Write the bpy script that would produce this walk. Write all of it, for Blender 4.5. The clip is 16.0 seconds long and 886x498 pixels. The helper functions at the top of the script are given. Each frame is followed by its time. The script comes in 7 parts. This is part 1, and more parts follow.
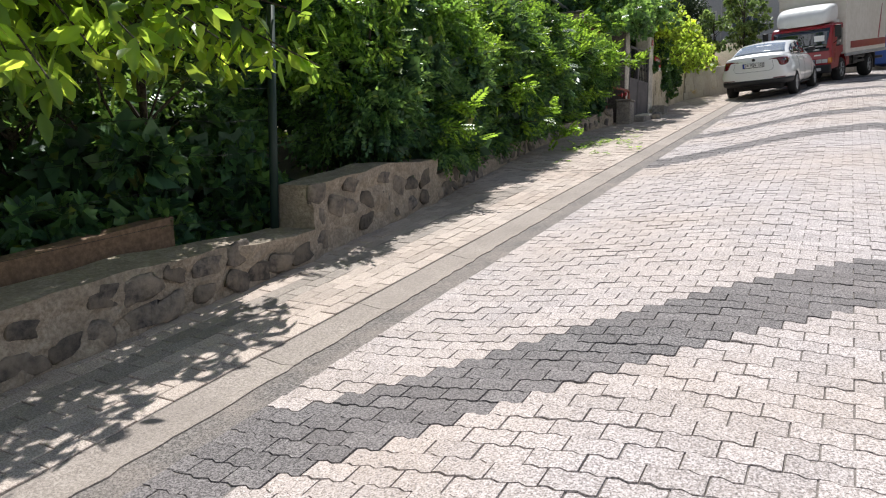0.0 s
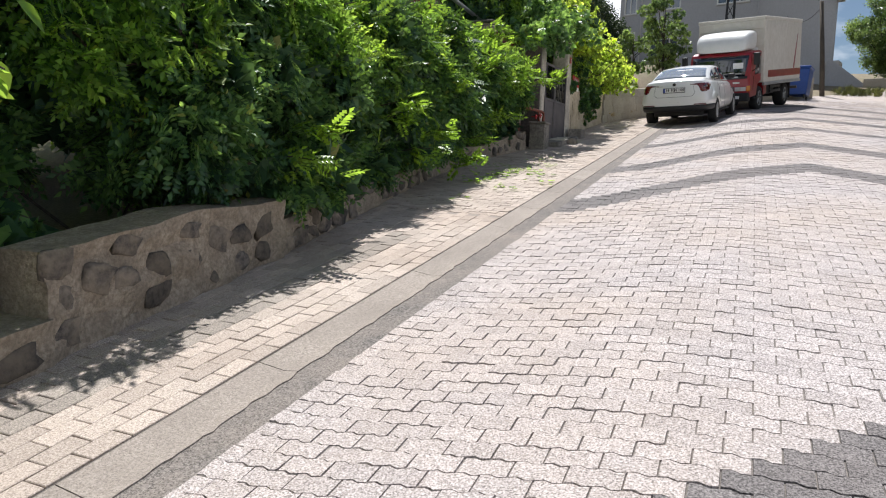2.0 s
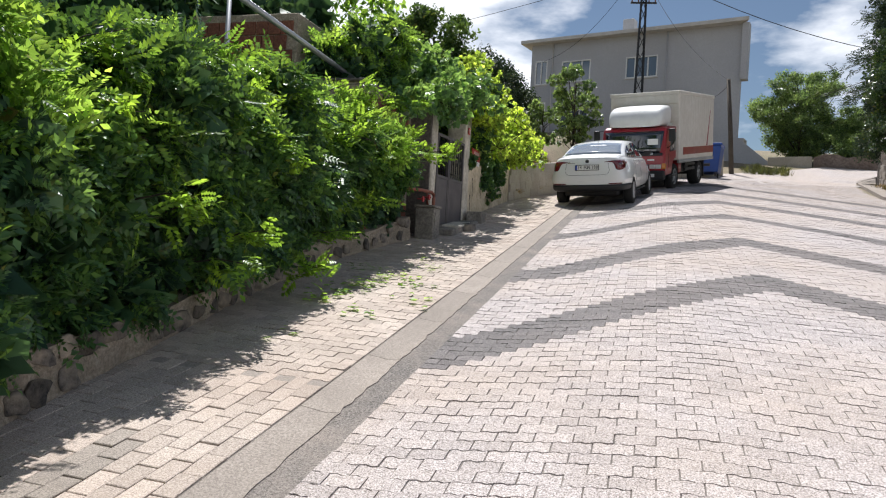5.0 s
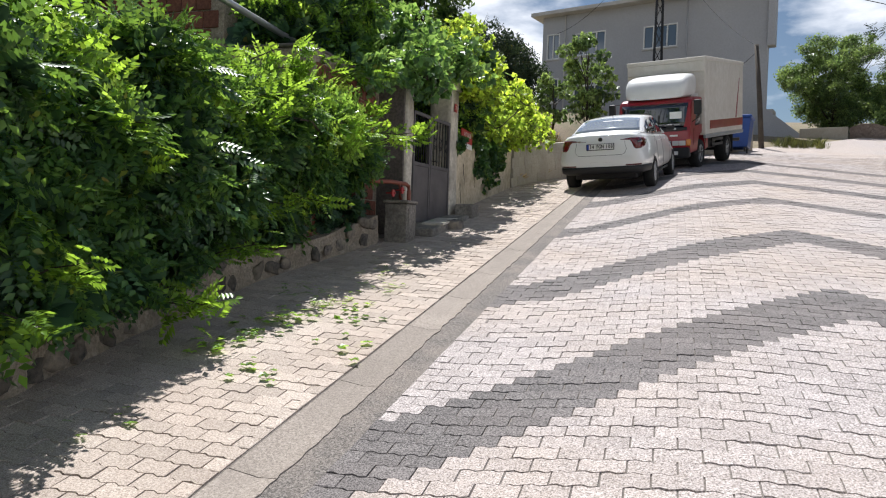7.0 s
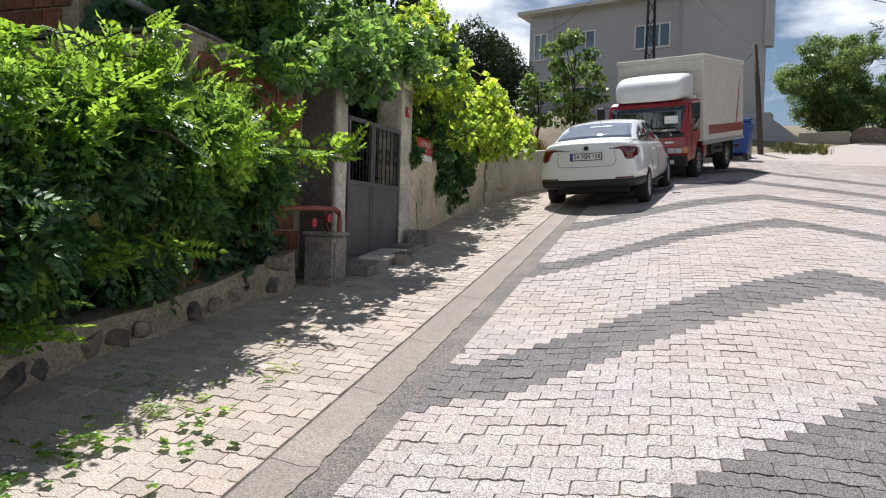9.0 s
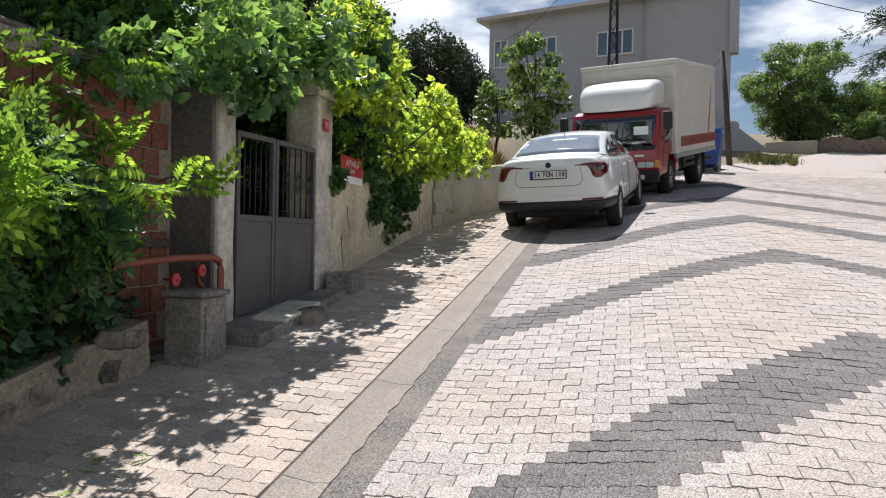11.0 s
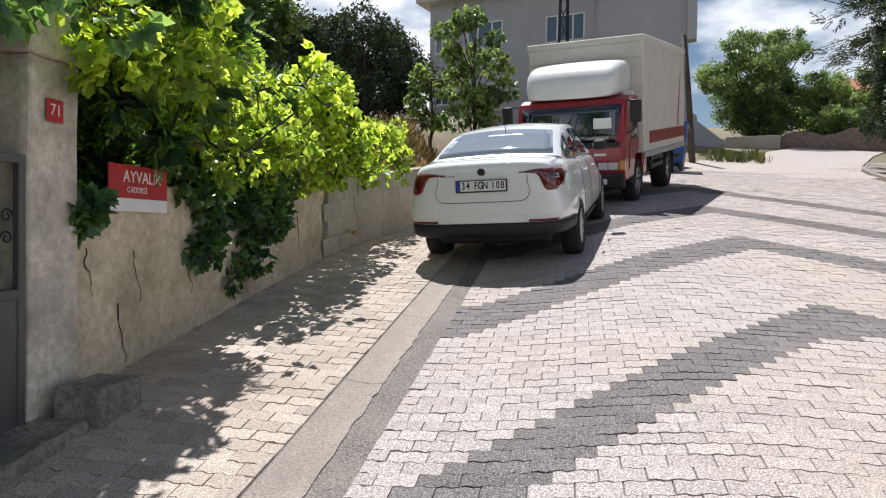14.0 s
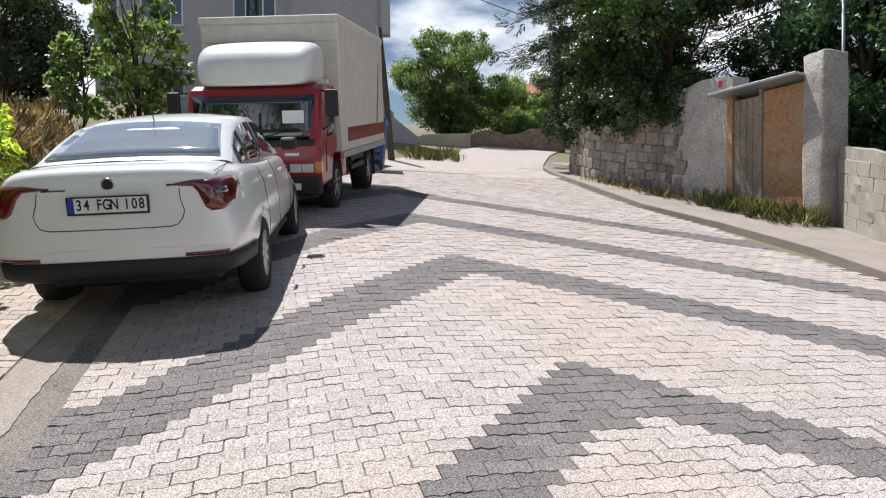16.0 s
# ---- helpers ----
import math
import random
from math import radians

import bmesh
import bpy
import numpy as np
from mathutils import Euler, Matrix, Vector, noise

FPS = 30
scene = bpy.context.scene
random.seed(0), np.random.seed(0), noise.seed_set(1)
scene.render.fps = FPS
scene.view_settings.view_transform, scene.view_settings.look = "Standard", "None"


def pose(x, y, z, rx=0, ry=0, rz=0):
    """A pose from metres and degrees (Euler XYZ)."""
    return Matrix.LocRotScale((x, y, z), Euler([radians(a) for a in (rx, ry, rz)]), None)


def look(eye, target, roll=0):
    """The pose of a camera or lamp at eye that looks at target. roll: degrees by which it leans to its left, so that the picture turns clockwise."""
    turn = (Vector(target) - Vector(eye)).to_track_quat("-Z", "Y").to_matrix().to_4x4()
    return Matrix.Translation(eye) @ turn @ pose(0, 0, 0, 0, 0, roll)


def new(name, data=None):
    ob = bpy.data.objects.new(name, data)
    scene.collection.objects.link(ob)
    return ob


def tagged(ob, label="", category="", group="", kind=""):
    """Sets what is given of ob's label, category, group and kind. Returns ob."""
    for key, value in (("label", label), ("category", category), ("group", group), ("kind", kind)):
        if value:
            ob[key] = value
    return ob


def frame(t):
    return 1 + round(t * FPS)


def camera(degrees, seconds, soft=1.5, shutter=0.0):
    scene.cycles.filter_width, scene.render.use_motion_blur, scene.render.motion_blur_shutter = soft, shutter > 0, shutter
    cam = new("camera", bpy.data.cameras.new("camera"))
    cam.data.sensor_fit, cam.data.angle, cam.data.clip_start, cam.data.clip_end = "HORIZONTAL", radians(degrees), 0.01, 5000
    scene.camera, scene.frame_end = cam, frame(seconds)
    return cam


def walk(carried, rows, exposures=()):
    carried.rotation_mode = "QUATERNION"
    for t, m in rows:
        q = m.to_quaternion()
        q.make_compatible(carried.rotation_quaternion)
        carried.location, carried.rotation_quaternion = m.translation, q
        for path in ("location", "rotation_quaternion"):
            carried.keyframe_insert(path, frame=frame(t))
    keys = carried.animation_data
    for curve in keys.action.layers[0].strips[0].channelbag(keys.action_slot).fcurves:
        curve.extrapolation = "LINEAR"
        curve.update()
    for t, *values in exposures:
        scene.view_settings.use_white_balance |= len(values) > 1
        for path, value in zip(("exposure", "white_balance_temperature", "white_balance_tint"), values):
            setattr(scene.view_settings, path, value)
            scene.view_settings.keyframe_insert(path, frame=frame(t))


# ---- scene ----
from mathutils.bvhtree import BVHTree

cam = camera(63.8, 16.0, 1.15)
PATH = [
    (0, (0.674, -8.728, -1.29), (-0.027, -6.868, -1.506), 0.2),
    (0.5, (0.61, -8.262, -1.225), (-0.109, -6.408, -1.436), 1.5),
    (1, (0.573, -7.841, -1.105), (-0.091, -5.968, -1.335), 2.2),
    (1.5, (0.516, -7.305, -1.043), (-0.055, -5.4, -1.257), 2.4),
    (2, (0.556, -6.802, -0.95), (0.068, -4.872, -1.142), 2.4),
    (2.5, (0.533, -6.349, -0.902), (0.099, -4.404, -1.068), 2.4),
    (3, (0.513, -5.855, -0.824), (0.11, -3.899, -0.94), 2.6),
    (3.5, (0.507, -5.385, -0.684), (0.139, -3.42, -0.741), 2.9),
    (4, (0.467, -4.857, -0.613), (0.135, -2.884, -0.631), 3.3),
    (4.5, (0.523, -4.355, -0.521), (0.241, -2.375, -0.528), 3.6),
    (4.7, (0.555, -4.196, -0.457), (0.29, -2.214, -0.464), 3.5),
    (6.8, (0.817, -2.08, -0.167), (0.498, -0.106, -0.223), 1.6),
    (7, (0.837, -1.863, -0.107), (0.516, 0.11, -0.168), 1.8),
    (7.5, (0.882, -1.42, -0.035), (0.557, 0.553, -0.095), 1.6),
    (8, (0.918, -0.909, 0.084), (0.594, 1.063, 0.026), 1.3),
    (8.5, (1.015, -0.405, 0.198), (0.707, 1.571, 0.147), 1.4),
    (9, (1.026, 0.122, 0.25), (0.727, 2.098, 0.197), 1.7),
    (11.3, (1.113, 2.242, 0.635), (0.922, 4.233, 0.612), 1.2),
    (11.5, (1.094, 2.49, 0.66), (0.908, 4.481, 0.64), 1.3),
    (12, (1.149, 3.004, 0.728), (0.975, 4.997, 0.713), 1.7),
    (12.5, (1.227, 3.468, 0.836), (1.071, 5.462, 0.817), 1.9),
    (13, (1.282, 4.004, 0.929), (1.131, 5.998, 0.9), 1.7),
    (13.5, (1.383, 4.52, 1.016), (1.265, 6.516, 0.978), 1.3),
    (14, (1.408, 5.039, 1.074), (1.345, 7.037, 1.026), 0.9),
    (14.5, (1.499, 5.566, 1.131), (1.514, 7.565, 1.088), 0.3),
    (15, (1.587, 6.018, 1.22), (1.733, 8.013, 1.195), -0.5),
    (15.5, (1.685, 6.506, 1.32), (2.065, 8.47, 1.285), -0.9),
    (16, (1.879, 6.955, 1.387), (2.618, 8.812, 1.32), -0.6),
]
walk(cam, [(t, look(eye, target, roll)) for t, eye, target, roll in PATH], [(0, 0.52), (16, 0.52)])
# ---- light ----
world = bpy.data.worlds.new("sky")
scene.world = world
world.use_nodes = True
wn, wl = world.node_tree.nodes, world.node_tree.links
wn.clear()
SUN_EL, SUN_AZ = radians(64), radians(-16)   # azimuth clockwise from +y
sky = wn.new("ShaderNodeTexSky")
sky.sky_type, sky.sun_disc = "NISHITA", False
sky.sun_elevation, sky.sun_rotation = SUN_EL, SUN_AZ
sky.air_density, sky.dust_density, sky.ozone_density = 1.0, 0.35, 1.8
# broken white cloud over the blue
wco = wn.new("ShaderNodeTexCoord")
wmap = wn.new("ShaderNodeMapping")
wmap.inputs["Scale"].default_value = (1.0, 1.0, 2.6)
wnz = wn.new("ShaderNodeTexNoise")
wnz.inputs["Scale"].default_value, wnz.inputs["Detail"].default_value, wnz.inputs["Roughness"].default_value = 3.2, 7, 0.55
wrp = wn.new("ShaderNodeValToRGB")
wrp.color_ramp.elements[0].position, wrp.color_ramp.elements[1].position = 0.44, 0.60
# the clouds gather towards the horizon and leave the zenith clear
wsep = wn.new("ShaderNodeSeparateXYZ")
wclr = wn.new("ShaderNodeMapRange")
wclr.interpolation_type = "SMOOTHSTEP"
wclr.inputs["From Min"].default_value, wclr.inputs["From Max"].default_value = 0.30, 0.75
wclr.inputs["To Min"].default_value, wclr.inputs["To Max"].default_value = 1.0, 0.06
wmul = wn.new("ShaderNodeMath")
wmul.operation = "MULTIPLY"
wmx = wn.new("ShaderNodeMix")
wmx.data_type = "RGBA"
wmx.inputs[7].default_value = (16.5, 17.0, 18.2, 1)
wbg, wout = wn.new("ShaderNodeBackground"), wn.new("ShaderNodeOutputWorld")
wbg.inputs["Strength"].default_value = 0.05
wl.new(wco.outputs["Generated"], wmap.inputs["Vector"])
wl.new(wmap.outputs["Vector"], wnz.inputs["Vector"])
wl.new(wnz.outputs["Fac"], wrp.inputs["Fac"])
wl.new(wco.outputs["Generated"], wsep.inputs["Vector"])
wl.new(wsep.outputs["Z"], wclr.inputs["Value"])
wl.new(wrp.outputs["Color"], wmul.inputs[0])
wl.new(wclr.outputs["Result"], wmul.inputs[1])
wl.new(wmul.outputs[0], wmx.inputs["Factor"])
wl.new(sky.outputs["Color"], wmx.inputs[6])
wl.new(wmx.outputs[2], wbg.inputs["Color"])
wl.new(wbg.outputs["Background"], wout.inputs["Surface"])
sun = new("sun", bpy.data.lights.new("sun", "SUN"))
sun.data.energy, sun.data.angle, sun.data.color = 4.5, radians(0.55), (1.0, 0.985, 0.985)
sun.matrix_world = look((0, 0, 0), (-math.sin(SUN_AZ) * math.cos(SUN_EL), -math.cos(SUN_AZ) * math.cos(SUN_EL), -math.sin(SUN_EL)))

# ---- the lie of the land: u across the street from the gutter, s along it ----
SX, SY = 0.1483, 0.98894


def smooth(a, b, v):
    t = min(1.0, max(0.0, (v - a) / (b - a)))
    return t * t * (3 - 2 * t)


def wxy(u, s):
    return (-0.735 + u * SY + s * SX, -u * SX + s * SY)


def us_of(x, y):
    return ((x + 0.735) * SY - y * SX, (x + 0.735) * SX + y * SY)


def gz(x, y):
    """Height of the paved street at a place."""
    u, s = us_of(x, y)
    c = 0.2 * smooth(0.3, 2.4, u) - 0.06 * smooth(4, 8, u)
    yy = y if y < 70 else 70 + 30 * math.tanh((y - 70) / 60)
    yy = yy if yy > -14 else -14 + 20 * math.tanh((yy + 14) / 40)
    return -1.385 + 0.163 * yy + c + 0.7 * smooth(27, 46, s)


def W(u, s, h=0.0):
    x, y = wxy(u, s)
    return Vector((x, y, gz(x, y) + h))


def near_pose(u, s, h=0.0, turn=0.0):
    """An upright pose whose y runs along the street, turned clockwise by turn degrees."""
    p = W(u, s, h)
    return pose(p.x, p.y, p.z, 0, 0, -8.53 - turn)


# ---- building helpers ----
def mesh_ob(name, verts, faces, mat, parent=None, label="", shade=False):
    me = bpy.data.meshes.new(name)
    me.from_pydata([tuple(v) for v in verts], [], [tuple(f) for f in faces])
    me.materials.append(mat)
    if shade:
        me.shade_smooth()
    ob = new(name, me)
    if parent:
        ob.parent = parent
    if label:
        tagged(ob, label)
    return ob


def part(name, bm, mat, parent=None, label="", smooth_faces=False):
    me = bpy.data.meshes.new(name)
    bmesh.ops.recalc_face_normals(bm, faces=bm.faces[:])
    bm.to_mesh(me)
    bm.free()
    me.materials.append(mat)
    if smooth_faces:
        me.shade_smooth()
    ob = new(name, me)
    if parent:
        ob.parent = parent
    if label:
        tagged(ob, label)
    return ob


def thing(name, m, label, category, group="", kind=""):
    ob = new(name)
    ob.empty_display_size = 0.1
    ob.matrix_world = m
    return tagged(ob, label, category, group, kind)


def add_box(bm, lo, hi, bevel=0.0, m=None, segs=1):
    geo = bmesh.ops.create_cube(bm, size=1.0)
    vs = geo["verts"]
    for v in vs:
        v.co = Vector([lo[i] + (hi[i] - lo[i]) * (v.co[i] + 0.5) for i in range(3)])
    if bevel:
        es = list({e for v in vs for e in v.link_edges})
        r = bmesh.ops.bevel(bm, geom=es, offset=bevel, segments=segs, affect="EDGES", profile=0.5)
        vs = list({v for f in r["faces"] for v in f.verts} | {v for v in vs if v.is_valid})
    if m is not None:
        bmesh.ops.transform(bm, matrix=m, verts=[v for v in vs if v.is_valid])
    return vs


def box_part(name, lo, hi, mat, parent=None, label="", bevel=0.006, m=None, segs=1):
    bm = bmesh.new()
    add_box(bm, lo, hi, bevel, m, segs)
    return part(name, bm, mat, parent, label)


def add_tube(bm, pts, r, sides=8, cap=True, r1=None):
    """A round bar along points, tapering from r to r1."""
    pts = [Vector(p) for p in pts]
    r1 = r if r1 is None else r1
    rings = []
    n = len(pts)
    for i, p in enumerate(pts):
        d = (pts[min(i + 1, n - 1)] - pts[max(i - 1, 0)]).normalized()
        a = d.orthogonal() if abs(d.z) > 0.99 else d.cross(Vector((0, 0, 1)))
        a.normalize()
        b = d.cross(a)
        rr = r + (r1 - r) * i / max(1, n - 1)
        rings.append([bm.verts.new(p + rr * (a * math.cos(6.28318 * k / sides) + b * math.sin(6.28318 * k / sides))) for k in range(sides)])
    for q, w in zip(rings, rings[1:]):
        for k in range(sides):
            bm.faces.new((q[k], q[(k + 1) % sides], w[(k + 1) % sides], w[k]))
    if cap:
        bm.faces.new(rings[0][::-1])
        bm.faces.new(rings[-1])


def tube_part(name, pts, r, mat, parent=None, label="", sides=8, r1=None):
    bm = bmesh.new()
    add_tube(bm, pts, r, sides, True, r1)
    return part(name, bm, mat, parent, label, sides > 5)


def disc_part(name, m, r, depth, mat, parent=None, label="", sides=24, bevel=0.0):
    """A round slab with its axis on the local x."""
    bm = bmesh.new()
    bmesh.ops.create_cone(bm, cap_ends=True, segments=sides, radius1=r, radius2=r, depth=depth)
    if bevel:
        es = [e for e in bm.edges if len([f for f in e.link_faces if len(f.verts) > 4]) == 1]
        bmesh.ops.bevel(bm, geom=es, offset=bevel, segments=2, affect="EDGES", profile=0.5)
    bmesh.ops.transform(bm, matrix=m @ Matrix.Rotation(radians(90), 4, "Y"), verts=bm.verts[:])
    return part(name, bm, mat, parent, label)

# ---- materials ----
def material(name):
    m = bpy.data.materials.new(name)
    m.use_nodes = True
    nt = m.node_tree
    return m, nt, nt.nodes["Principled BSDF"]


def ramp(nt, stops):
    r = nt.nodes.new("ShaderNodeValToRGB")
    e = r.color_ramp.elements
    e[0].position, e[0].color = stops[0][0], (*stops[0][1], 1)
    e[1].position, e[1].color = stops[-1][0], (*stops[-1][1], 1)
    for p, c in stops[1:-1]:
        k = e.new(p)
        k.color = (*c, 1)
    return r


def noise_tex(nt, scale, detail=5, rough=0.6, vec=None):
    n = nt.nodes.new("ShaderNodeTexNoise")
    n.inputs["Scale"].default_value, n.inputs["Detail"].default_value, n.inputs["Roughness"].default_value = scale, detail, rough
    if vec:
        nt.links.new(vec, n.inputs["Vector"])
    return n


def mix(nt, kind, fac, a, b):
    x = nt.nodes.new("ShaderNodeMix")
    x.data_type, x.blend_type = "RGBA", kind
    for sock, v in ((x.inputs["Factor"], fac), (x.inputs[6], a), (x.inputs[7], b)):
        if isinstance(v, (int, float)):
            sock.default_value = v
        elif isinstance(v, tuple):
            sock.default_value = (*v, 1)
        else:
            nt.links.new(v, sock)
    return x.outputs[2]


def surface(name, dark, light, grain=60.0, stain=1.3, stain_col=None, rough=0.85, bump=0.3, rnd=0.0, metal=0.0, spec=0.4, island=False, stain_amt=0.6, bump_d=0.004, speck=0.0):
    """Grainy surface with broad stains, and with a tone of its own for each piece where rnd is given."""
    m, nt, p = material(name)
    co = nt.nodes.new("ShaderNodeTexCoord")
    geo = nt.nodes.new("ShaderNodeNewGeometry")
    pos = geo.outputs["Position"]
    g = noise_tex(nt, grain, 4, 0.7, pos)
    r = ramp(nt, [(0.38, dark), (0.62, light)])
    nt.links.new(g.outputs["Fac"], r.inputs["Fac"])
    col = r.outputs["Color"]
    b = noise_tex(nt, stain, 6, 0.62, pos)
    br = ramp(nt, [(0.38, (1, 1, 1)), (0.72, (0, 0, 0))])
    nt.links.new(b.outputs["Fac"], br.inputs["Fac"])
    sc = stain_col or tuple(0.55 * c for c in dark)
    inv = nt.nodes.new("ShaderNodeMath")
    inv.operation = "MULTIPLY_ADD"
    inv.inputs[1].default_value, inv.inputs[2].default_value = -stain_amt, stain_amt
    nt.links.new(br.outputs["Color"], inv.inputs[0])
    col = mix(nt, "MIX", inv.outputs[0], col, sc)
    if speck:
        sp = noise_tex(nt, 135, 3, 0.65, pos)
        sr = ramp(nt, [(0.52, (0, 0, 0)), (0.60, (1, 1, 1))])
        nt.links.new(sp.outputs["Fac"], sr.inputs["Fac"])
        sm = nt.nodes.new("ShaderNodeMath")
        sm.operation = "MULTIPLY"
        sm.inputs[1].default_value = speck
        nt.links.new(sr.outputs["Color"], sm.inputs[0])
        col = mix(nt, "MIX", sm.outputs[0], col, tuple(0.35 * c for c in dark))
    if rnd:
        info = nt.nodes.new("ShaderNodeNewGeometry" if island else "ShaderNodeObjectInfo")
        h = nt.nodes.new("ShaderNodeMapRange")
        h.inputs["To Min"].default_value, h.inputs["To Max"].default_value = 1 - rnd, 1 + rnd
        nt.links.new(info.outputs["Random Per Island" if island else "Random"], h.inputs["Value"])
        col = mix(nt, "MULTIPLY", 1.0, col, h.outputs["Result"])
    nt.links.new(col, p.inputs["Base Color"])
    p.inputs["Roughness"].default_value, p.inputs["Metallic"].default_value = rough, metal
    p.inputs["Specular IOR Level"].default_value = spec
    if bump:
        bp = nt.nodes.new("ShaderNodeBump")
        bp.inputs["Strength"].default_value, bp.inputs["Distance"].default_value = bump, bump_d
        mx = nt.nodes.new("ShaderNodeMath")
        mx.operation = "MULTIPLY_ADD"
        mx.inputs[1].default_value = 2.0
        nt.links.new(b.outputs["Fac"], mx.inputs[0])
        nt.links.new(g.outputs["Fac"], mx.inputs[2])
        nt.links.new(mx.outputs[0], bp.inputs["Height"])
        nt.links.new(bp.outputs["Normal"], p.inputs["Normal"])
    return m


def paint(name, col, rough=0.35, metal=0.0, coat=0.0, dirt=0.08, spec=0.5):
    m, nt, p = material(name)
    geo = nt.nodes.new("ShaderNodeNewGeometry")
    n = noise_tex(nt, 3.0, 6, 0.65, geo.outputs["Position"])
    r = ramp(nt, [(0.35, tuple(c * (1 - dirt * 2) for c in col)), (0.65, col)])
    nt.links.new(n.outputs["Fac"], r.inputs["Fac"])
    nt.links.new(r.outputs["Color"], p.inputs["Base Color"])
    rr = nt.nodes.new("ShaderNodeMapRange")
    rr.inputs["To Min"].default_value, rr.inputs["To Max"].default_value = rough * 1.3, rough * 0.8
    nt.links.new(n.outputs["Fac"], rr.inputs["Value"])
    nt.links.new(rr.outputs["Result"], p.inputs["Roughness"])
    p.inputs["Metallic"].default_value, p.inputs["Coat Weight"].default_value, p.inputs["Coat Roughness"].default_value = metal, coat, 0.05
    p.inputs["Specular IOR Level"].default_value = spec
    return m


def leafy(name, dark, light, glow, trans=0.4, rough=0.45):
    """Leaves: each with its own tone, glossy above and letting light through."""
    m, nt, p = material(name)
    geo = nt.nodes.new("ShaderNodeNewGeometry")
    r = ramp(nt, [(0.0, dark), (0.75, light), (0.97, tuple(min(1, c * 1.5 + a) for c, a in zip(light, (0.05, 0.04, 0.0)))), (1.0, (0.30, 0.24, 0.05))])
    nt.links.new(geo.outputs["Random Per Island"], r.inputs["Fac"])
    n = noise_tex(nt, 1.4, 4, 0.6, geo.outputs["Position"])
    nr = ramp(nt, [(0.36, (0.5, 0.58, 0.55)), (0.64, (1.25, 1.18, 1.0))])
    nt.links.new(n.outputs["Fac"], nr.inputs["Fac"])
    col = mix(nt, "MULTIPLY", 1.0, r.outputs["Color"], nr.outputs["Color"])
    nt.links.new(col, p.inputs["Base Color"])
    p.inputs["Roughness"].default_value = rough
    p.inputs["Specular IOR Level"].default_value = 0.45
    t = nt.nodes.new("ShaderNodeBsdfTranslucent")
    gl = mix(nt, "MULTIPLY", 1.0, nr.outputs["Color"], glow)
    own = nt.nodes.new("ShaderNodeMapRange")
    own.inputs["To Min"].default_value, own.inputs["To Max"].default_value = 0.4, 1.4
    nt.links.new(geo.outputs["Random Per Island"], own.inputs["Value"])
    gl = mix(nt, "MULTIPLY", 1.0, gl, own.outputs["Result"])
    nt.links.new(gl, t.inputs["Color"])
    ms = nt.nodes.new("ShaderNodeMixShader")
    ms.inputs["Fac"].default_value = trans
    nt.links.new(p.outputs["BSDF"], ms.inputs[1])
    nt.links.new(t.outputs["BSDF"], ms.inputs[2])
    nt.links.new(ms.outputs["Shader"], nt.nodes["Material Output"].inputs["Surface"])
    return m


def glass(name, tint=(0.02, 0.025, 0.03), rough=0.03, coat=1.6):
    m, nt, p = material(name)
    p.inputs["Base Color"].default_value = (*tint, 1)
    p.inputs["Roughness"].default_value = rough
    p.inputs["Specular IOR Level"].default_value = 0.9
    p.inputs["Coat Weight"].default_value = 1.0
    p.inputs["Coat IOR"].default_value = coat
    p.inputs["Coat Roughness"].default_value = 0.02
    return m


M_PAVER = surface("paver_light", (0.25, 0.217, 0.20), (0.71, 0.645, 0.625), 100, 0.45, (0.51, 0.405, 0.315), 0.9, 0.6, 0.09, island=True, stain_amt=0.6, bump_d=0.003, speck=0.75)
M_PAVER_P = surface("paver_light_piece", (0.25, 0.217, 0.20), (0.71, 0.645, 0.625), 100, 0.45, (0.51, 0.405, 0.315), 0.9, 0.6, 0.09, stain_amt=0.6, bump_d=0.003, speck=0.75)
M_PAVER_D = surface("paver_dark", (0.045, 0.042, 0.042), (0.32, 0.295, 0.285), 100, 0.8, (0.25, 0.215, 0.20), 0.9, 0.5, 0.12, island=True, bump_d=0.003, speck=0.75)
M_PAVER_DP = surface("paver_dark_piece", (0.045, 0.042, 0.042), (0.32, 0.295, 0.285), 100, 0.8, (0.25, 0.215, 0.20), 0.9, 0.5, 0.12, bump_d=0.003, speck=0.75)
M_SIDE = surface("paver_buff", (0.33, 0.27, 0.225), (0.66, 0.575, 0.50), 110, 0.7, (0.42, 0.325, 0.26), 0.9, 0.5, 0.14, island=True, bump_d=0.003, speck=0.5)
M_SIDE_P = surface("paver_buff_piece", (0.33, 0.27, 0.225), (0.66, 0.575, 0.50), 110, 0.7, (0.42, 0.325, 0.26), 0.9, 0.5, 0.14, bump_d=0.003, speck=0.5)
M_SIDE_G = surface("paver_dull", (0.20, 0.175, 0.15), (0.47, 0.415, 0.36), 110, 0.7, (0.30, 0.245, 0.20), 0.9, 0.5, 0.14, island=True, bump_d=0.003, speck=0.5)
M_SIDE_GP = surface("paver_dull_piece", (0.20, 0.175, 0.15), (0.47, 0.415, 0.36), 110, 0.7, (0.30, 0.245, 0.20), 0.9, 0.5, 0.14, bump_d=0.003, speck=0.5)
M_BED = surface("joint_sand", (0.13, 0.115, 0.10), (0.28, 0.25, 0.225), 120, 0.7, (0.06, 0.055, 0.045), 0.95, 0.6)
M_EARTH = surface("dry_earth", (0.16, 0.12, 0.08), (0.30, 0.24, 0.16), 40, 0.4, (0.10, 0.12, 0.05), 0.95, 0.6)
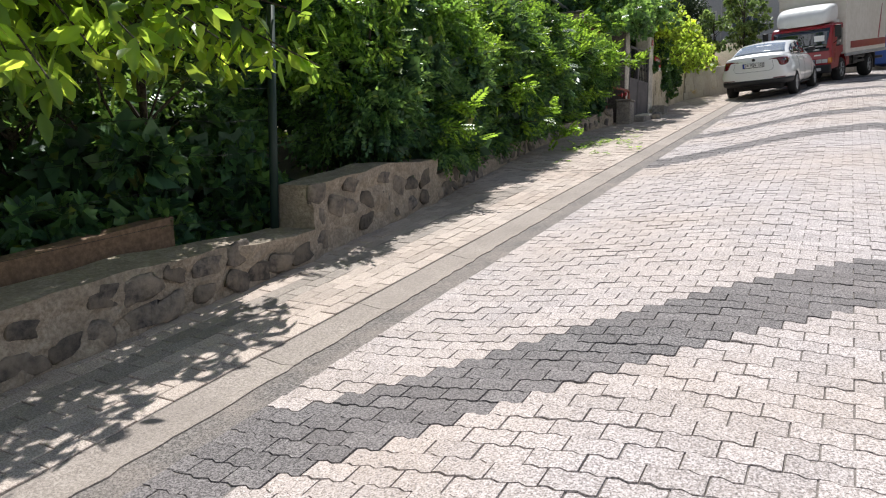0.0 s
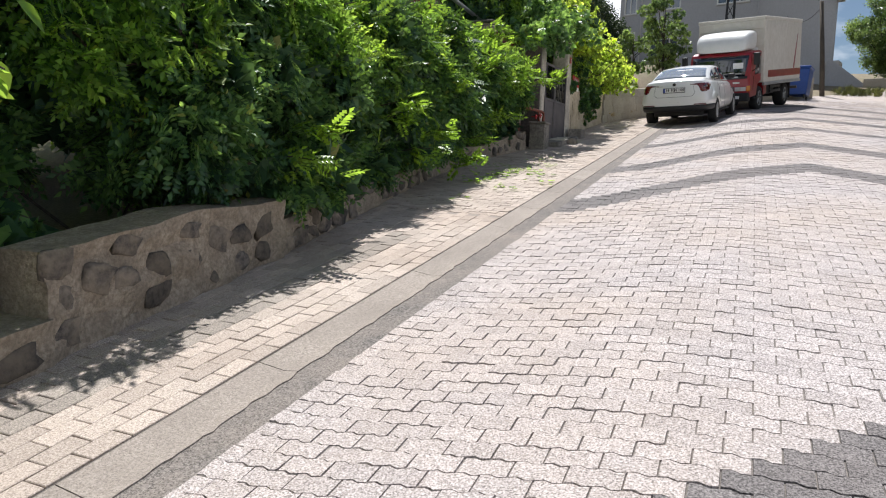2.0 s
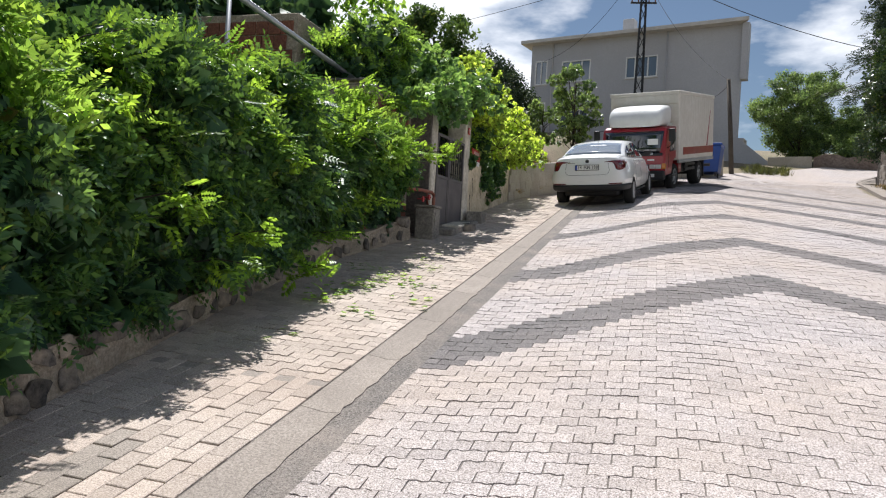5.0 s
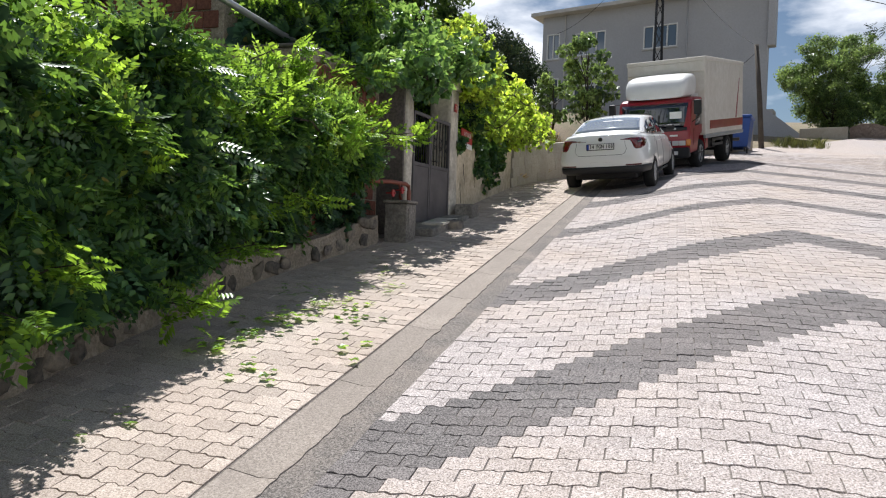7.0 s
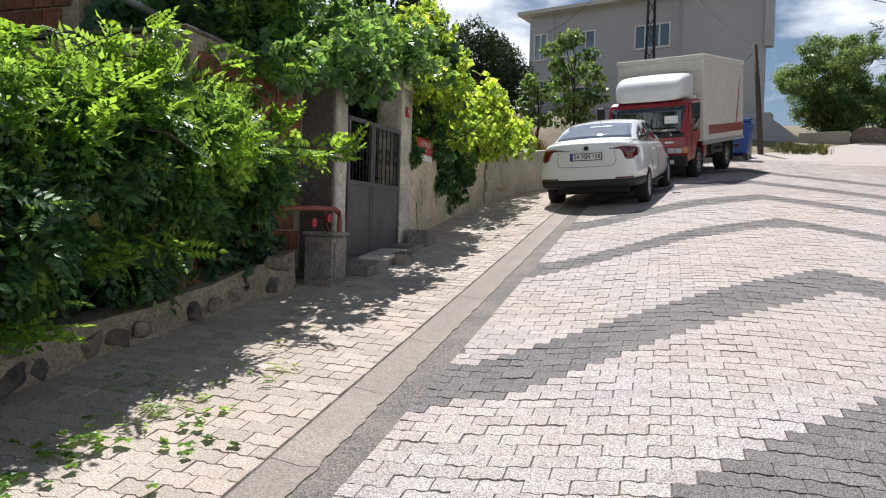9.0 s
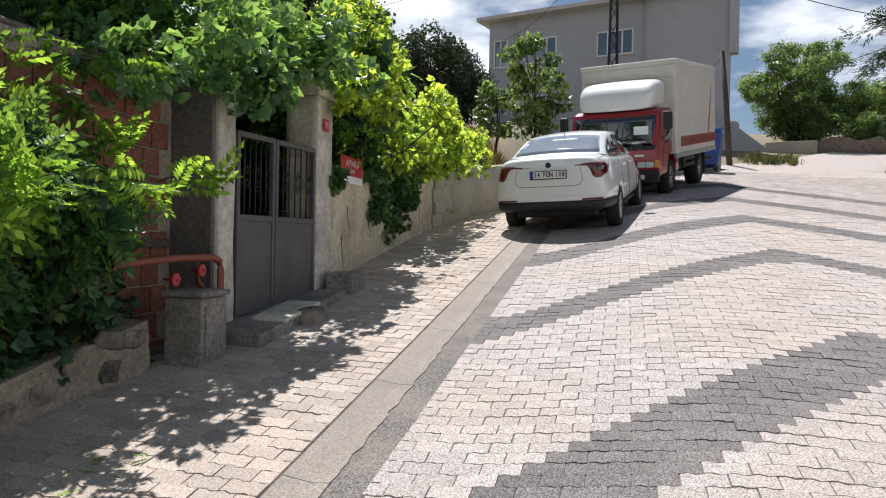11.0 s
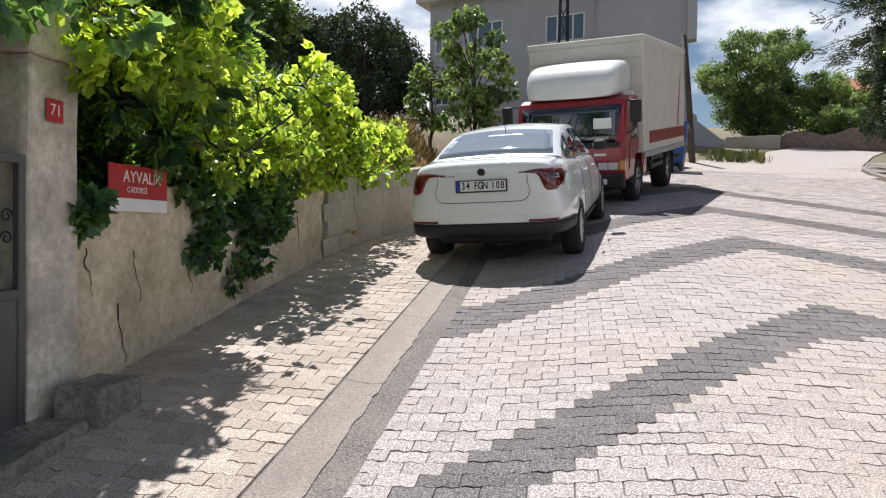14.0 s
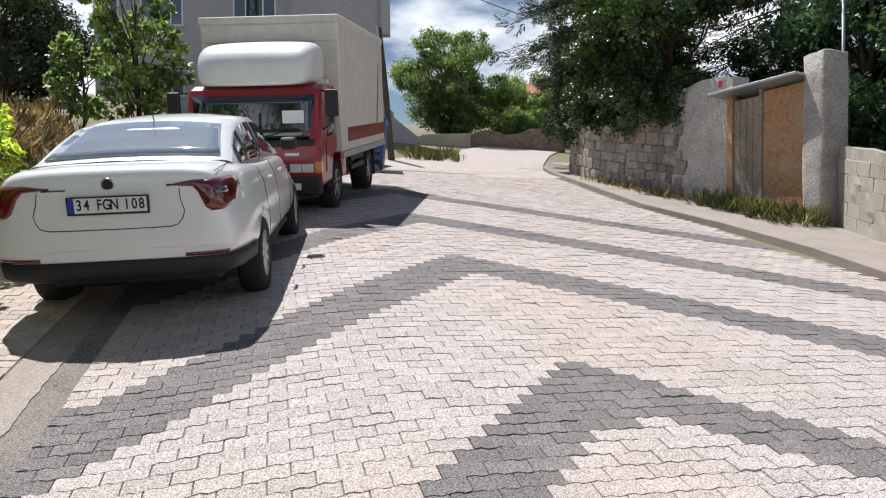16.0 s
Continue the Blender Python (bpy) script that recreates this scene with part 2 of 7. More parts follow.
M_GUTTER = surface("gutter_concrete", (0.25, 0.212, 0.18), (0.44, 0.385, 0.335), 70, 1.6, (0.25, 0.215, 0.185), 0.9, 0.7, 0.08, stain_amt=0.8, speck=0.45)
M_ASPH = surface("asphalt_strip", (0.075, 0.068, 0.062), (0.30, 0.27, 0.245), 70, 2.2, (0.33, 0.28, 0.24), 0.92, 0.9, stain_amt=0.8, speck=0.7)
M_STONE = surface("field_stone", (0.045, 0.042, 0.040), (0.15, 0.13, 0.112), 22, 5.0, (0.34, 0.28, 0.21), 0.9, 0.8, 0.4, bump_d=0.012, stain_amt=0.8)
M_MORTAR = surface("mortar", (0.27, 0.22, 0.165), (0.48, 0.405, 0.315), 38, 6.0, (0.20, 0.165, 0.125), 0.92, 0.9, stain_amt=0.7, bump_d=0.02)
M_PLASTER = surface("old_plaster", (0.50, 0.43, 0.305), (0.70, 0.61, 0.46), 16, 2.2, (0.25, 0.205, 0.135), 0.9, 0.45, stain_amt=0.75)
M_PILLAR = surface("bare_pillar_plaster", (0.54, 0.49, 0.40), (0.76, 0.71, 0.61), 18, 3.0, (0.24, 0.215, 0.18), 0.9, 0.5, stain_amt=0.8)
M_BLOCK = surface("block_wall_render", (0.36, 0.33, 0.275), (0.50, 0.465, 0.40), 40, 1.4, (0.27, 0.235, 0.18), 0.92, 0.5, 0.08)
M_BRICK = surface("hollow_clay_brick", (0.15, 0.055, 0.036), (0.27, 0.105, 0.065), 30, 2.2, (0.14, 0.065, 0.05), 0.9, 0.5, 0.15)
M_GATE = paint("gate_grey_paint", (0.105, 0.096, 0.098), 0.5, 0.0, 0.0, 0.15)
M_IRON = paint("dark_iron", (0.02, 0.02, 0.021), 0.5, 0.3)
M_PIPE = paint("gas_pipe_paint", (0.24, 0.065, 0.035), 0.5)
M_RED = paint("red_enamel", (0.44, 0.025, 0.03), 0.4)
M_WHITE = paint("white_enamel", (0.78, 0.78, 0.76), 0.4)
M_BLACK = paint("black_plastic", (0.015, 0.015, 0.016), 0.55)
M_GALV = paint("galvanised", (0.42, 0.44, 0.46), 0.4, 0.7)
M_WOODPOLE = surface("weathered_pole", (0.06, 0.05, 0.04), (0.13, 0.11, 0.09), 40, 3, None, 0.9, 0.5)
M_BARK = surface("bark", (0.035, 0.028, 0.02), (0.10, 0.08, 0.06), 35, 5, None, 0.95, 0.9, bump_d=0.01)
M_GREENPOST = paint("green_fence_paint", (0.008, 0.028, 0.022), 0.6)
# hedge tones paint its light: darker vine_leaf on flanks, lighter mid_leaf on crowns
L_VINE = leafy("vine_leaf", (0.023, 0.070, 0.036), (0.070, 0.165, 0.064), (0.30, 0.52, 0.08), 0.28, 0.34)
# vine_leaf colour lightened to stand for brighter shade at the lower end
L_LOW = leafy("vine_leaf_lightened", (0.034, 0.096, 0.054), (0.10, 0.215, 0.095), (0.36, 0.58, 0.12), 0.32, 0.3)
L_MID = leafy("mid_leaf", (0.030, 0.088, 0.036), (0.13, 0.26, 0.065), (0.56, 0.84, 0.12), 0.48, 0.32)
# leaf green darkened to stand for shade inside and behind the plants
L_DARK = leafy("dark_shade_leaf", (0.023, 0.064, 0.040), (0.060, 0.145, 0.075), (0.15, 0.27, 0.08), 0.18, 0.5)
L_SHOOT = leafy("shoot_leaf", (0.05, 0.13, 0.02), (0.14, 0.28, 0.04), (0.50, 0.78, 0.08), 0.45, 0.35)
L_GRAPE = leafy("grape_leaf", (0.03, 0.085, 0.02), (0.18, 0.32, 0.06), (0.78, 0.95, 0.14), 0.66, 0.36)
L_TREE = leafy("tree_leaf", (0.020, 0.052, 0.022), (0.06, 0.125, 0.042), (0.24, 0.38, 0.06), 0.26, 0.42)
L_PINE = leafy("conifer", (0.014, 0.034, 0.020), (0.040, 0.075, 0.038), (0.09, 0.15, 0.06), 0.15, 0.6)
L_NEAR = leafy("cherry_leaf", (0.05, 0.13, 0.04), (0.18, 0.34, 0.07), (0.78, 1.0, 0.12), 0.6, 0.35)
# lighter, bluer green stands for light bounced up from street and sky
L_OVER = leafy("gate_vine_bounce_leaf", (0.06, 0.14, 0.075), (0.15, 0.30, 0.13), (0.42, 0.66, 0.15), 0.38, 0.36)
L_DRY = leafy("dry_grass", (0.30, 0.20, 0.08), (0.50, 0.36, 0.17), (0.50, 0.36, 0.15), 0.3, 0.8)
L_WEED = leafy("weed", (0.05, 0.07, 0.02), (0.16, 0.17, 0.06), (0.3, 0.32, 0.1), 0.3, 0.6)
M_BUILD = surface("grey_facade", (0.40, 0.405, 0.42), (0.45, 0.455, 0.475), 12, 0.35, (0.36, 0.36, 0.375), 0.9, 0.2)
M_EAVE = paint("eave_white", (0.55, 0.53, 0.50), 0.7)
M_TILE = surface("roof_tile", (0.30, 0.10, 0.05), (0.45, 0.17, 0.09), 6, 1.0, None, 0.85, 0.5)
M_ORANGE = surface("ochre_wall", (0.50, 0.30, 0.14), (0.60, 0.38, 0.19), 8, 0.5, None, 0.9, 0.2)
M_PANE = glass("window_pane", (0.10, 0.13, 0.16), 0.05)
M_CARGLASS = glass("car_glass", (0.012, 0.015, 0.016), 0.02, 1.7)
# pale base colour stands in for bright sky mirrored in the rear window
M_REARGLASS = glass("rear_glass_sky_pale", (0.26, 0.29, 0.31), 0.03, 3.8)
M_CABGLASS = glass("cab_glass", (0.006, 0.008, 0.012), 0.03, 1.35)
M_CARWHITE = paint("car_white", (0.80, 0.80, 0.78), 0.28, 0.0, 0.8, 0.02)
M_TAIL = paint("tail_lamp_red", (0.13, 0.004, 0.008), 0.12, 0.0, 1.0)
M_TYRE = surface("tyre_rubber", (0.012, 0.012, 0.012), (0.03, 0.03, 0.03), 60, 3, None, 0.85, 0.3)
M_RIM = paint("alloy_rim", (0.45, 0.46, 0.47), 0.3, 0.8)
M_CHROME = paint("chrome", (0.7, 0.7, 0.7), 0.12, 1.0)
M_TRUCKRED = paint("truck_red", (0.29, 0.009, 0.018), 0.35, 0.0, 0.35, 0.08)
M_TARP = surface("box_cream", (0.60, 0.57, 0.50), (0.68, 0.65, 0.59), 6, 0.7, (0.52, 0.48, 0.41), 0.6, 0.15, stain_amt=0.5)
M_FAIR = paint("fairing_white", (0.74, 0.74, 0.72), 0.35, 0.0, 0.3, 0.05)
M_BIN = paint("blue_bin", (0.015, 0.07, 0.30), 0.45)
M_LAMP = glass("lamp_glass", (0.55, 0.55, 0.52), 0.08)
M_AMBER = paint("amber_lens", (0.65, 0.22, 0.02), 0.2, 0, 0.6)
M_BLUE = paint("plate_blue", (0.02, 0.06, 0.35), 0.4)
M_INK = paint("plate_black", (0.01, 0.01, 0.01), 0.5)
M_WOOD = surface("old_board", (0.20, 0.165, 0.13), (0.36, 0.31, 0.25), 22, 3, (0.14, 0.115, 0.09), 0.9, 0.5, 0.2)
M_RUST = surface("rusty_sheet", (0.30, 0.14, 0.06), (0.48, 0.27, 0.13), 14, 1.8, (0.42, 0.33, 0.22), 0.8, 0.4, stain_amt=0.8)

M_PARAPET = surface("brown_block", (0.17, 0.105, 0.065), (0.30, 0.19, 0.12), 30, 2.0, (0.12, 0.085, 0.06), 0.92, 0.5)
M_CEMENT = surface("dark_cement", (0.10, 0.09, 0.08), (0.19, 0.165, 0.145), 30, 2.0, (0.07, 0.062, 0.056), 0.92, 0.5)
# ---- ground, street and walls ----
def grid_sheet(name, us, ss, h, mat, label, category):
    vs = [W(u, s, h(u, s)) for s in ss for u in us]
    n = len(us)
    fs = [(j * n + i, j * n + i + 1, (j + 1) * n + i + 1, (j + 1) * n + i) for j in range(len(ss) - 1) for i in range(n - 1)]
    return tagged(mesh_ob(name, vs, fs, mat, None, "", True), label, category, "", "structure")


# earth everywhere, a little below the paving, banked up behind the walls
def earth_h(u, s):
    h = -0.045
    if u < -1.6:
        h += 0.35 * smooth(-1.6, -2.4, u)
        h += 0.9 * smooth(12.5, 16, s) * smooth(-1.6, -3.0, u)
    return h + (0.25 * smooth(11.5, 16, u) if s < 30 else 0.0)


EU = [-900, -300, -120, -60, -30, -16, -10, -7, -5, -4, -3, -2.4, -2, -1.8, -1.6, -1.4, -1, -0.5, 0, 0.3, 0.8, 1.3, 1.8, 2.4, 3.2, 4, 5, 6, 7, 8, 9, 10, 11, 12, 13, 14, 16, 20, 30, 60, 120, 300, 900]
ES = [-900, -300, -120, -60, -30, -20] + [-15 + 1.25 * k for k in range(70)] + [75, 80, 90, 100, 120, 150, 200, 300, 600, 1500]
grid_sheet("ground", EU, ES, earth_h, M_EARTH, "dry brown earth with sparse weeds under the street", "ground")

BLOCK_L, BLOCK_W = 0.196, 0.113
BANDS = ((-4.3, -3.35), (3.85, 4.72), (6.95, 7.85), (10.55, 11.35), (13.7, 14.6), (16.75, 17.65), (20.1, 21.0))


def right_edge(s):
    return 7.9 + 0.35 * smooth(14, 18, s) + 0.9 * smooth(19, 27, s)


def is_dark(u, s):
    v = s + 1.153 * abs(u - (2.98 + 0.03 * s))
    return any(a < v < b for a, b in BANDS)


def wave_block(length, width, amp, segs=6, gap=0.0042, full=True):
    """An S-edged paving block, top at zero: points and quads."""
    xs = [-length / 2 + gap / 2 + (length - gap) * i / segs for i in range(segs + 1)]
    f = [amp * math.sin(4 * math.pi * x / length) for x in xs]
    w = width / 2 - 0.0011
    low = [(x, -w + y) for x, y in zip(xs, f)]
    top = [(x, w + y) for x, y in zip(xs, f)]
    n = segs + 1
    b = 0.0016
    inset = lambda p, up: (p[0] * (1 - 2 * b / length), p[1] - b if up else p[1] + b)
    vs = [(*inset(p, False), 0.0) for p in low] + [(*inset(p, True), 0.0) for p in top]
    fs = [(i, i + 1, n + i + 1, n + i) for i in range(segs)]
    loop = list(range(n)) + list(range(2 * n - 1, n - 1, -1))
    if full:
        ring = low + top
        for z in (-0.012,):
            vs += [(x, y, z) for x, y in ring]
        for k in range(1):
            for a, c in zip(loop, loop[1:] + loop[:1]):
                fs.append((a + 2 * n * (k + 1), c + 2 * n * (k + 1), c + 2 * n * k, a + 2 * n * k))
    return np.array(vs), np.array(fs)


def ground_frame(u, s, du=0.06):
    p = W(u, s)
    a, b = (W(u + du, s) - W(u - du, s)).normalized(), (W(u, s + du) - W(u, s - du)).normalized()
    n = a.cross(b).normalized()
    return p, a, n.cross(a), n


rng = np.random.default_rng(7)


def lay(cells, template, mats, parent, name, label, turn=0.0):
    """Joined pieces at the cells (u, s, which material), each lying on the street with small tilts."""
    tv, tf = template
    per = {}
    for u, s, k in cells:
        per.setdefault(k, []).append((u, s))
    ca, sa = math.cos(turn), math.sin(turn)
    tv = np.c_[tv[:, 0] * ca - tv[:, 1] * sa, tv[:, 0] * sa + tv[:, 1] * ca, tv[:, 2]]
    for k, some in per.items():
        V, Fc = [], []
        for i, (u, s) in enumerate(some):
            p, a, b, n = ground_frame(u, s)
            m = np.array([a, b, n])
            t = tv.copy()
            t[:, 2] += rng.normal(0, 0.0016) + t[:, 0] * rng.normal(0, 0.012) + t[:, 1] * rng.normal(0, 0.016)
            V.append(t @ m + np.array(p))
            Fc.append(tf + i * len(tv))
        me = bpy.data.meshes.new(name)
        me.from_pydata(np.concatenate(V).tolist(), [], np.concatenate(Fc).tolist())
        me.materials.append(mats[k])
        ob = new(name, me)
        ob.parent = parent
        tagged(ob, label[k], "", "", "stuff")


def pieces(cells, template, mats, parent, name, turn=0.0):
    """Pieces as objects of their own that share their meshes."""
    tv, tf = template
    mes = []
    for m in mats:
        me = bpy.data.meshes.new(name)
        me.from_pydata(tv.tolist(), [], tf.tolist())
        me.materials.append(m)
        mes.append(me)
    for u, s, k in cells:
        p, a, b, n = ground_frame(u, s)
        ob = new(name, mes[k])
        ob.parent = parent
        ob.matrix_world = Matrix((a, b, n)).transposed().to_4x4()
        ob.matrix_world = Matrix.Translation(p + n * float(rng.normal(0, 0.0015))) @ ob.matrix_world @ pose(0, 0, 0, rng.normal(0, 0.9), rng.normal(0, 0.7), math.degrees(turn))


def oblong(length, width, gap=0.004):
    x, y, b = length / 2 - gap / 2, width / 2 - gap / 2, 0.004
    vs, fs = [], []
    for z, e in ((0.018, b), (0.015, 0.0), (-0.01, 0.0)):
        vs += [(-x + e, -y + e, z), (x - e, -y + e, z), (x - e, y - e, z), (-x + e, y - e, z)]
    fs.append((0, 1, 2, 3))
    for k in (0, 4):
        for i in range(4):
            j = (i + 1) % 4
            fs.append((k + 4 + i, k + 4 + j, k + j, k + i))
    return np.array(vs), np.array(fs)


def raised(t, h):
    return t[0] + np.array((0, 0, h)), t[1]


def make_street():
    road = grid_sheet("road", [0.42 + 0.12 * k for k in range(62)], [-12 + k for k in range(37)], lambda u, s: -0.007, M_BED, "sloping street of pale interlocking concrete pavers with dark chevron bands", "road")
    near, far, own, halves = [], [], [], []
    rows = int((25.5 + 10.5) / BLOCK_W)
    for r in range(rows):
        s = -10.5 + r * BLOCK_W
        k = 0
        while True:
            u = 0.42 + BLOCK_L * (k + 0.5) + (BLOCK_L / 2 if r % 2 else 0)
            k += 1
            if u > right_edge(s) - 0.12:
                break
            cell = (u, s, 1 if is_dark(u, s) else 0)
            if 9.2 < s < 11.45 and 0.5 < u < 3.9 and len(own) < 300:
                own.append(cell)
            elif s < 14.5:
                near.append(cell)
            else:
                far.append(cell)
        if r % 2:
            halves.append((0.42 + BLOCK_L / 4, s, 1 if is_dark(0.47, s) else 0))
    tags = ("pale grey concrete paving blocks with S-shaped edges", "charcoal concrete paving blocks in chevron bands")
    lay(near, wave_block(BLOCK_L, BLOCK_W, 0.009), (M_PAVER, M_PAVER_D), road, "paving_blocks", tags)
    lay(far, wave_block(BLOCK_L, BLOCK_W, 0.009, 4, 0.006, False), (M_PAVER, M_PAVER_D), road, "paving_blocks", tags)
    lay(halves, raised(oblong(BLOCK_L / 2, BLOCK_W, 0.004), -0.018), (M_PAVER, M_PAVER_D), road, "half_blocks", ("pale half blocks along the edge", "charcoal half blocks along the edge"))
    return road, own


def strip(name, left, right, h, mat, label, category, thick=0.06):
    """A band of paving between two lines of (u, s)."""
    vs, fs = [], []
    for (ua, sa), (ub, sb) in zip(left, right):
        vs += [W(ua, sa, h), W(ub, sb, h), W(ua, sa, h - thick), W(ub, sb, h - thick)]
    for i in range(len(left) - 1):
        a, b = 4 * i, 4 * i + 4
        fs += [(a, a + 1, b + 1, b), (a + 1, a + 3, b + 3, b + 1), (a, b, b + 2, a + 2)]
    return tagged(mesh_ob(name, vs, fs, mat), label, category, "", "structure")


road, road_own = make_street()

# the street goes on, bending away to the right
FAR_L = [(0.42, 25.4), (2.2, 26.5), (4.4, 28.5), (6.4, 31.5), (8.5, 34.2), (12.0, 38.9), (16.0, 44.0), (22.0, 51), (32, 60), (60, 80)]
FAR_R = [(9.15, 25.4), (9.25, 26.5), (9.6, 28.0), (10.6, 30.5), (12.0, 33.5), (15.0, 38.5), (19.5, 44.0), (26, 50.5), (36, 58), (64, 77)]
strip("road_far", FAR_L, FAR_R, 0.0, M_PAVER, "pale paved street bending away uphill", "road")
strip("road_edge_fill", [(0.18, -12 + k) for k in range(38)], [(0.43, -12 + k) for k in range(38)], -0.004, M_ASPH, "coarse dark asphalt patching strip beside the gutter", "road")

# gutter slabs, cast in lengths with cracked joints
gutter = thing("gutter", Matrix(), "worn beige concrete gutter strip with cracked joints", "gutter", "", "structure")
s0 = -12.0
while s0 < 21:
    ln = float(rng.uniform(0.9, 1.9))
    vs, fs = [], []
    n = 26
    for j in range(n + 1):
        s = s0 + 0.003 + (ln - 0.006) * j / n
        wob = 0.009 * noise.noise((s * 9.0, 0.3, 0)) + 0.006 * noise.noise((s * 31.0, 0.9, 0))
        for u, h in ((0.001, -0.05), (0.0015, 0.004), (0.008, 0.008), (0.16, -0.010), (0.25 + wob * 2, 0.0), (0.256 + wob * 2, -0.05)):
            vs.append(W(u, s, h + 0.004))
    for j in range(n):
        for k in range(5):
            a = 6 * j + k
            fs.append((a, a + 1, a + 7, a + 6))
    fs += [tuple(range(6)), tuple(range(6 * n + 5, 6 * n - 1, -1))]
    mesh_ob("slab", vs, fs, M_GUTTER, gutter)
    s0 += ln


# ---- pavement on the wall side ----
def wall_u(s):
    """Where the foot of the walls stands."""
    if s < -4.2:
        return -0.92
    if s < 1:
        return -0.95 - 0.62 * smooth(-4.2, 1.0, s)
    if s < 6.6:
        return -1.6 - 0.22 * smooth(1.0, 3.6, s) + 0.30 * smooth(4.4, 6.6, s)
    if s < 13:
        return -1.42
    return -1.42 + 0.75 * smooth(12.5, 17, s) + 1.5 * smooth(16, 24, s)


strip("pavement_patch", [(-1.75, 0.2), (-1.75, 0.5), (-1.75, 0.85)], [(-0.004, 0.2), (-0.004, 0.5), (-0.004, 0.85)], 0.0135, M_GUTTER, "cement patch where the two kinds of paving meet", "pavement", 0.03)


def make_pavement():
    pav = grid_sheet("pavement", [-1.75, -1.4, -1.0, -0.6, -0.3, 0.0], [-12 + k for k in range(34)], lambda u, s: 0.008, M_BED, "narrow pavement of buff pavers beside the walls", "pavement")
    # plain oblong bricks along the kerb at the lower end
    brick_l, brick_w = 0.205, 0.118
    b_near, b_own = [], []
    for r in range(16):
        u = -brick_w * (r + 0.5) - 0.004
        k = 0
        while True:
            s = -10.5 + brick_l * (k + 0.5) + (brick_l / 2 if r % 2 else 0)
            k += 1
            if s > 0.45:
                break
            if u < wall_u(s) - 0.1:
                continue
            c = 1 if r in (4, 5) and s < -0.6 else 0
            cell = (u, s, c)
            if -5.4 < s < -1.0 and u > -0.86 and len(b_own) < 150:
                b_own.append(cell)
            else:
                b_near.append(cell)
    w_near, w_own = [], []
    for r in range(int((22 - 0.5) / BLOCK_W)):
        s = 0.52 + r * BLOCK_W
        for k in range(12):
            u = -0.004 - BLOCK_L * (k + 0.5) - (BLOCK_L / 2 if r % 2 else 0)
            if u < wall_u(s) - 0.1:
                break
            cell = (u, s, 0)
            if 5.4 < s < 8.6 and u > -1.0 and len(w_own) < 150:
                w_own.append(cell)
            else:
                w_near.append(cell)
        if r % 2:
            w_near.append((-0.055, s, 2))
    return pav, b_near, b_own, w_near, w_own


pavement, b_near, b_own, w_near, w_own = make_pavement()
lay(b_near, oblong(0.205, 0.118), (M_SIDE, M_SIDE_G), pavement, "paving_bricks", ("buff and pink oblong paving bricks", "greyer row of paving bricks"), math.pi / 2)
lay([c for c in w_near if c[2] == 0], raised(wave_block(BLOCK_L, BLOCK_W, 0.009), 0.018), (M_SIDE,), pavement, "paving_blocks", ("buff interlocking paving blocks",))
lay([(u, s, 0) for u, s, c in w_near if c == 2], oblong(0.098, BLOCK_W), (M_SIDE,), pavement, "half_blocks", ("buff half blocks along the kerb",))


# ---- retaining walls of field stone ----
def wall_body(name, line, base, height, thick, mat, label, wob=0.012, step=0.09, category="wall"):
    """A rough wall along (u, s) points: its face towards the street; height(s) above the street."""
    vs, fs = [], []
    pts = []
    for (ua, sa), (ub, sb) in zip(line, line[1:]):
        n = max(1, int(abs(sb - sa) / step))
        pts += [(ua + (ub - ua) * i / n, sa + (sb - sa) * i / n) for i in range(n)]
    pts.append(line[-1])
    m = 9
    for u, s in pts:
        hh = height(s)
        for j in range(m):
            h = base + (hh - base) * j / (m - 1)
            o = wob * (noise.noise((s * 3.1, h * 5.0, 3.7)) * 1.6 + noise.noise((s * 9.0, h * 13.0, 1.7)))
            vs.append(W(u + o, s, h + (wob * noise.noise((s * 2.3, 8.1, 0)) if j == m - 1 else 0)))
        vs.append(W(u - thick, s, hh + wob * noise.noise((s * 2.3, 4.1, 0))))
        vs.append(W(u - thick, s, base - 0.1))
    k = m + 2
    for i in range(len(pts) - 1):
        for j in range(k - 1):
            a = i * k + j
            fs.append((a, a + k, a + k + 1, a + 1))
    fs += [tuple(range(k)), tuple(range((len(pts) - 1) * k + k - 1, (len(pts) - 1) * k - 1, -1))]
    ob = mesh_ob(name, vs, fs, mat)
    return tagged(ob, label, category, "", "structure")


def stone_mesh(seed):
    r = random.Random(seed)
    bm = bmesh.new()
    bmesh.ops.create_icosphere(bm, subdivisions=2, radius=1.0)
    off = Vector((r.uniform(0, 50), r.uniform(0, 50), r.uniform(0, 50)))
    for v in bm.verts:
        c = v.co
        c = Vector([math.copysign(abs(t) ** 0.45, t) for t in c])
        v.co = c * (1 + 0.5 * noise.noise(c * 1.1 + off)) + 0.12 * noise.noise_vector(c * 3 + off)
    me = bpy.data.meshes.new("stone")
    bm.to_mesh(me)
    bm.free()
    me.materials.append(M_STONE)
    me.shade_smooth()
    return me


STONES = [stone_mesh(k) for k in range(6)]


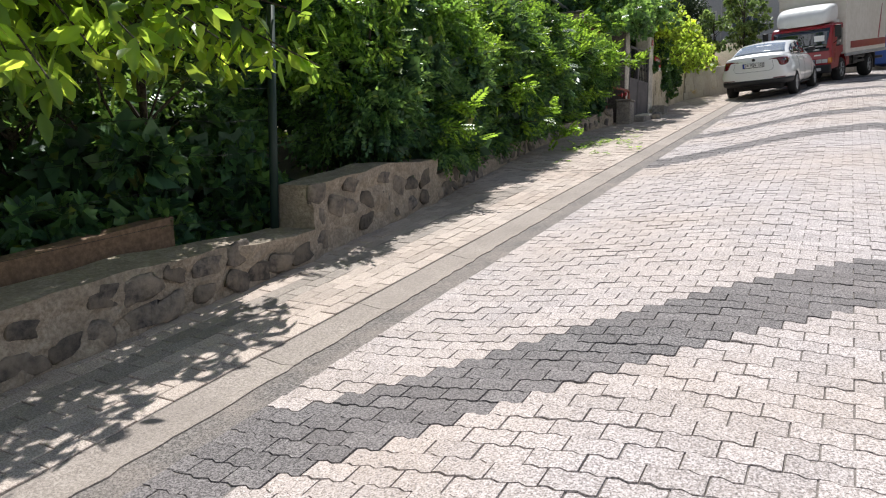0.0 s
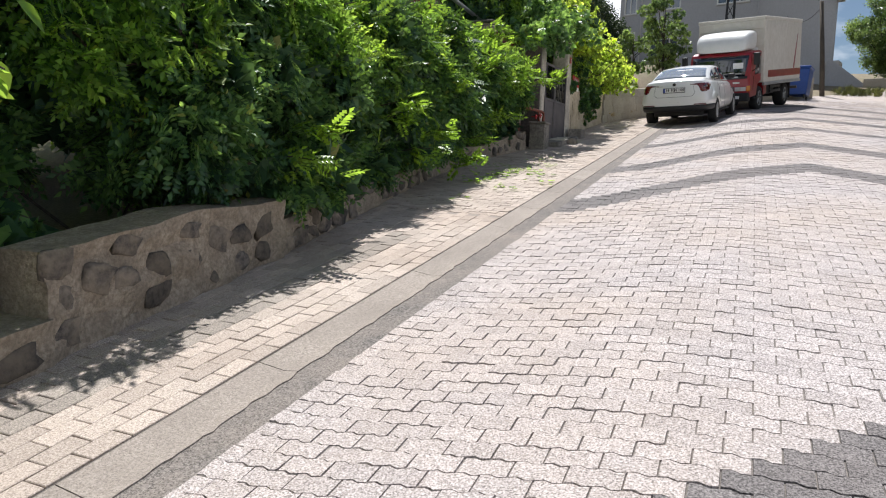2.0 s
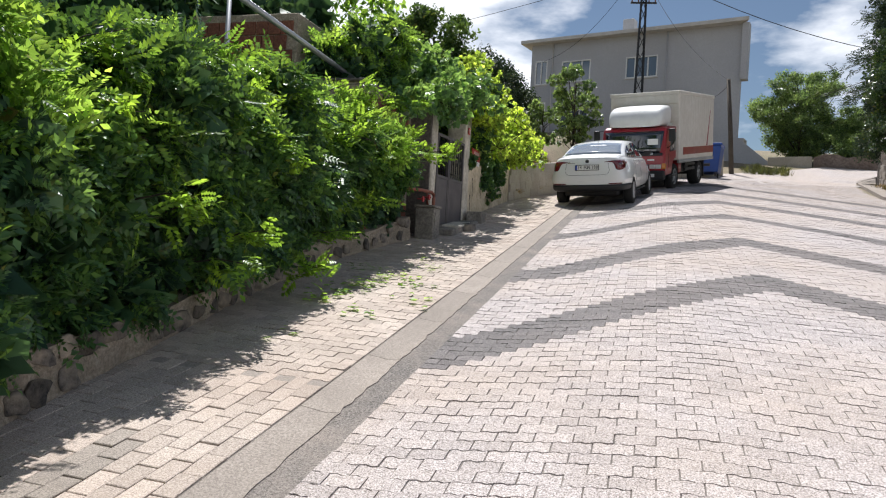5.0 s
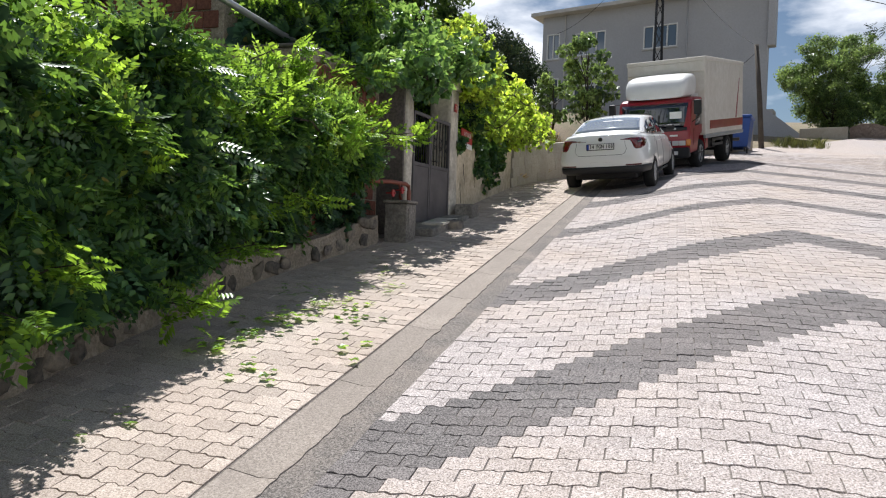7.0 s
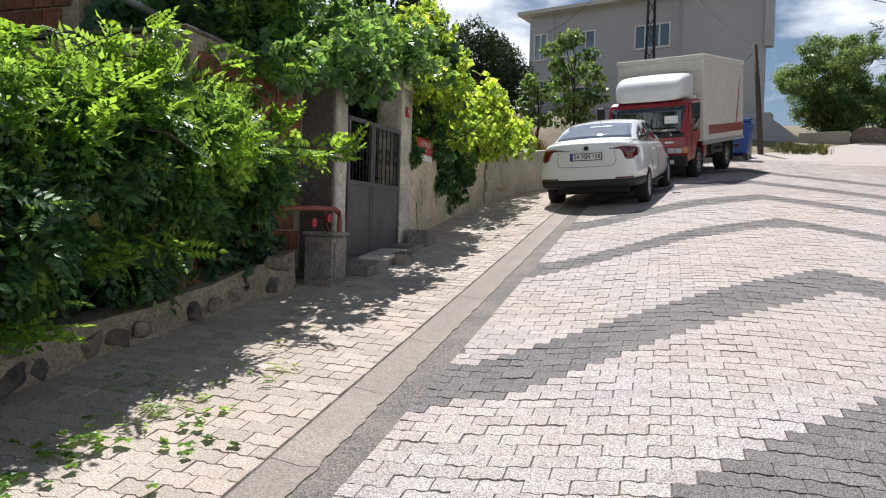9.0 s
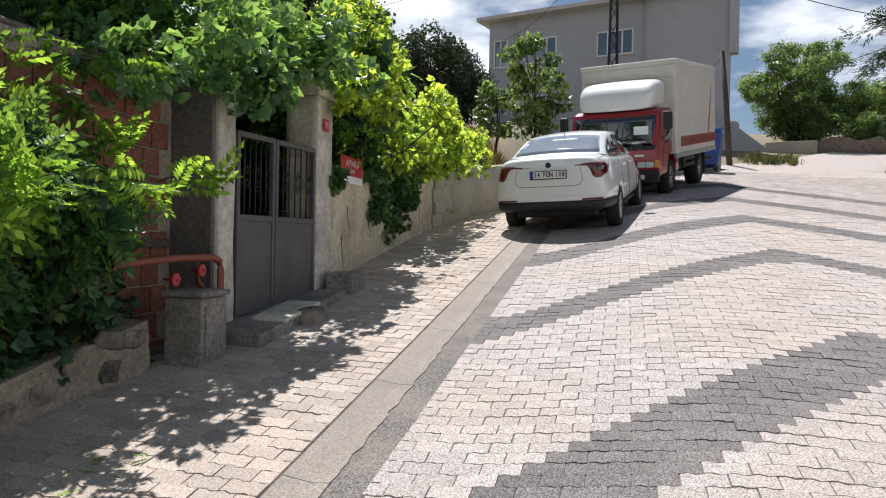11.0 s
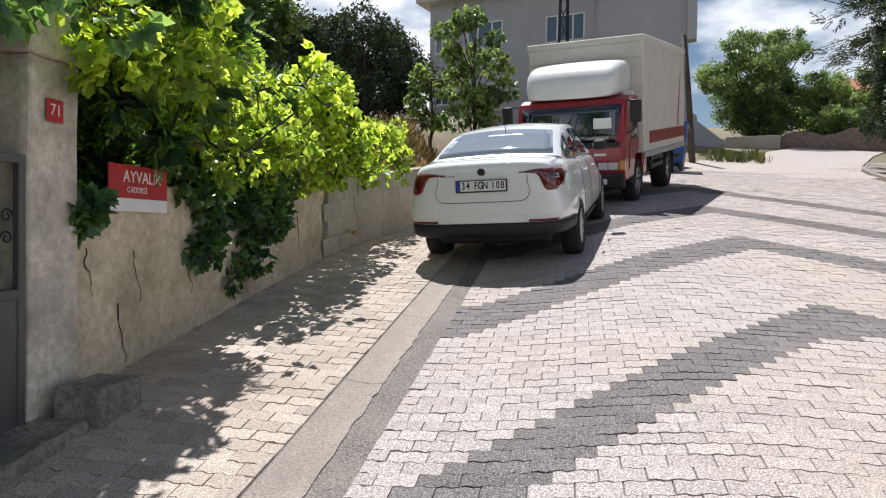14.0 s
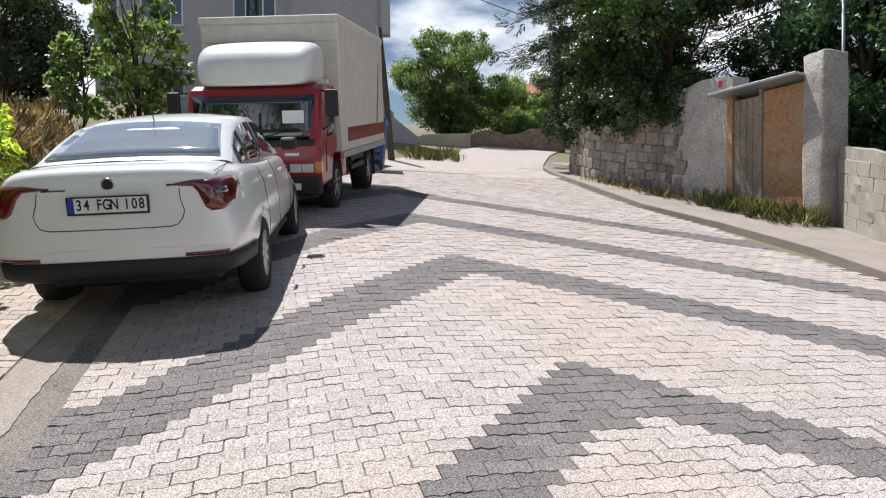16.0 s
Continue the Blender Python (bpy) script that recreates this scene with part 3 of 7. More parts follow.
def set_stones(wall, line, height, size, seed, base=0.0, top_margin=0.05, cover=0.8, sign=1):
    """Field stones bedded in the face of a wall, hardly proud of the mortar."""
    r = random.Random(seed)
    for (ua, sa), (ub, sb) in zip(line, line[1:]):
        s = sa + 0.1
        while s < sb - 0.08:
            h = base + size * 0.4
            t = (s - sa) / (sb - sa)
            while h < height(s) - top_margin:
                w, q = size * r.uniform(0.65, 1.25), size * r.uniform(0.45, 0.8)
                if r.random() < cover:
                    ob = new("stone", STONES[r.randrange(6)])
                    ob.parent = wall
                    p = W(ua + (ub - ua) * t - 0.005 * sign, s + r.uniform(-0.03, 0.03), h)
                    ob.matrix_world = Matrix.Translation(p) @ pose(0, 0, 0, r.uniform(-25, 25), r.uniform(-6, 6), -8.5 + r.uniform(-8, 8)) @ Matrix.Diagonal((r.uniform(0.02, 0.034), w / 2, q / 2, 1))
                h += q + size * 0.22
            s += size * r.uniform(0.95, 1.3)


low_line = [(-0.92, -12.0), (-0.92, -4.3), (-0.97, -3.98)]
low_h = lambda s: 0.42 if s < -6 else 0.42 - 0.17 * smooth(-6, -3.7, s)
stone_wall_low = wall_body("wall_stone_low", low_line, -0.1, low_h, 0.42, M_MORTAR, "low retaining wall of dark field stones in pale mortar", 0.032)
set_stones(stone_wall_low, low_line, low_h, 0.22, 3, 0.02, 0.03, 0.8)
high_line = [(-0.98, -4.0), (-1.12, -1.75)]
high_h = lambda s: 0.60 - 0.12 * smooth(-3, -1.75, s)
stone_wall_high = wall_body("wall_stone_high", high_line, -0.1, high_h, 0.34, M_MORTAR, "taller pier-like stretch of mortared stone wall", 0.03)
set_stones(stone_wall_high, high_line, high_h, 0.23, 5, 0.05, 0.06, 0.85)
hedge_line = [(-1.14, -1.72), (-1.45, 0.5), (-1.72, 2.5), (-1.8, 4.0), (-1.62, 5.6), (-1.5, 6.25)]
hedge_h = lambda s: 0.30 - 0.05 * math.sin(s * 1.7)
stone_wall_hedge = wall_body("wall_stone_hedge", hedge_line, -0.1, hedge_h, 0.3, M_MORTAR, "low rubble wall under the overhanging hedge", 0.02)
set_stones(stone_wall_hedge, hedge_line, hedge_h, 0.2, 9, 0.03, 0.02, 0.85)
# inner parapet of brown blocks above the low wall
inner = wall_body("wall_brick_inner", [(-1.55, -12), (-1.5, -4.9)], 0.2, lambda s: 0.52, 0.15, M_PARAPET, "low brown block parapet behind the stone wall", 0.006)

M_STEP = surface("dirty_shaded_concrete", (0.19, 0.172, 0.15), (0.38, 0.345, 0.30), 30, 3.0, (0.10, 0.09, 0.078), 0.92, 0.8, bump_d=0.012, stain_amt=0.8)
# ---- plastered wall, gate and what stands by it ----
def make_gate_pillars():
    # pillar with the meter side, bare and flaking
    m = near_pose(-1.62, 7.0)
    th = thing("gate_pillar", m, "flaking pale plaster gate pillar, one flank coloured dark as shade", "pillar", "gate pillars")
    bm = bmesh.new()
    add_box(bm, (-0.30, -0.03, -0.1), (0.17, 0.20, 1.95), 0.012)
    bmesh.ops.subdivide_edges(bm, edges=bm.edges[:], cuts=4, use_grid_fill=True)
    for v in bm.verts:
        v.co += 0.014 * noise.noise_vector(v.co * 7 + Vector((3, 1, 0)))
    part("shaft", bm, M_PILLAR, th, "", True)
    # slab over the flank, its grey cement darkened to paint the shaded side
    box_part("flank", (-0.36, -0.095, -0.1), (0.145, -0.048, 1.93), M_CEMENT, th, "grey cement flank, coloured darker as shade", 0.006)
    m = near_pose(-1.50, 8.66)
    th = thing("gate_pillar", m, "tall rough plaster gate pillar with a stepped cap beside the wall", "pillar", "gate pillars")
    bm = bmesh.new()
    add_box(bm, (-0.16, -0.20, -0.1), (0.17, 0.17, 1.90), 0.012)
    bmesh.ops.subdivide_edges(bm, edges=bm.edges[:], cuts=4, use_grid_fill=True)
    for v in bm.verts:
        v.co += 0.012 * noise.noise_vector(v.co * 7)
    part("shaft", bm, M_PILLAR, th, "", True)
    bm = bmesh.new()
    add_box(bm, (-0.20, -0.24, 1.90), (0.205, 0.205, 2.16), 0.02, None, 2)
    part("cap", bm, M_PILLAR, th, "stained plaster cap")


make_gate_pillars()


def make_gate():
    a, b = W(-1.47, 7.23), W(-1.35, 8.44)
    d = b - a
    ang = math.degrees(math.atan2(d.y, d.x))
    ln = math.hypot(d.x, d.y)
    base = a.z + 0.13
    th = thing("gate", pose(a.x, a.y, base, 0, 0, ang), "double dark-grey sheet metal gate with barred upper half", "gate")
    H = 1.48
    for i in range(2):
        x0, x1 = (0.0, ln * 0.44) if i == 0 else (ln * 0.44 + 0.012, ln)
        leaf = box_part("gate_leaf", (x0 + 0.03, -0.012, 0.04), (x1 - 0.03, 0.012, 0.78), M_GATE, th, "", 0.003)
        for lo, hi in (((x0, -0.022, 0), (x0 + 0.04, 0.022, H)), ((x1 - 0.04, -0.022, 0), (x1, 0.022, H)), ((x0 + 0.04, -0.022, 0), (x1 - 0.04, 0.022, 0.045)), ((x0 + 0.04, -0.022, 0.76), (x1 - 0.04, 0.022, 0.81)), ((x0 + 0.04, -0.022, H - 0.045), (x1 - 0.04, 0.022, H))):
            box_part("rail", lo, hi, M_GATE, leaf, "", 0.004)
        n = 5
        for k in range(n):
            x = x0 + 0.04 + (x1 - x0 - 0.08) * (k + 1) / (n + 1)
            tube_part("bar", [(x, 0, 0.80), (x, 0, H - 0.03)], 0.0075, M_IRON, leaf, "", 6)
        # scrolls between the bars
        for k in range(1, n + 1, 2):
            x = x0 + 0.04 + (x1 - x0 - 0.08) * (k + 0.5) / (n + 1)
            for sg in (-1, 1):
                pts = [(x + 0.036 * math.cos(t) * (1 - 0.09 * t) * sg, 0.004, 1.12 + sg * 0.055 + 0.036 * math.sin(t) * (1 - 0.09 * t)) for t in np.linspace(0, 7.5, 22)]
                tube_part("scroll", pts, 0.005, M_IRON, leaf, "", 5)
    tube_part("handle", [(ln * 0.47, -0.03, 0.86), (ln * 0.47, -0.075, 0.86), (ln * 0.54, -0.075, 0.86)], 0.008, M_IRON, th, "", 6)
    # threshold slabs
    st = thing("gate_step", near_pose(-1.18, 7.85), "worn concrete threshold step in front of the gate", "step")
    bm = bmesh.new()
    add_box(bm, (-0.42, -0.98, -0.15), (0.16, 0.69, 0.09), 0.025, None, 2)
    bmesh.ops.subdivide_edges(bm, edges=bm.edges[:], cuts=3, use_grid_fill=True)
    for v in bm.verts:
        v.co += 0.012 * noise.noise_vector(v.co * 6)
        v.co.z += v.co.y * 0.13
    part("slab", bm, M_STEP, st)
    for y0, y1 in ((-0.62, -0.28), (-0.27, 0.02)):
        bm = bmesh.new()
        add_box(bm, (-0.13, y0, 0.085), (0.17, y1, 0.115), 0.004)
        for v in bm.verts:
            v.co.z += v.co.y * 0.13
        part("tile", bm, M_PILLAR, st, "pale marble edging tile")
    stone = thing("kerb_stone", near_pose(-1.12, 8.72, 0.0), "squared grey stone block beside the gate pillar", "stone")
    box_part("body", (-0.14, -0.18, -0.05), (0.14, 0.18, 0.20), M_STEP, stone, "", 0.02, None, 2)
    stone = thing("kerb_stone", near_pose(-0.98, 7.62, 0.0), "dark broken stone on the edge of the step", "stone")
    ob = new("body", STONES[2])
    ob.parent = stone
    ob.matrix_local = Matrix.Diagonal((0.12, 0.13, 0.10, 1)) @ Matrix.Translation((0, 0, 0.4))


make_gate()


def make_meter_box():
    th = thing("meter_box", near_pose(-1.33, 6.52), "grey concrete gas meter box standing on the pavement, coloured dark as shade", "box")
    # the step's darker concrete here paints the deep shade under the foliage
    box_part("body", (-0.15, -0.16, -0.05), (0.14, 0.16, 0.46), M_STEP, th, "", 0.015, None, 2)
    box_part("lid", (-0.17, -0.18, 0.465), (0.16, 0.18, 0.505), M_STEP, th, "", 0.012)
    box_part("door", (0.141, -0.12, 0.06), (0.152, 0.12, 0.40), M_STEP, th, "flaking panel", 0.004)
    gp = thing("gas_pipe", near_pose(-1.44, 6.72), "rust-red gas pipe with two red valves rising beside the meter box", "pipe")
    tube_part("riser", [(0.08, 0.14, 0.0), (0.08, 0.14, 0.60), (0.08, 0.12, 0.66), (0.06, 0.06, 0.69), (0.02, -0.3, 0.69), (0.0, -0.9, 0.66)], 0.027, M_PIPE, gp, "", 10)
    tube_part("branch", [(0.05, -0.12, 0.69), (0.06, -0.12, 0.52), (0.06, -0.05, 0.46)], 0.02, M_PIPE, gp)
    for y, z in ((-0.12, 0.60), (-0.42, 0.55)):
        v = disc_part("valve", pose(0.09, y, z), 0.045, 0.02, M_RED, gp, "red valve wheel", 14, 0.006)
        tube_part("spindle", [(0.0, y, z), (0.12, y, z)], 0.009, M_RED, v)


make_meter_box()

# clay brick flank of the small shed, its bricks in courses
def make_shed():
    th = thing("shed", near_pose(-1.80, 6.38), "small shed of bare red clay bricks behind the hedge", "shed")
    box_part("wall", (-2.2, -1.3, -0.3), (-0.02, 0.52, 2.05), M_MORTAR, th, "mortar-streaked brick wall", 0.01)
    r = random.Random(4)
    bm = bmesh.new()
    add_box(bm, (-0.0125, -0.092, -0.0925), (0.0125, 0.092, 0.0925), 0.006)
    me = bpy.data.meshes.new("brick")
    bm.to_mesh(me)
    bm.free()
    me.materials.append(M_BRICK)
    for row in range(10):
        for k in range(13):
            y = -1.2 + 0.195 * k + (0.095 if row % 2 else 0)
            if y > 0.42:
                continue
            ob = new("brick", me)
            ob.parent = th
            ob.matrix_local = pose(-0.012 + r.uniform(-0.004, 0.004), y, 0.02 + row * 0.2, r.uniform(-1, 1), 0, r.uniform(-1, 1))
    box_part("lintel", (-0.03, -1.3, 0.80), (0.03, 0.5, 0.86), M_WOODPOLE, th, "dark strip across the bricks", 0.004)
    box_part("ledge", (-2.2, -1.34, 2.052), (-0.02, 0.55, 2.09), M_CEMENT, th, "dark cement ledge", 0.01)
    box_part("upper_wall", (-3.4, -1.3, 2.092), (-1.1, 0.5, 3.0), M_MORTAR, th, "upper brick wall set back", 0.01)
    for row in range(4):
        for k in range(14):
            x = -3.3 + 0.195 * k + (0.095 if row % 2 else 0)
            if x > -1.2:
                continue
            ob = new("brick", me)
            ob.parent = th
            ob.matrix_local = pose(x, -1.31 + r.uniform(-0.004, 0.004), 2.2 + row * 0.2, 0, r.uniform(-1, 1), 90 + r.uniform(-1, 1))
    rail = thing("roof_rail", Matrix(), "slanting grey galvanised pipe beside the brick shed", "pipe")
    tube_part("pipe", [W(-2.3, 2.2, 3.05), W(-2.3, 6.7, 2.13)], 0.035, M_GALV, rail, "", 10)
    tube_part("post", [W(-2.2, 6.6, 0.0), W(-2.2, 6.6, 2.15)], 0.025, M_GALV, rail)
    tube_part("post", [W(-2.2, 2.4, 0.0), W(-2.2, 2.4, 3.0)], 0.025, M_GALV, rail)


make_shed()

# plastered wall and block wall
pl_line = [(-1.42, 8.82), (-1.43, 11.0), (-1.42, 13.0)]
wall_plaster = wall_body("wall_plaster", pl_line, -0.1, lambda s: 1.12 - 0.32 * smooth(9.8, 12.5, s), 0.2, M_PLASTER, "cracked and stained plaster garden wall", 0.008, 0.15)


def add_cracks(seed, spots):
    r = random.Random(seed)
    for s, h, ln in spots:
        pts = []
        u = -1.413
        for k in range(9):
            pts.append(W(u, s + r.uniform(-0.02, 0.02) + 0.01 * k, h - ln * k / 8))
        bm = bmesh.new()
        add_tube(bm, pts, 0.005, 4, True, 0.002)
        ob = part("crack", bm, M_IRON, wall_plaster)


add_cracks(2, [(8.98, 0.85, 0.3), (9.45, 0.75, 0.35), (9.3, 0.45, 0.4), (10.1, 0.6, 0.3), (12.2, 0.6, 0.4)])

blk_line = [(-1.38, 13.05), (-1.22, 14.2), (-0.88, 15.4), (-0.45, 16.6), (0.1, 18.0), (0.75, 19.6), (1.6, 21.5), (2.9, 24.0), (4.6, 27.6)]
wall_block = wall_body("wall_block", blk_line, -0.1, lambda s: 0.86, 0.2, M_BLOCK, "grey concrete block retaining wall along the bend", 0.004)


def face_blocks(wall, line, rows, h0, bw, bh, mat, proud=0.006):
    """Blocks of their own over the face of a wall."""
    bm = bmesh.new()
    add_box(bm, (-0.02, -bw / 2 + 0.004, -bh / 2 + 0.004), (proud, bw / 2 - 0.004, bh / 2 - 0.004), 0.004)
    me = bpy.data.meshes.new("block")
    bm.to_mesh(me)
    bm.free()
    me.materials.append(mat)
    r = random.Random(8)
    for (ua, sa), (ub, sb) in zip(line, line[1:]):
        ln = math.hypot(ub - ua, sb - sa)
        n = max(1, round(ln / bw))
        ang = math.degrees(math.atan2(ub - ua, sb - sa))
        for row in range(rows):
            for k in range(n):
                t = (k + (0.5 if row % 2 else 0.25)) / n
                if t > 1:
                    continue
                p = W(ua + (ub - ua) * t, sa + (sb - sa) * t, h0 + (row + 0.5) * bh)
                slope = math.degrees(math.copysign(math.atan(0.16), sb - sa))
                ob = new("block", me)
                ob.parent = wall
                ob.matrix_world = pose(p.x, p.y, p.z, 0, 0, -8.53 - ang) @ pose(0, 0, 0, slope, 0, 0) @ Matrix.Diagonal((1, ln / n / bw, 1, 1)) @ Matrix.Translation((r.uniform(-0.003, 0.003), 0, 0))


face_blocks(wall_block, blk_line, 4, 0.02, 0.40, 0.205, M_BLOCK)


def letters(name, txt, size, m, mat, parent, depth=0.002, spacing=1.0, wide=1.0, bold=0.0):
    cu = bpy.data.curves.new(name, "FONT")
    cu.body, cu.size, cu.extrude, cu.align_x, cu.align_y, cu.space_character, cu.offset = txt, size, depth, "CENTER", "CENTER", spacing, bold
    tmp = new(name, cu)
    me = bpy.data.meshes.new_from_object(tmp.evaluated_get(bpy.context.evaluated_depsgraph_get()))
    bpy.data.objects.remove(tmp)
    me.materials.clear()
    me.materials.append(mat)
    ob = new(name, me)
    ob.parent = parent
    ob.matrix_local = m @ Matrix.Diagonal((wide, 1, 1, 1))
    return ob


FACE = pose(0, 0, 0, 90, 0, 90)   # text that faces local +x
np_ = thing("number_plate", near_pose(-1.312, 8.62, 1.64), "small red enamel house number plate", "sign")
box_part("plate", (-0.004, -0.06, -0.06), (0.004, 0.06, 0.06), M_RED, np_, "", 0.002)
letters("number", "71", 0.085, pose(0.006, 0, 0) @ FACE, M_WHITE, np_, 0.001)

sg = thing("street_sign", near_pose(-1.372, 9.45, 1.14), "red street name sign with white lettering on the plaster wall", "sign")
box_part("plate", (-0.006, -0.31, -0.055), (0.006, 0.31, 0.15), M_RED, sg, "", 0.002)
box_part("white_band", (-0.006, -0.31, -0.14), (0.006, 0.31, -0.057), M_WHITE, sg, "blank white lower band", 0.002)
letters("name", "AYVALIK", 0.105, pose(0.008, 0.03, 0.075) @ FACE, M_WHITE, sg, 0.001)
letters("subtitle", "CADDESİ", 0.05, pose(0.008, -0.03, -0.005) @ FACE, M_WHITE, sg, 0.001)

# ---- plants ----
def leaflet(cx, cy, ln, wd, ang, lift=0.0):
    """Points and triangles of one folded leaf blade in the plane x along, y across."""
    ca, sa = math.cos(ang), math.sin(ang)
    raw = [(0, 0, 0), (ln * 0.45, wd * 0.5, 0.16 * wd), (ln, 0, -0.12 * ln), (ln * 0.45, -wd * 0.5, 0.16 * wd)]
    vs = [(cx + x * ca - y * sa, cy + x * sa + y * ca, z + lift) for x, y, z in raw]
    return vs, [(0, 2, 1), (0, 3, 2)]


def template(kind):
    vs, fs = [], []

    def put(*a):
        v, f = leaflet(*a)
        fs.extend([tuple(i + len(vs) for i in t) for t in f])
        vs.extend(v)

    def blade(ln, wd, ang):
        ca, sa = math.cos(ang), math.sin(ang)
        k = len(vs)
        for x, y in ((0, 0), (0.16, 0.30), (0.42, 0.5), (0.72, 0.34), (1, 0), (0.72, -0.34), (0.42, -0.5), (0.16, -0.30)):
            px, py = x * ln, y * wd
            vs.append((px * ca - py * sa, px * sa + py * ca, 0.3 * abs(py) - 0.16 * ln * x * x))
        fs.extend([(k, k + 2, k + 1), (k, k + 3, k + 2), (k, k + 4, k + 3), (k, k + 5, k + 4), (k, k + 6, k + 5), (k, k + 7, k + 6)])

    if kind == "pinnate":      # long leaf with paired leaflets
        for k in range(5):
            x = 0.08 + 0.175 * k
            for sg in (-1, 1):
                put(x, 0.015 * sg, 0.40 - 0.025 * k, 0.185, sg * (1.0 + 0.05 * k), -0.16 * x * x)
        put(0.90, 0, 0.36, 0.18, 0, -0.16)
    elif kind == "simple":
        blade(1.0, 0.44, 0)
    elif kind == "lobed":      # broad five-fingered leaf
        for a, l in ((0, 1.0), (0.85, 0.82), (-0.85, 0.82)):
            put(0, 0, l, 0.85 * l, a)
    elif kind == "clump":      # tuft of small leaves for trees further off
        r = random.Random(3)
        for k in range(7):
            put(r.uniform(-0.5, 0.5), r.uniform(-0.5, 0.5), r.uniform(0.35, 0.6), 0.26, r.uniform(0, 6.28), r.uniform(-0.4, 0.4))
    elif kind == "needle":     # spray of a conifer
        r = random.Random(5)
        for k in range(9):
            x = 0.1 + 0.1 * k
            for sg in (-1, 1):
                put(x, 0, 0.34 * (1.1 - 0.6 * x), 0.07, sg * r.uniform(0.5, 0.9), r.uniform(-0.1, 0.1))
    elif kind == "blade":      # tuft of grass
        r = random.Random(6)
        for k in range(7):
            put(0, r.uniform(-0.1, 0.1), r.uniform(0.6, 1.0), 0.035, r.uniform(-0.5, 0.5), r.uniform(0, 0.02))
    return np.array(vs, float), np.array(fs)


TEMPLATES = {k: template(k) for k in ("pinnate", "simple", "lobed", "clump", "needle", "blade")}


def leaf_mesh(name, P, D, size, kind, mat, rg, parent=None, label="", flat=0.5, var=0.35):
    """Leaves of one kind at points P, pointing along D."""
    tv, tf = TEMPLATES[kind]
    n = len(P)
    P, D = np.asarray(P, float), np.asarray(D, float)
    D = D / (np.linalg.norm(D, axis=1, keepdims=True) + 1e-9)
    up = np.array((0, 0, 1.0)) * flat + rg.normal(0, 1, (n, 3)) * (1 - flat)
    B = np.cross(up, D)
    B /= np.linalg.norm(B, axis=1, keepdims=True) + 1e-9
    N = np.cross(D, B)
    sc = size * rg.uniform(1 - var, 1 + var, (n, 1, 1))
    V = P[:, None] + sc * (tv[None, :, 0:1] * D[:, None] + tv[None, :, 1:2] * B[:, None] + tv[None, :, 2:3] * N[:, None])
    Fc = tf[None] + (np.arange(n) * len(tv))[:, None, None]
    me = bpy.data.meshes.new(name)
    V, Fc = V.reshape(-1, 3), Fc.reshape(-1, 3)
    me.vertices.add(len(V))
    me.vertices.foreach_set("co", V.ravel())
    me.loops.add(Fc.size)
    me.loops.foreach_set("vertex_index", Fc.ravel().astype(np.int32))
    me.polygons.add(len(Fc))
    me.polygons.foreach_set("loop_start", np.arange(0, Fc.size, 3, dtype=np.int32))
    me.update(calc_edges=True)
    me.materials.append(mat)
    ob = new(name, me)
    if parent:
        ob.parent = parent
    if label:
        tagged(ob, label)
    return ob


def blob(rg, centre, radii, n, shell=0.55):
    """Points in the outer part of a ball, and the ways out of it."""
    d = rg.normal(0, 1, (n, 3))
    d /= np.linalg.norm(d, axis=1, keepdims=True)
    r = rg.uniform(shell, 1.0, (n, 1)) ** 0.6
    bump = 1 + 0.25 * np.sin(d[:, :1] * 7 + centre[0]) * np.cos(d[:, 1:2] * 6 + centre[1])
    return np.array(centre) + d * r * bump * np.array(radii), d


def twigs(bm, rg, root, tips, r0, r1=0.006):
    for t in tips:
        root_v, t = Vector(root), Vector(t)
        mid = root_v.lerp(t, 0.5) + Vector(rg.normal(0, 0.12, 3)) * (t - root_v).length * 0.6
        pts = [root_v.lerp(mid, k / 4) if k < 4 else mid for k in range(5)] + [mid.lerp(t, k / 4) for k in range(1, 5)]
        add_tube(bm, pts, r0, 6, False, r1)


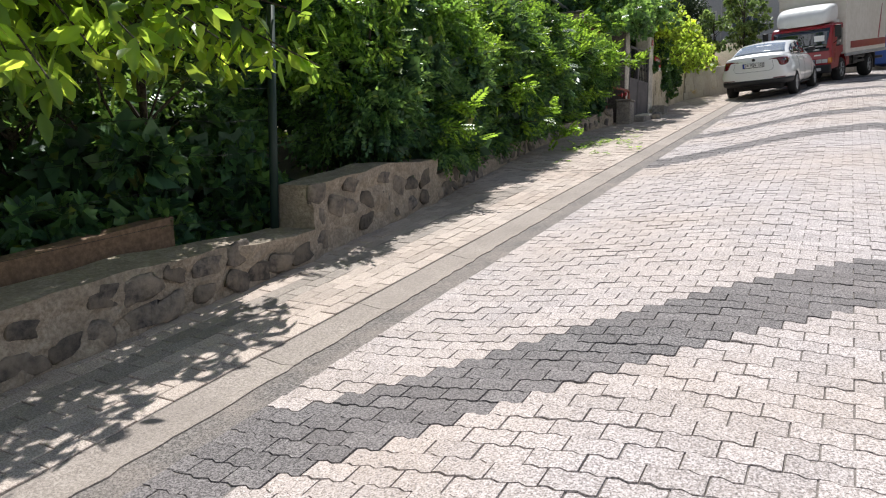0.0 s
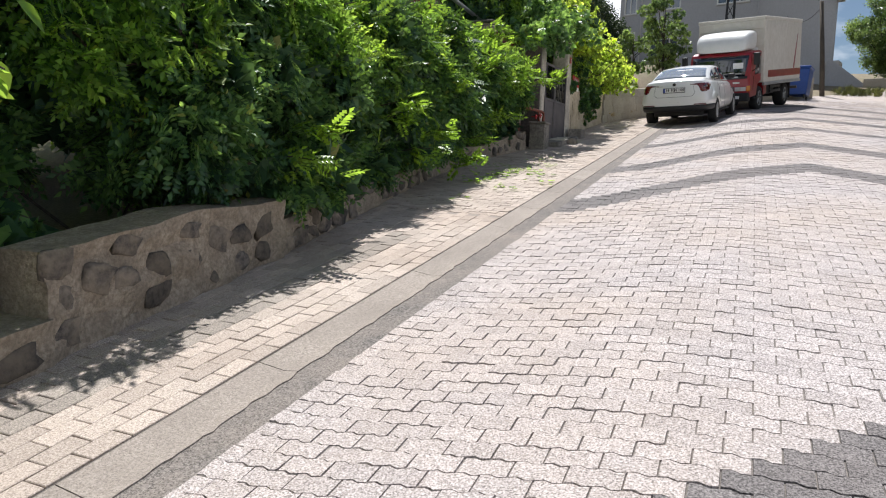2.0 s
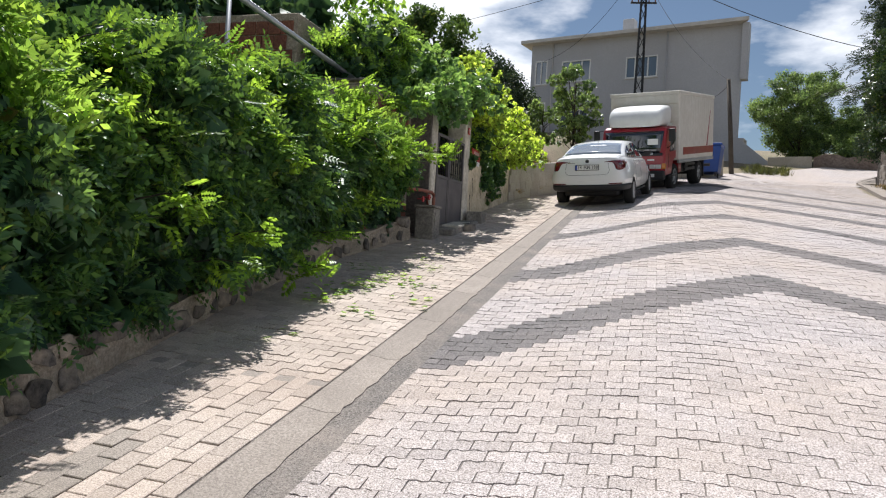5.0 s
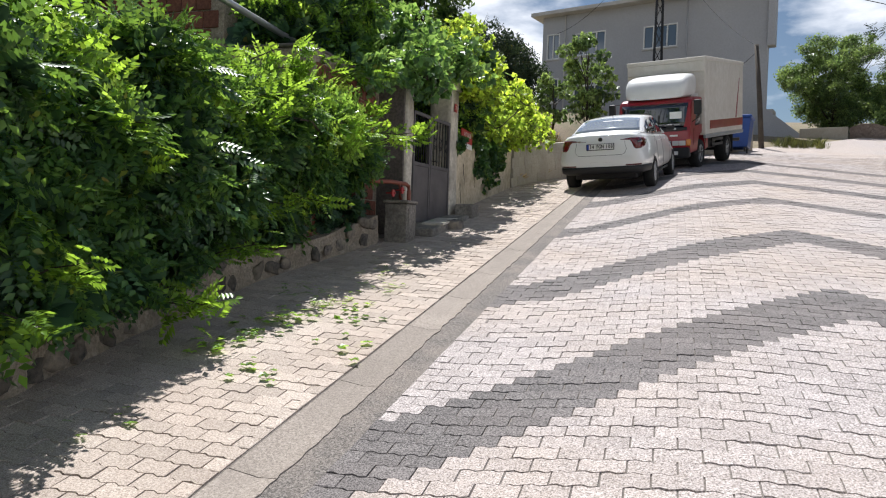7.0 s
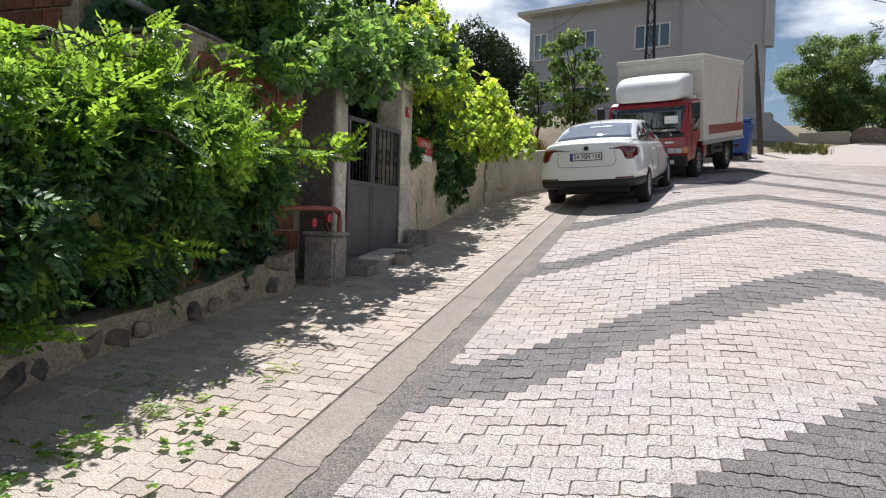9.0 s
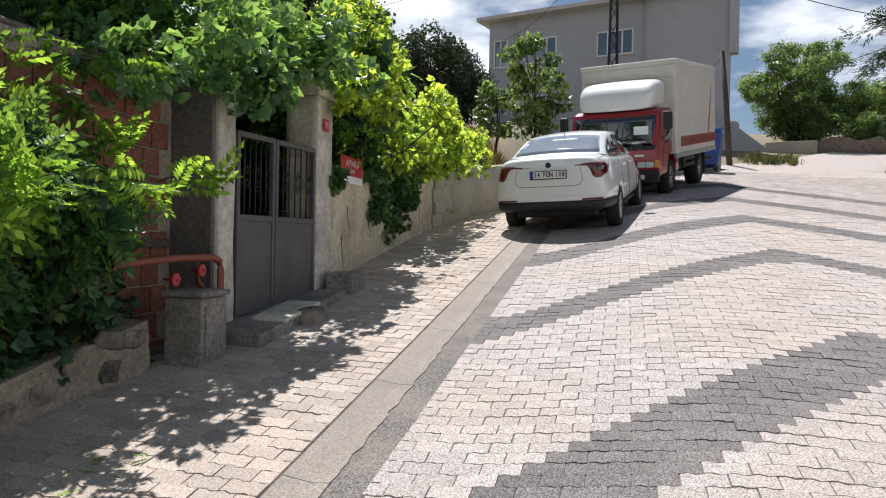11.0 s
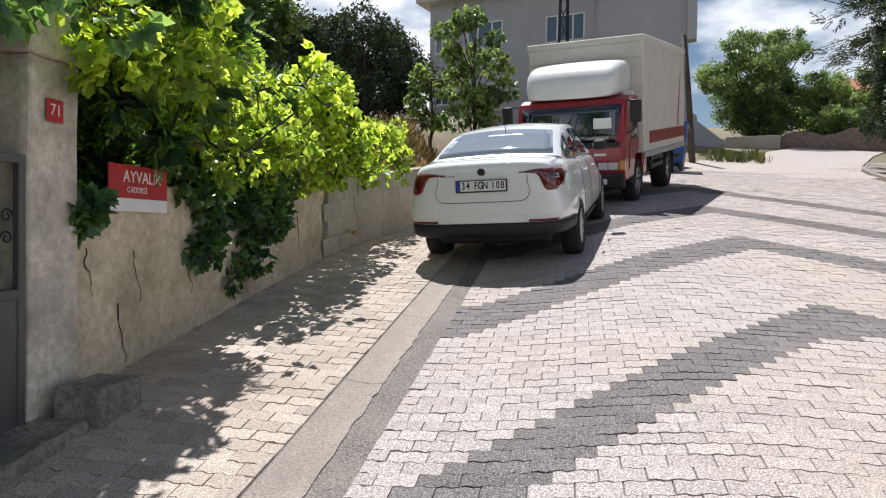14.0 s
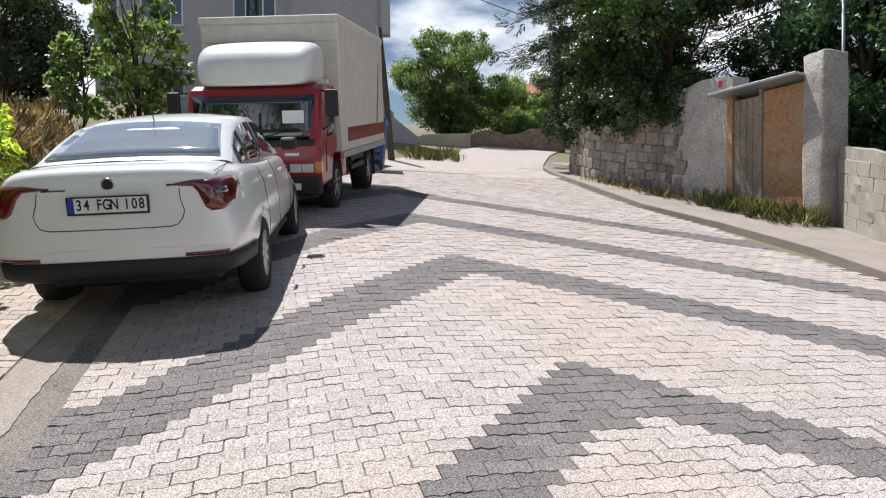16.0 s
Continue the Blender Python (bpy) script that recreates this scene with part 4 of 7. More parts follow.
def shrub(name, label, category, clumps, kind, size, mat, seed, roots, per=620, droop=0.35, dens=1.0, flat=0.45, core=0.45):
    """A climbing or bushy plant: stems from the roots and leaves over its clumps; parts stems and foliage."""
    rg = np.random.default_rng(seed)
    th = thing(name, Matrix.Translation(roots[0]), label, category)
    inv = Matrix.Translation(-Vector(roots[0]))
    P, D = [], []
    for c, rad in clumps:
        n = int(per * dens * (rad[0] * rad[1] + rad[1] * rad[2] + rad[0] * rad[2]) / 1.2)
        p, d = blob(rg, c, rad, n)
        d = d + rg.normal(0, 0.5, d.shape)
        d[:, 2] -= droop
        P.append(p)
        D.append(d)
    P, D = np.concatenate(P), np.concatenate(D)
    leaf_mesh("foliage", P - np.array(roots[0]), D, size, kind, mat, rg, th, "", flat)
    # dark inner leaves are added so that each plant's inside looks shaded
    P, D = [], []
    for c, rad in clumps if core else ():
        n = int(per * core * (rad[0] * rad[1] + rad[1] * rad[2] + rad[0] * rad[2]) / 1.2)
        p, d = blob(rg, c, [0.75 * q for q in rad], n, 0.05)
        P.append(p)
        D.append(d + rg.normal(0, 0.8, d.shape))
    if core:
        leaf_mesh("inner_foliage", np.concatenate(P) - np.array(roots[0]), np.concatenate(D), max(0.2, size * 1.15) if size > 0.1 else size * 1.2, "lobed", L_DARK, rg, th, "inner leaves coloured dark to stand for inner shade", 0.3)
    bm = bmesh.new()
    # stems branch from clump to clump, so that they stay inside the leaves
    grown = [Vector(roots[0])]
    for c, rad in sorted(clumps, key=lambda q: (Vector(roots[0]) - Vector(q[0])).length):
        near = min(grown, key=lambda q: (q - Vector(c)).length)
        twigs(bm, rg, near, [c], 0.012, 0.007)
        grown.append(Vector(c))
    bmesh.ops.transform(bm, matrix=inv, verts=bm.verts[:])
    part("stem", bm, M_BARK, th, "bare brown stems")
    return th


def vec(u, s, h):
    p = W(u, s, h)
    return (p.x, p.y, p.z)


def row_clumps(rg, s_lo, s_hi, u_lo, u_hi, h_lo, h_hi, n, r_lo, r_hi):
    out = []
    for _ in range(n):
        r = rg.uniform(r_lo, r_hi)
        out.append((vec(rg.uniform(u_lo, u_hi), rg.uniform(s_lo, s_hi), rg.uniform(h_lo, h_hi)), (r * 0.9, r * 1.1, r * 0.8)))
    return out


def make_hedge():
    rg = np.random.default_rng(21)
    # lower end: dark thicket over the stone walls
    c = row_clumps(rg, -3.7, -0.5, -2.7, -1.6, 0.9, 2.7, 17, 0.42, 0.65) + row_clumps(rg, -3.2, -0.6, -1.6, -1.25, 0.95, 1.5, 9, 0.28, 0.38)
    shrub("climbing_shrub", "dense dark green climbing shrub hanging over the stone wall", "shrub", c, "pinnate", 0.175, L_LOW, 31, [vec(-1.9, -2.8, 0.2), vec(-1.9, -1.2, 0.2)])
    # crowns get a lighter green, flanks a darker one, for sun and shade
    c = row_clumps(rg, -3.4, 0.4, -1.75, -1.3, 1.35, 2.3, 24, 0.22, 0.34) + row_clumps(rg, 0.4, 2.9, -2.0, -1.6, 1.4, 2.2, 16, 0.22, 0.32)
    shrub("climbing_shrub", "leafy glossy crown of the long climbing hedge, green lightened as if sunlit", "shrub", c, "pinnate", 0.175, L_MID, 44, [vec(-2.0, -2.0, 0.2), vec(-2.0, 0.2, 0.2), vec(-2.0, 2.2, 0.2)], 480, core=0, flat=0.3)
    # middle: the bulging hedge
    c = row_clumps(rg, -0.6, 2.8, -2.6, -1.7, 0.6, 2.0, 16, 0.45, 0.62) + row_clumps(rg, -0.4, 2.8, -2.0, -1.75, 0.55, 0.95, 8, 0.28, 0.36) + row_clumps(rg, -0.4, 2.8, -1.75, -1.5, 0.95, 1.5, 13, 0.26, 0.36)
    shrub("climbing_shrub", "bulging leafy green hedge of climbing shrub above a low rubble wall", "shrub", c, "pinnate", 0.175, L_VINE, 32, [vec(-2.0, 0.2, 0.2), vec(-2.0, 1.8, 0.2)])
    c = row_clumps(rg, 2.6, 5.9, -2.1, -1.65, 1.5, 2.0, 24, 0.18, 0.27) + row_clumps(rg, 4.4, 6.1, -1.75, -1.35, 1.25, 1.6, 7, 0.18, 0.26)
    shrub("climbing_shrub", "crown of the hedge arching out over the pavement, leaves painted as sunlit", "shrub", c, "pinnate", 0.17, L_MID, 43, [vec(-2.1, 4.2, 0.2)], 420, core=0, flat=0.3)
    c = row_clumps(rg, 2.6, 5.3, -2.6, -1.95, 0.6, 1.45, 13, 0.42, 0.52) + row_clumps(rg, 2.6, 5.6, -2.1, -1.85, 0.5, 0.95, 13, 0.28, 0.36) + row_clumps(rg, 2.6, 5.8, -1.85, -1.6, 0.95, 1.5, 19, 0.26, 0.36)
    shrub("climbing_shrub", "green flank of the climbing hedge above the rubble wall, painted as shaded", "shrub", c, "pinnate", 0.17, L_VINE, 33, [vec(-2.1, 3.2, 0.2), vec(-2.1, 5.0, 0.2)])
    # growth over the shoulder of the shed
    own = np.random.default_rng(28)
    c = row_clumps(own, 5.2, 6.8, -2.85, -2.1, 2.3, 3.05, 14, 0.24, 0.38)
    shrub("climbing_vine", "dark green creeper over the shoulder of the brick shed", "vine", c, "pinnate", 0.15, L_MID, 42, [vec(-2.5, 7.1, 1.0)], 480, core=0.3)
    # trailing ends that hang over the tops of the stone walls
    own = np.random.default_rng(29)
    c = row_clumps(own, -2.5, -0.3, -1.45, -1.1, 0.45, 0.85, 15, 0.13, 0.23) + row_clumps(own, -0.3, 2.9, -1.75, -1.42, 0.36, 0.62, 16, 0.11, 0.19)
    shrub("climbing_shrub", "trailing dark green shoots hanging over the stone wall", "shrub", c, "pinnate", 0.13, L_VINE, 45, [vec(-1.7, -0.8, 0.3), vec(-1.9, 1.5, 0.3)], 800, core=0.25)
    # shoots coloured lighter as if sunlit, each a spray along its own stem
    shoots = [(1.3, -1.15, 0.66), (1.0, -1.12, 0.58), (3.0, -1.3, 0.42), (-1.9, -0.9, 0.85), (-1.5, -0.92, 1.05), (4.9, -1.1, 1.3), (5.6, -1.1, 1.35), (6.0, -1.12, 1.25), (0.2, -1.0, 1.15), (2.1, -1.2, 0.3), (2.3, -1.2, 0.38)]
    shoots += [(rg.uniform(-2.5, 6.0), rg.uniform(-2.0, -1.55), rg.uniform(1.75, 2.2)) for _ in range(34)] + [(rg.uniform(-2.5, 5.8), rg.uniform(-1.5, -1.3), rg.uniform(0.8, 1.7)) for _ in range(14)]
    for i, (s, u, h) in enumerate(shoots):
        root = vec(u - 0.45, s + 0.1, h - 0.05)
        th = thing("leafy_shoot", Matrix.Translation(root), "young shoot reaching out of the hedge, coloured bright as if sunlit", "shoot", "hedge shoots")
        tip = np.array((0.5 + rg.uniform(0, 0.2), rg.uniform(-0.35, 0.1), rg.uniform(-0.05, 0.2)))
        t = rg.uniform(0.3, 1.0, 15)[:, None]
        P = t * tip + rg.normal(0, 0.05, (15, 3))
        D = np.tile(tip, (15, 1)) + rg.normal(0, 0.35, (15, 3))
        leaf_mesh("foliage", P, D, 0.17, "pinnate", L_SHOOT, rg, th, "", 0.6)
        tube_part("stem", [(0, 0, 0), tuple(tip * 0.5 + (0, 0, 0.04)), tuple(tip)], 0.008, M_BARK, th, "", 5, 0.003)
    # dark leaves added to stand for deep shade in the recess beside the shed
    c = row_clumps(rg, 5.1, 6.2, -1.95, -1.75, 0.25, 1.3, 13, 0.2, 0.3)
    shrub("undergrowth", "dark leaves standing in for shade in the recess beside the brick shed", "ivy", c, "lobed", 0.09, L_DARK, 49, [vec(-1.9, 5.7, 0.1)], 700)
    c = row_clumps(rg, -6.6, -3.4, -2.3, -1.75, 0.15, 0.9, 20, 0.22, 0.36)
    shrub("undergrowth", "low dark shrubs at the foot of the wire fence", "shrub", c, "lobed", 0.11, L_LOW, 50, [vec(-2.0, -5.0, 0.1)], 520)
    # mass over the gate
    c = row_clumps(rg, 6.0, 8.7, -3.0, -1.7, 2.0, 2.9, 15, 0.32, 0.5) + row_clumps(rg, 6.0, 8.3, -1.75, -1.2, 1.98, 2.4, 13, 0.24, 0.33) + row_clumps(rg, 6.5, 8.6, -1.3, -0.85, 2.1, 2.6, 9, 0.14, 0.24)
    shrub("climbing_vine", "dark vine draped over the gate and its pillars", "vine", c, "lobed", 0.10, L_OVER, 34, [vec(-2.6, 6.6, 1.2), vec(-2.6, 8.9, 1.2)], 420, core=0)
    c = row_clumps(rg, 8.9, 10.4, -2.4, -1.6, 2.2, 3.0, 7, 0.28, 0.4) + row_clumps(rg, 10.4, 13.2, -2.4, -1.6, 1.5, 2.2, 9, 0.26, 0.4) + row_clumps(rg, 8.6, 10.0, -1.5, -1.0, 1.7, 2.9, 22, 0.16, 0.28) + row_clumps(rg, 10.0, 13.2, -1.5, -0.95, 1.25, 2.1, 20, 0.18, 0.32) + row_clumps(rg, 10.8, 14.4, -1.5, -0.95, 0.95, 1.5, 20, 0.13, 0.24) + row_clumps(rg, 9.4, 13.0, -1.1, -0.6, 1.5, 2.1, 5, 0.07, 0.13)
    shrub("grape_vine", "sunlit yellow-green grape vine tumbling over the plaster wall", "vine", c, "lobed", 0.085, L_GRAPE, 35, [vec(-2.4, 9.4, 1.0), vec(-2.4, 12.0, 1.0)], 430, core=0, flat=0.25)
    c = row_clumps(rg, 8.9, 13.2, -2.7, -1.8, 0.9, 1.9, 24, 0.28, 0.4) + row_clumps(rg, 8.8, 11.0, -1.5, -1.1, 1.4, 2.5, 8, 0.16, 0.22)
    shrub("climbing_vine", "darker green creeper tangled through the grape vine", "vine", c, "pinnate", 0.13, L_MID, 47, [vec(-2.4, 10.5, 0.8)], 480, core=0.3)
    # thicket that closes the garden behind the gate
    c = row_clumps(rg, 5.6, 12.0, -5.0, -2.5, 0.2, 2.6, 44, 0.45, 0.7)
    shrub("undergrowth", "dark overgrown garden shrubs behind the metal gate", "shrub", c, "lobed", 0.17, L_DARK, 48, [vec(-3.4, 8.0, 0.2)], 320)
    c = row_clumps(rg, 12.2, 15.4, -1.5, -0.85, 0.85, 1.45, 30, 0.1, 0.2)
    shrub("grape_vine", "trailing yellow-green vine shoots along the block wall", "vine", c, "lobed", 0.08, L_GRAPE, 36, [vec(-1.9, 13.0, 0.9)], 520, core=0)
    c = row_clumps(rg, 9.9, 12.2, -1.5, -1.34, 0.85, 1.12, 16, 0.11, 0.18) + row_clumps(rg, 10.2, 11.7, -1.42, -1.3, 0.6, 0.98, 16, 0.1, 0.17) + row_clumps(rg, 10.7, 11.3, -1.4, -1.32, 0.2, 0.62, 8, 0.07, 0.13)
    shrub("ivy", "dark ivy hanging down the face of the plaster wall", "ivy", c, "lobed", 0.075, L_VINE, 37, [vec(-1.6, 11.2, 0.9)], 900, core=0.3)
    c = row_clumps(rg, 8.85, 9.0, -1.4, -1.32, 0.95, 1.3, 3, 0.1, 0.15)
    shrub("ivy", "tuft of dark ivy beside the street sign", "ivy", c, "lobed", 0.085, L_VINE, 38, [vec(-1.6, 9.0, 0.9)], 1100)
    # undergrowth closing the garden behind the fence
    c = row_clumps(rg, -9.5, -3.2, -4.6, -2.4, 0.3, 1.4, 26, 0.45, 0.75)
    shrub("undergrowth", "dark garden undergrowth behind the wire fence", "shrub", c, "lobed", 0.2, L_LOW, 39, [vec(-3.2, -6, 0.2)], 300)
    c = row_clumps(rg, -10.5, -3.0, -7.5, -4.5, 0.6, 3.2, 26, 0.7, 1.1)
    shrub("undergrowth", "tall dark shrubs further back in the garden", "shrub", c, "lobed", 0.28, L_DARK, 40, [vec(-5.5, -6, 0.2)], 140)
    c = row_clumps(rg, -3.0, 8.5, -6.5, -3.2, 0.8, 3.2, 30, 0.6, 1.0)
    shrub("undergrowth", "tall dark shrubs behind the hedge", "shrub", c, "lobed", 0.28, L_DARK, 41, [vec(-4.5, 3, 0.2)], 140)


make_hedge()


def tree(name, label, base, height, crown, kind, size, mat, seed, trunk_r=0.12, dens=1.0, n=22, bare=0.35, lean=(0, 0), puff=(0.24, 0.42)):
    """Trunk, limbs and a crown of many clumps with an uneven outline."""
    rg = np.random.default_rng(seed)
    th = thing(name, Matrix.Translation(base), label, "tree")
    bm = bmesh.new()
    top = Vector((lean[0], lean[1], height * 0.8))
    pts = [Vector((0, 0, -0.2)).lerp(top, k / 6) + Vector(rg.normal(0, 0.03, 3)) * height * 0.25 * (k > 0) for k in range(7)]
    add_tube(bm, pts, trunk_r, 9, True, trunk_r * 0.35)
    P, D = [], []
    for i in range(n):
        a, h = rg.uniform(0, 6.283), rg.uniform(bare, 1.0)
        wid = crown * math.sqrt(max(0.05, 1 - ((h - 0.6) / 0.5) ** 2)) * rg.uniform(0.35, 1.0)
        c = Vector((math.cos(a) * wid + lean[0] * h, math.sin(a) * wid + lean[1] * h, height * h))
        r = crown * rg.uniform(*puff)
        k = int(110 * dens * (r / size) ** 1.6 / 10) + 25
        p, d = blob(rg, c, (r, r, r * 0.8), k, 0.35)
        P.append(p)
        D.append(d + rg.normal(0, 0.6, d.shape))
        start = pts[min(6, max(1, int(h * 5)))]
        twigs(bm, rg, start, [c], trunk_r * 0.35)
    part("trunk", bm, M_BARK, th, "", True)
    leaf_mesh("crown", np.concatenate(P), np.concatenate(D), size, kind, mat, rg, th, "", 0.35)
    return th


def conifer(label, base, height, width, seed, size=0.5, dens=1.0, bare=0.10, cedar=False):
    rg = np.random.default_rng(seed)
    th = thing("conifer_tree", Matrix.Translation(base), label, "tree")
    bm = bmesh.new()
    add_tube(bm, [(0, 0, -0.3), (0, 0, height * 0.5), (0.05, 0, height)], 0.2, 8, True, 0.03)
    P, D = [], []
    levels = int(height / 0.38)
    for k in range(levels):
        z = height * (bare + (1 - bare) * k / levels)
        slim = min(1.0, 0.45 + (z / height - bare) * 2.2) * (1 - (z / height) ** 3) if cedar else 1 - (z / height) ** 1.3
        reach = width * slim * rg.uniform(0.75, 1.15) + 0.15
        for j in range(9):
            a = rg.uniform(0, 6.283)
            rr = reach * rg.uniform(0.7, 1.1)
            tip = Vector((math.cos(a) * rr, math.sin(a) * rr, z - 0.28 * rr))
            add_tube(bm, [(0, 0, z), tip], 0.025, 4, False, 0.008)
            m = int(16 * dens)
            t = rg.uniform(0.25, 1.05, m)
            P.append(np.outer(t, np.array(tip) - (0, 0, z)) + (0, 0, z) + rg.normal(0, 0.10, (m, 3)))
            dd = np.tile((math.cos(a), math.sin(a), -0.35), (m, 1)) + rg.normal(0, 0.5, (m, 3))
            D.append(dd)
    part("trunk", bm, M_BARK, th)
    leaf_mesh("crown", np.concatenate(P), np.concatenate(D), size, "needle", L_PINE, rg, th, "", 0.5)
    return th


# trees in the garden behind the hedge
for u, s, h, cr, sd in ((-5.7, -5.5, 4.0, 1.8, 51), (-5.6, -2.2, 4.3, 1.9, 52), (-5.8, 0.8, 4.2, 1.8, 53), (-5.2, 8.2, 6.0, 2.2, 55), (-7.5, -3.8, 6.5, 2.8, 56), (-8.0, 2.5, 6.0, 2.6, 57), (-6.8, -9.0, 6, 2.6, 58)):
    tree("garden_tree", "leafy green garden tree behind the hedge", vec(u, s, 0.2), h, cr, "clump", 0.26, L_MID, sd, 0.09, 1.3, 26, 0.12)
for u, s, h, cr, sd in ((-2.2, -4.6, 2.6, 0.9, 61), (-2.5, -6.4, 2.8, 1.0, 62), (-3.0, -5.2, 2.4, 1.0, 63)):
    tree("thin_tree", "slender dark-stemmed young tree behind the fence", vec(u, s, 0.2), h, cr, "clump", 0.15, L_TREE, sd, 0.045, 1.0, 14, 0.4)

# overhanging branches of the fruit tree at the lower end, with large drooping leaves
def make_fruit_tree():
    rg = np.random.default_rng(5)
    base = Vector(vec(-2.9, -5.9, 0.3))
    th = thing("fruit_tree", Matrix.Translation(base), "fruit tree with large drooping leaves hanging over the pavement", "tree")
    bm = bmesh.new()
    add_tube(bm, [(0, 0, -0.2), (0.05, 0.1, 1.0), (0.15, 0.0, 2.0)], 0.07, 9, False, 0.05)
    P, D = [], []
    for i in range(84):
        tip = Vector(vec(rg.uniform(-1.8, -0.3), rg.uniform(-7.8, -4.3), rg.uniform(1.45, 2.4))) - base
        st = Vector((0.15, 0.0, 2.0 + rg.uniform(-0.3, 0.4)))
        mid = st.lerp(tip, 0.55) + Vector((0, 0, 0.3))
        add_tube(bm, [st, st.lerp(mid, 0.5) + Vector((0, 0, 0.05)), mid, mid.lerp(tip, 0.6), tip], 0.016, 5, False, 0.004)
        for k in range(30):
            t = rg.uniform(0.2, 1.0)
            p = mid.lerp(tip, t) if t > 0.4 else st.lerp(mid, 0.5 + t)
            P.append(np.array(p) + rg.normal(0, 0.05, 3))
            D.append((rg.normal(0, 0.6), rg.normal(0, 0.6), -0.7 + rg.normal(0, 0.3)))
    # the crown goes on above, in sprays with gaps between them
    for i in range(90):
        c = Vector(vec(rg.uniform(-1.6, -0.64), rg.uniform(-7.6, -3.9), rg.uniform(2.15, 3.0))) - base
        st = Vector((0.15, 0.0, 2.0 + rg.uniform(0, 0.4)))
        mid = st.lerp(c, 0.6) + Vector((0, 0, 0.25))
        add_tube(bm, [st, st.lerp(mid, 0.5) + Vector((0, 0, 0.1)), mid, c], 0.014, 5, False, 0.004)
        for k in range(26):
            P.append(np.array(c.lerp(mid, rg.uniform(0, 0.45))) + rg.normal(0, 0.07, 3))
            D.append((rg.normal(0, 0.7), rg.normal(0, 0.7), -0.4 + rg.normal(0, 0.4)))
    part("trunk", bm, M_BARK, th, "", True)
    leaf_mesh("crown", P, D, 0.155, "simple", L_NEAR, rg, th, "", 0.2)


make_fruit_tree()


def make_fence():
    th = thing("wire_fence", Matrix(), "dark green steel posts strung with thin wires on the stone wall", "fence")
    for s in (-11.0, -8.6, -6.35, -4.05):
        u = -1.32
        h = low_h(s)
        p = tube_part("post", [W(u, s, h - 0.1), W(u, s, h + 1.75)], 0.035, M_GREENPOST, th, "", 8)
    for k in range(7):
        pts = [W(-1.32, -11 + 7.0 * i / 12, low_h(-11 + 7.0 * i / 12) + 0.15 + 0.24 * k - 0.02 * math.sin(i * 1.57) ** 2) for i in range(13)]
        tube_part("wire", pts, 0.0016, M_IRON, th, "", 4)


make_fence()


def make_litter():
    """Cut vine leaves lying on the pavement."""
    rg = np.random.default_rng(17)
    for i, (u, s, n) in enumerate(((-0.95, 3.1, 26), (-0.8, 3.6, 26), (-1.05, 2.5, 20), (-0.62, 4.2, 14), (-0.45, 3.4, 12), (-1.2, 3.9, 22), (-0.55, 2.1, 8), (-0.9, 4.9, 10), (-0.3, 2.7, 5), (-0.75, 1.3, 6))):
        root = vec(u, s, 0.035)
        th = thing("fallen_leaves", Matrix.Translation(root), "small scatter of fallen green vine leaves on the pavement", "leaves", "leaf litter")
        P = np.c_[rg.normal(0, 0.13, n), rg.normal(0, 0.16, n), rg.uniform(0.004, 0.02, n)]
        P[:, 2] += P[:, 1] * 0.16
        D = np.c_[rg.normal(0, 1, n), rg.normal(0, 1, n), rg.normal(0, 0.08, n)]
        leaf_mesh("foliage", P, D, 0.062, "pinnate" if i % 2 else "lobed", L_MID, rg, th, "", 0.95)


make_litter()

# ---- parked white saloon ----
def loft(stations, closed_ends=True):
    """A skin through half sections, mirrored about x = 0. Each station: y and a list of (x, z) from the bottom middle to the top middle."""
    bm = bmesh.new()
    rings = []
    for y, half in stations:
        right = [bm.verts.new((x, y, z)) for x, z in half]
        left = [bm.verts.new((-x, y, z)) for x, z in half[1:-1]][::-1]
        rings.append(right + left)
    n = len(rings[0])
    for a, b in zip(rings, rings[1:]):
        for k in range(n):
            bm.faces.new((a[k], a[(k + 1) % n], b[(k + 1) % n], b[k]))
    if closed_ends:
        bm.faces.new(rings[0])
        bm.faces.new(rings[-1][::-1])
    bmesh.ops.recalc_face_normals(bm, faces=bm.faces[:])
    return bm


def cut(ob, cutters, sub=0):
    """Takes the cutters out of a mesh."""
    if sub:
        md = ob.modifiers.new("round", "SUBSURF")
        md.levels = md.render_levels = sub
    for c in cutters:
        md = ob.modifiers.new("cut", "BOOLEAN")
        md.operation, md.object, md.solver = "DIFFERENCE", c, "EXACT"
    bpy.context.view_layer.update()
    me = bpy.data.meshes.new_from_object(ob.evaluated_get(bpy.context.evaluated_depsgraph_get()))
    ob.modifiers.clear()
    ob.data = me
    for c in cutters:
        bpy.data.objects.remove(c)


def quad_patch(name, pts, mat, parent, thick=0.006, label="", rows=None):
    """A thin panel over a grid of points (rows of equal length)."""
    bm = bmesh.new()
    g = [[bm.verts.new(p) for p in row] for row in pts]
    for a, b in zip(g, g[1:]):
        for k in range(len(a) - 1):
            bm.faces.new((a[k], a[k + 1], b[k + 1], b[k]))
    bmesh.ops.recalc_face_normals(bm, faces=bm.faces[:])
    bmesh.ops.solidify(bm, geom=bm.faces[:], thickness=thick)
    return part(name, bm, mat, parent, label, True)


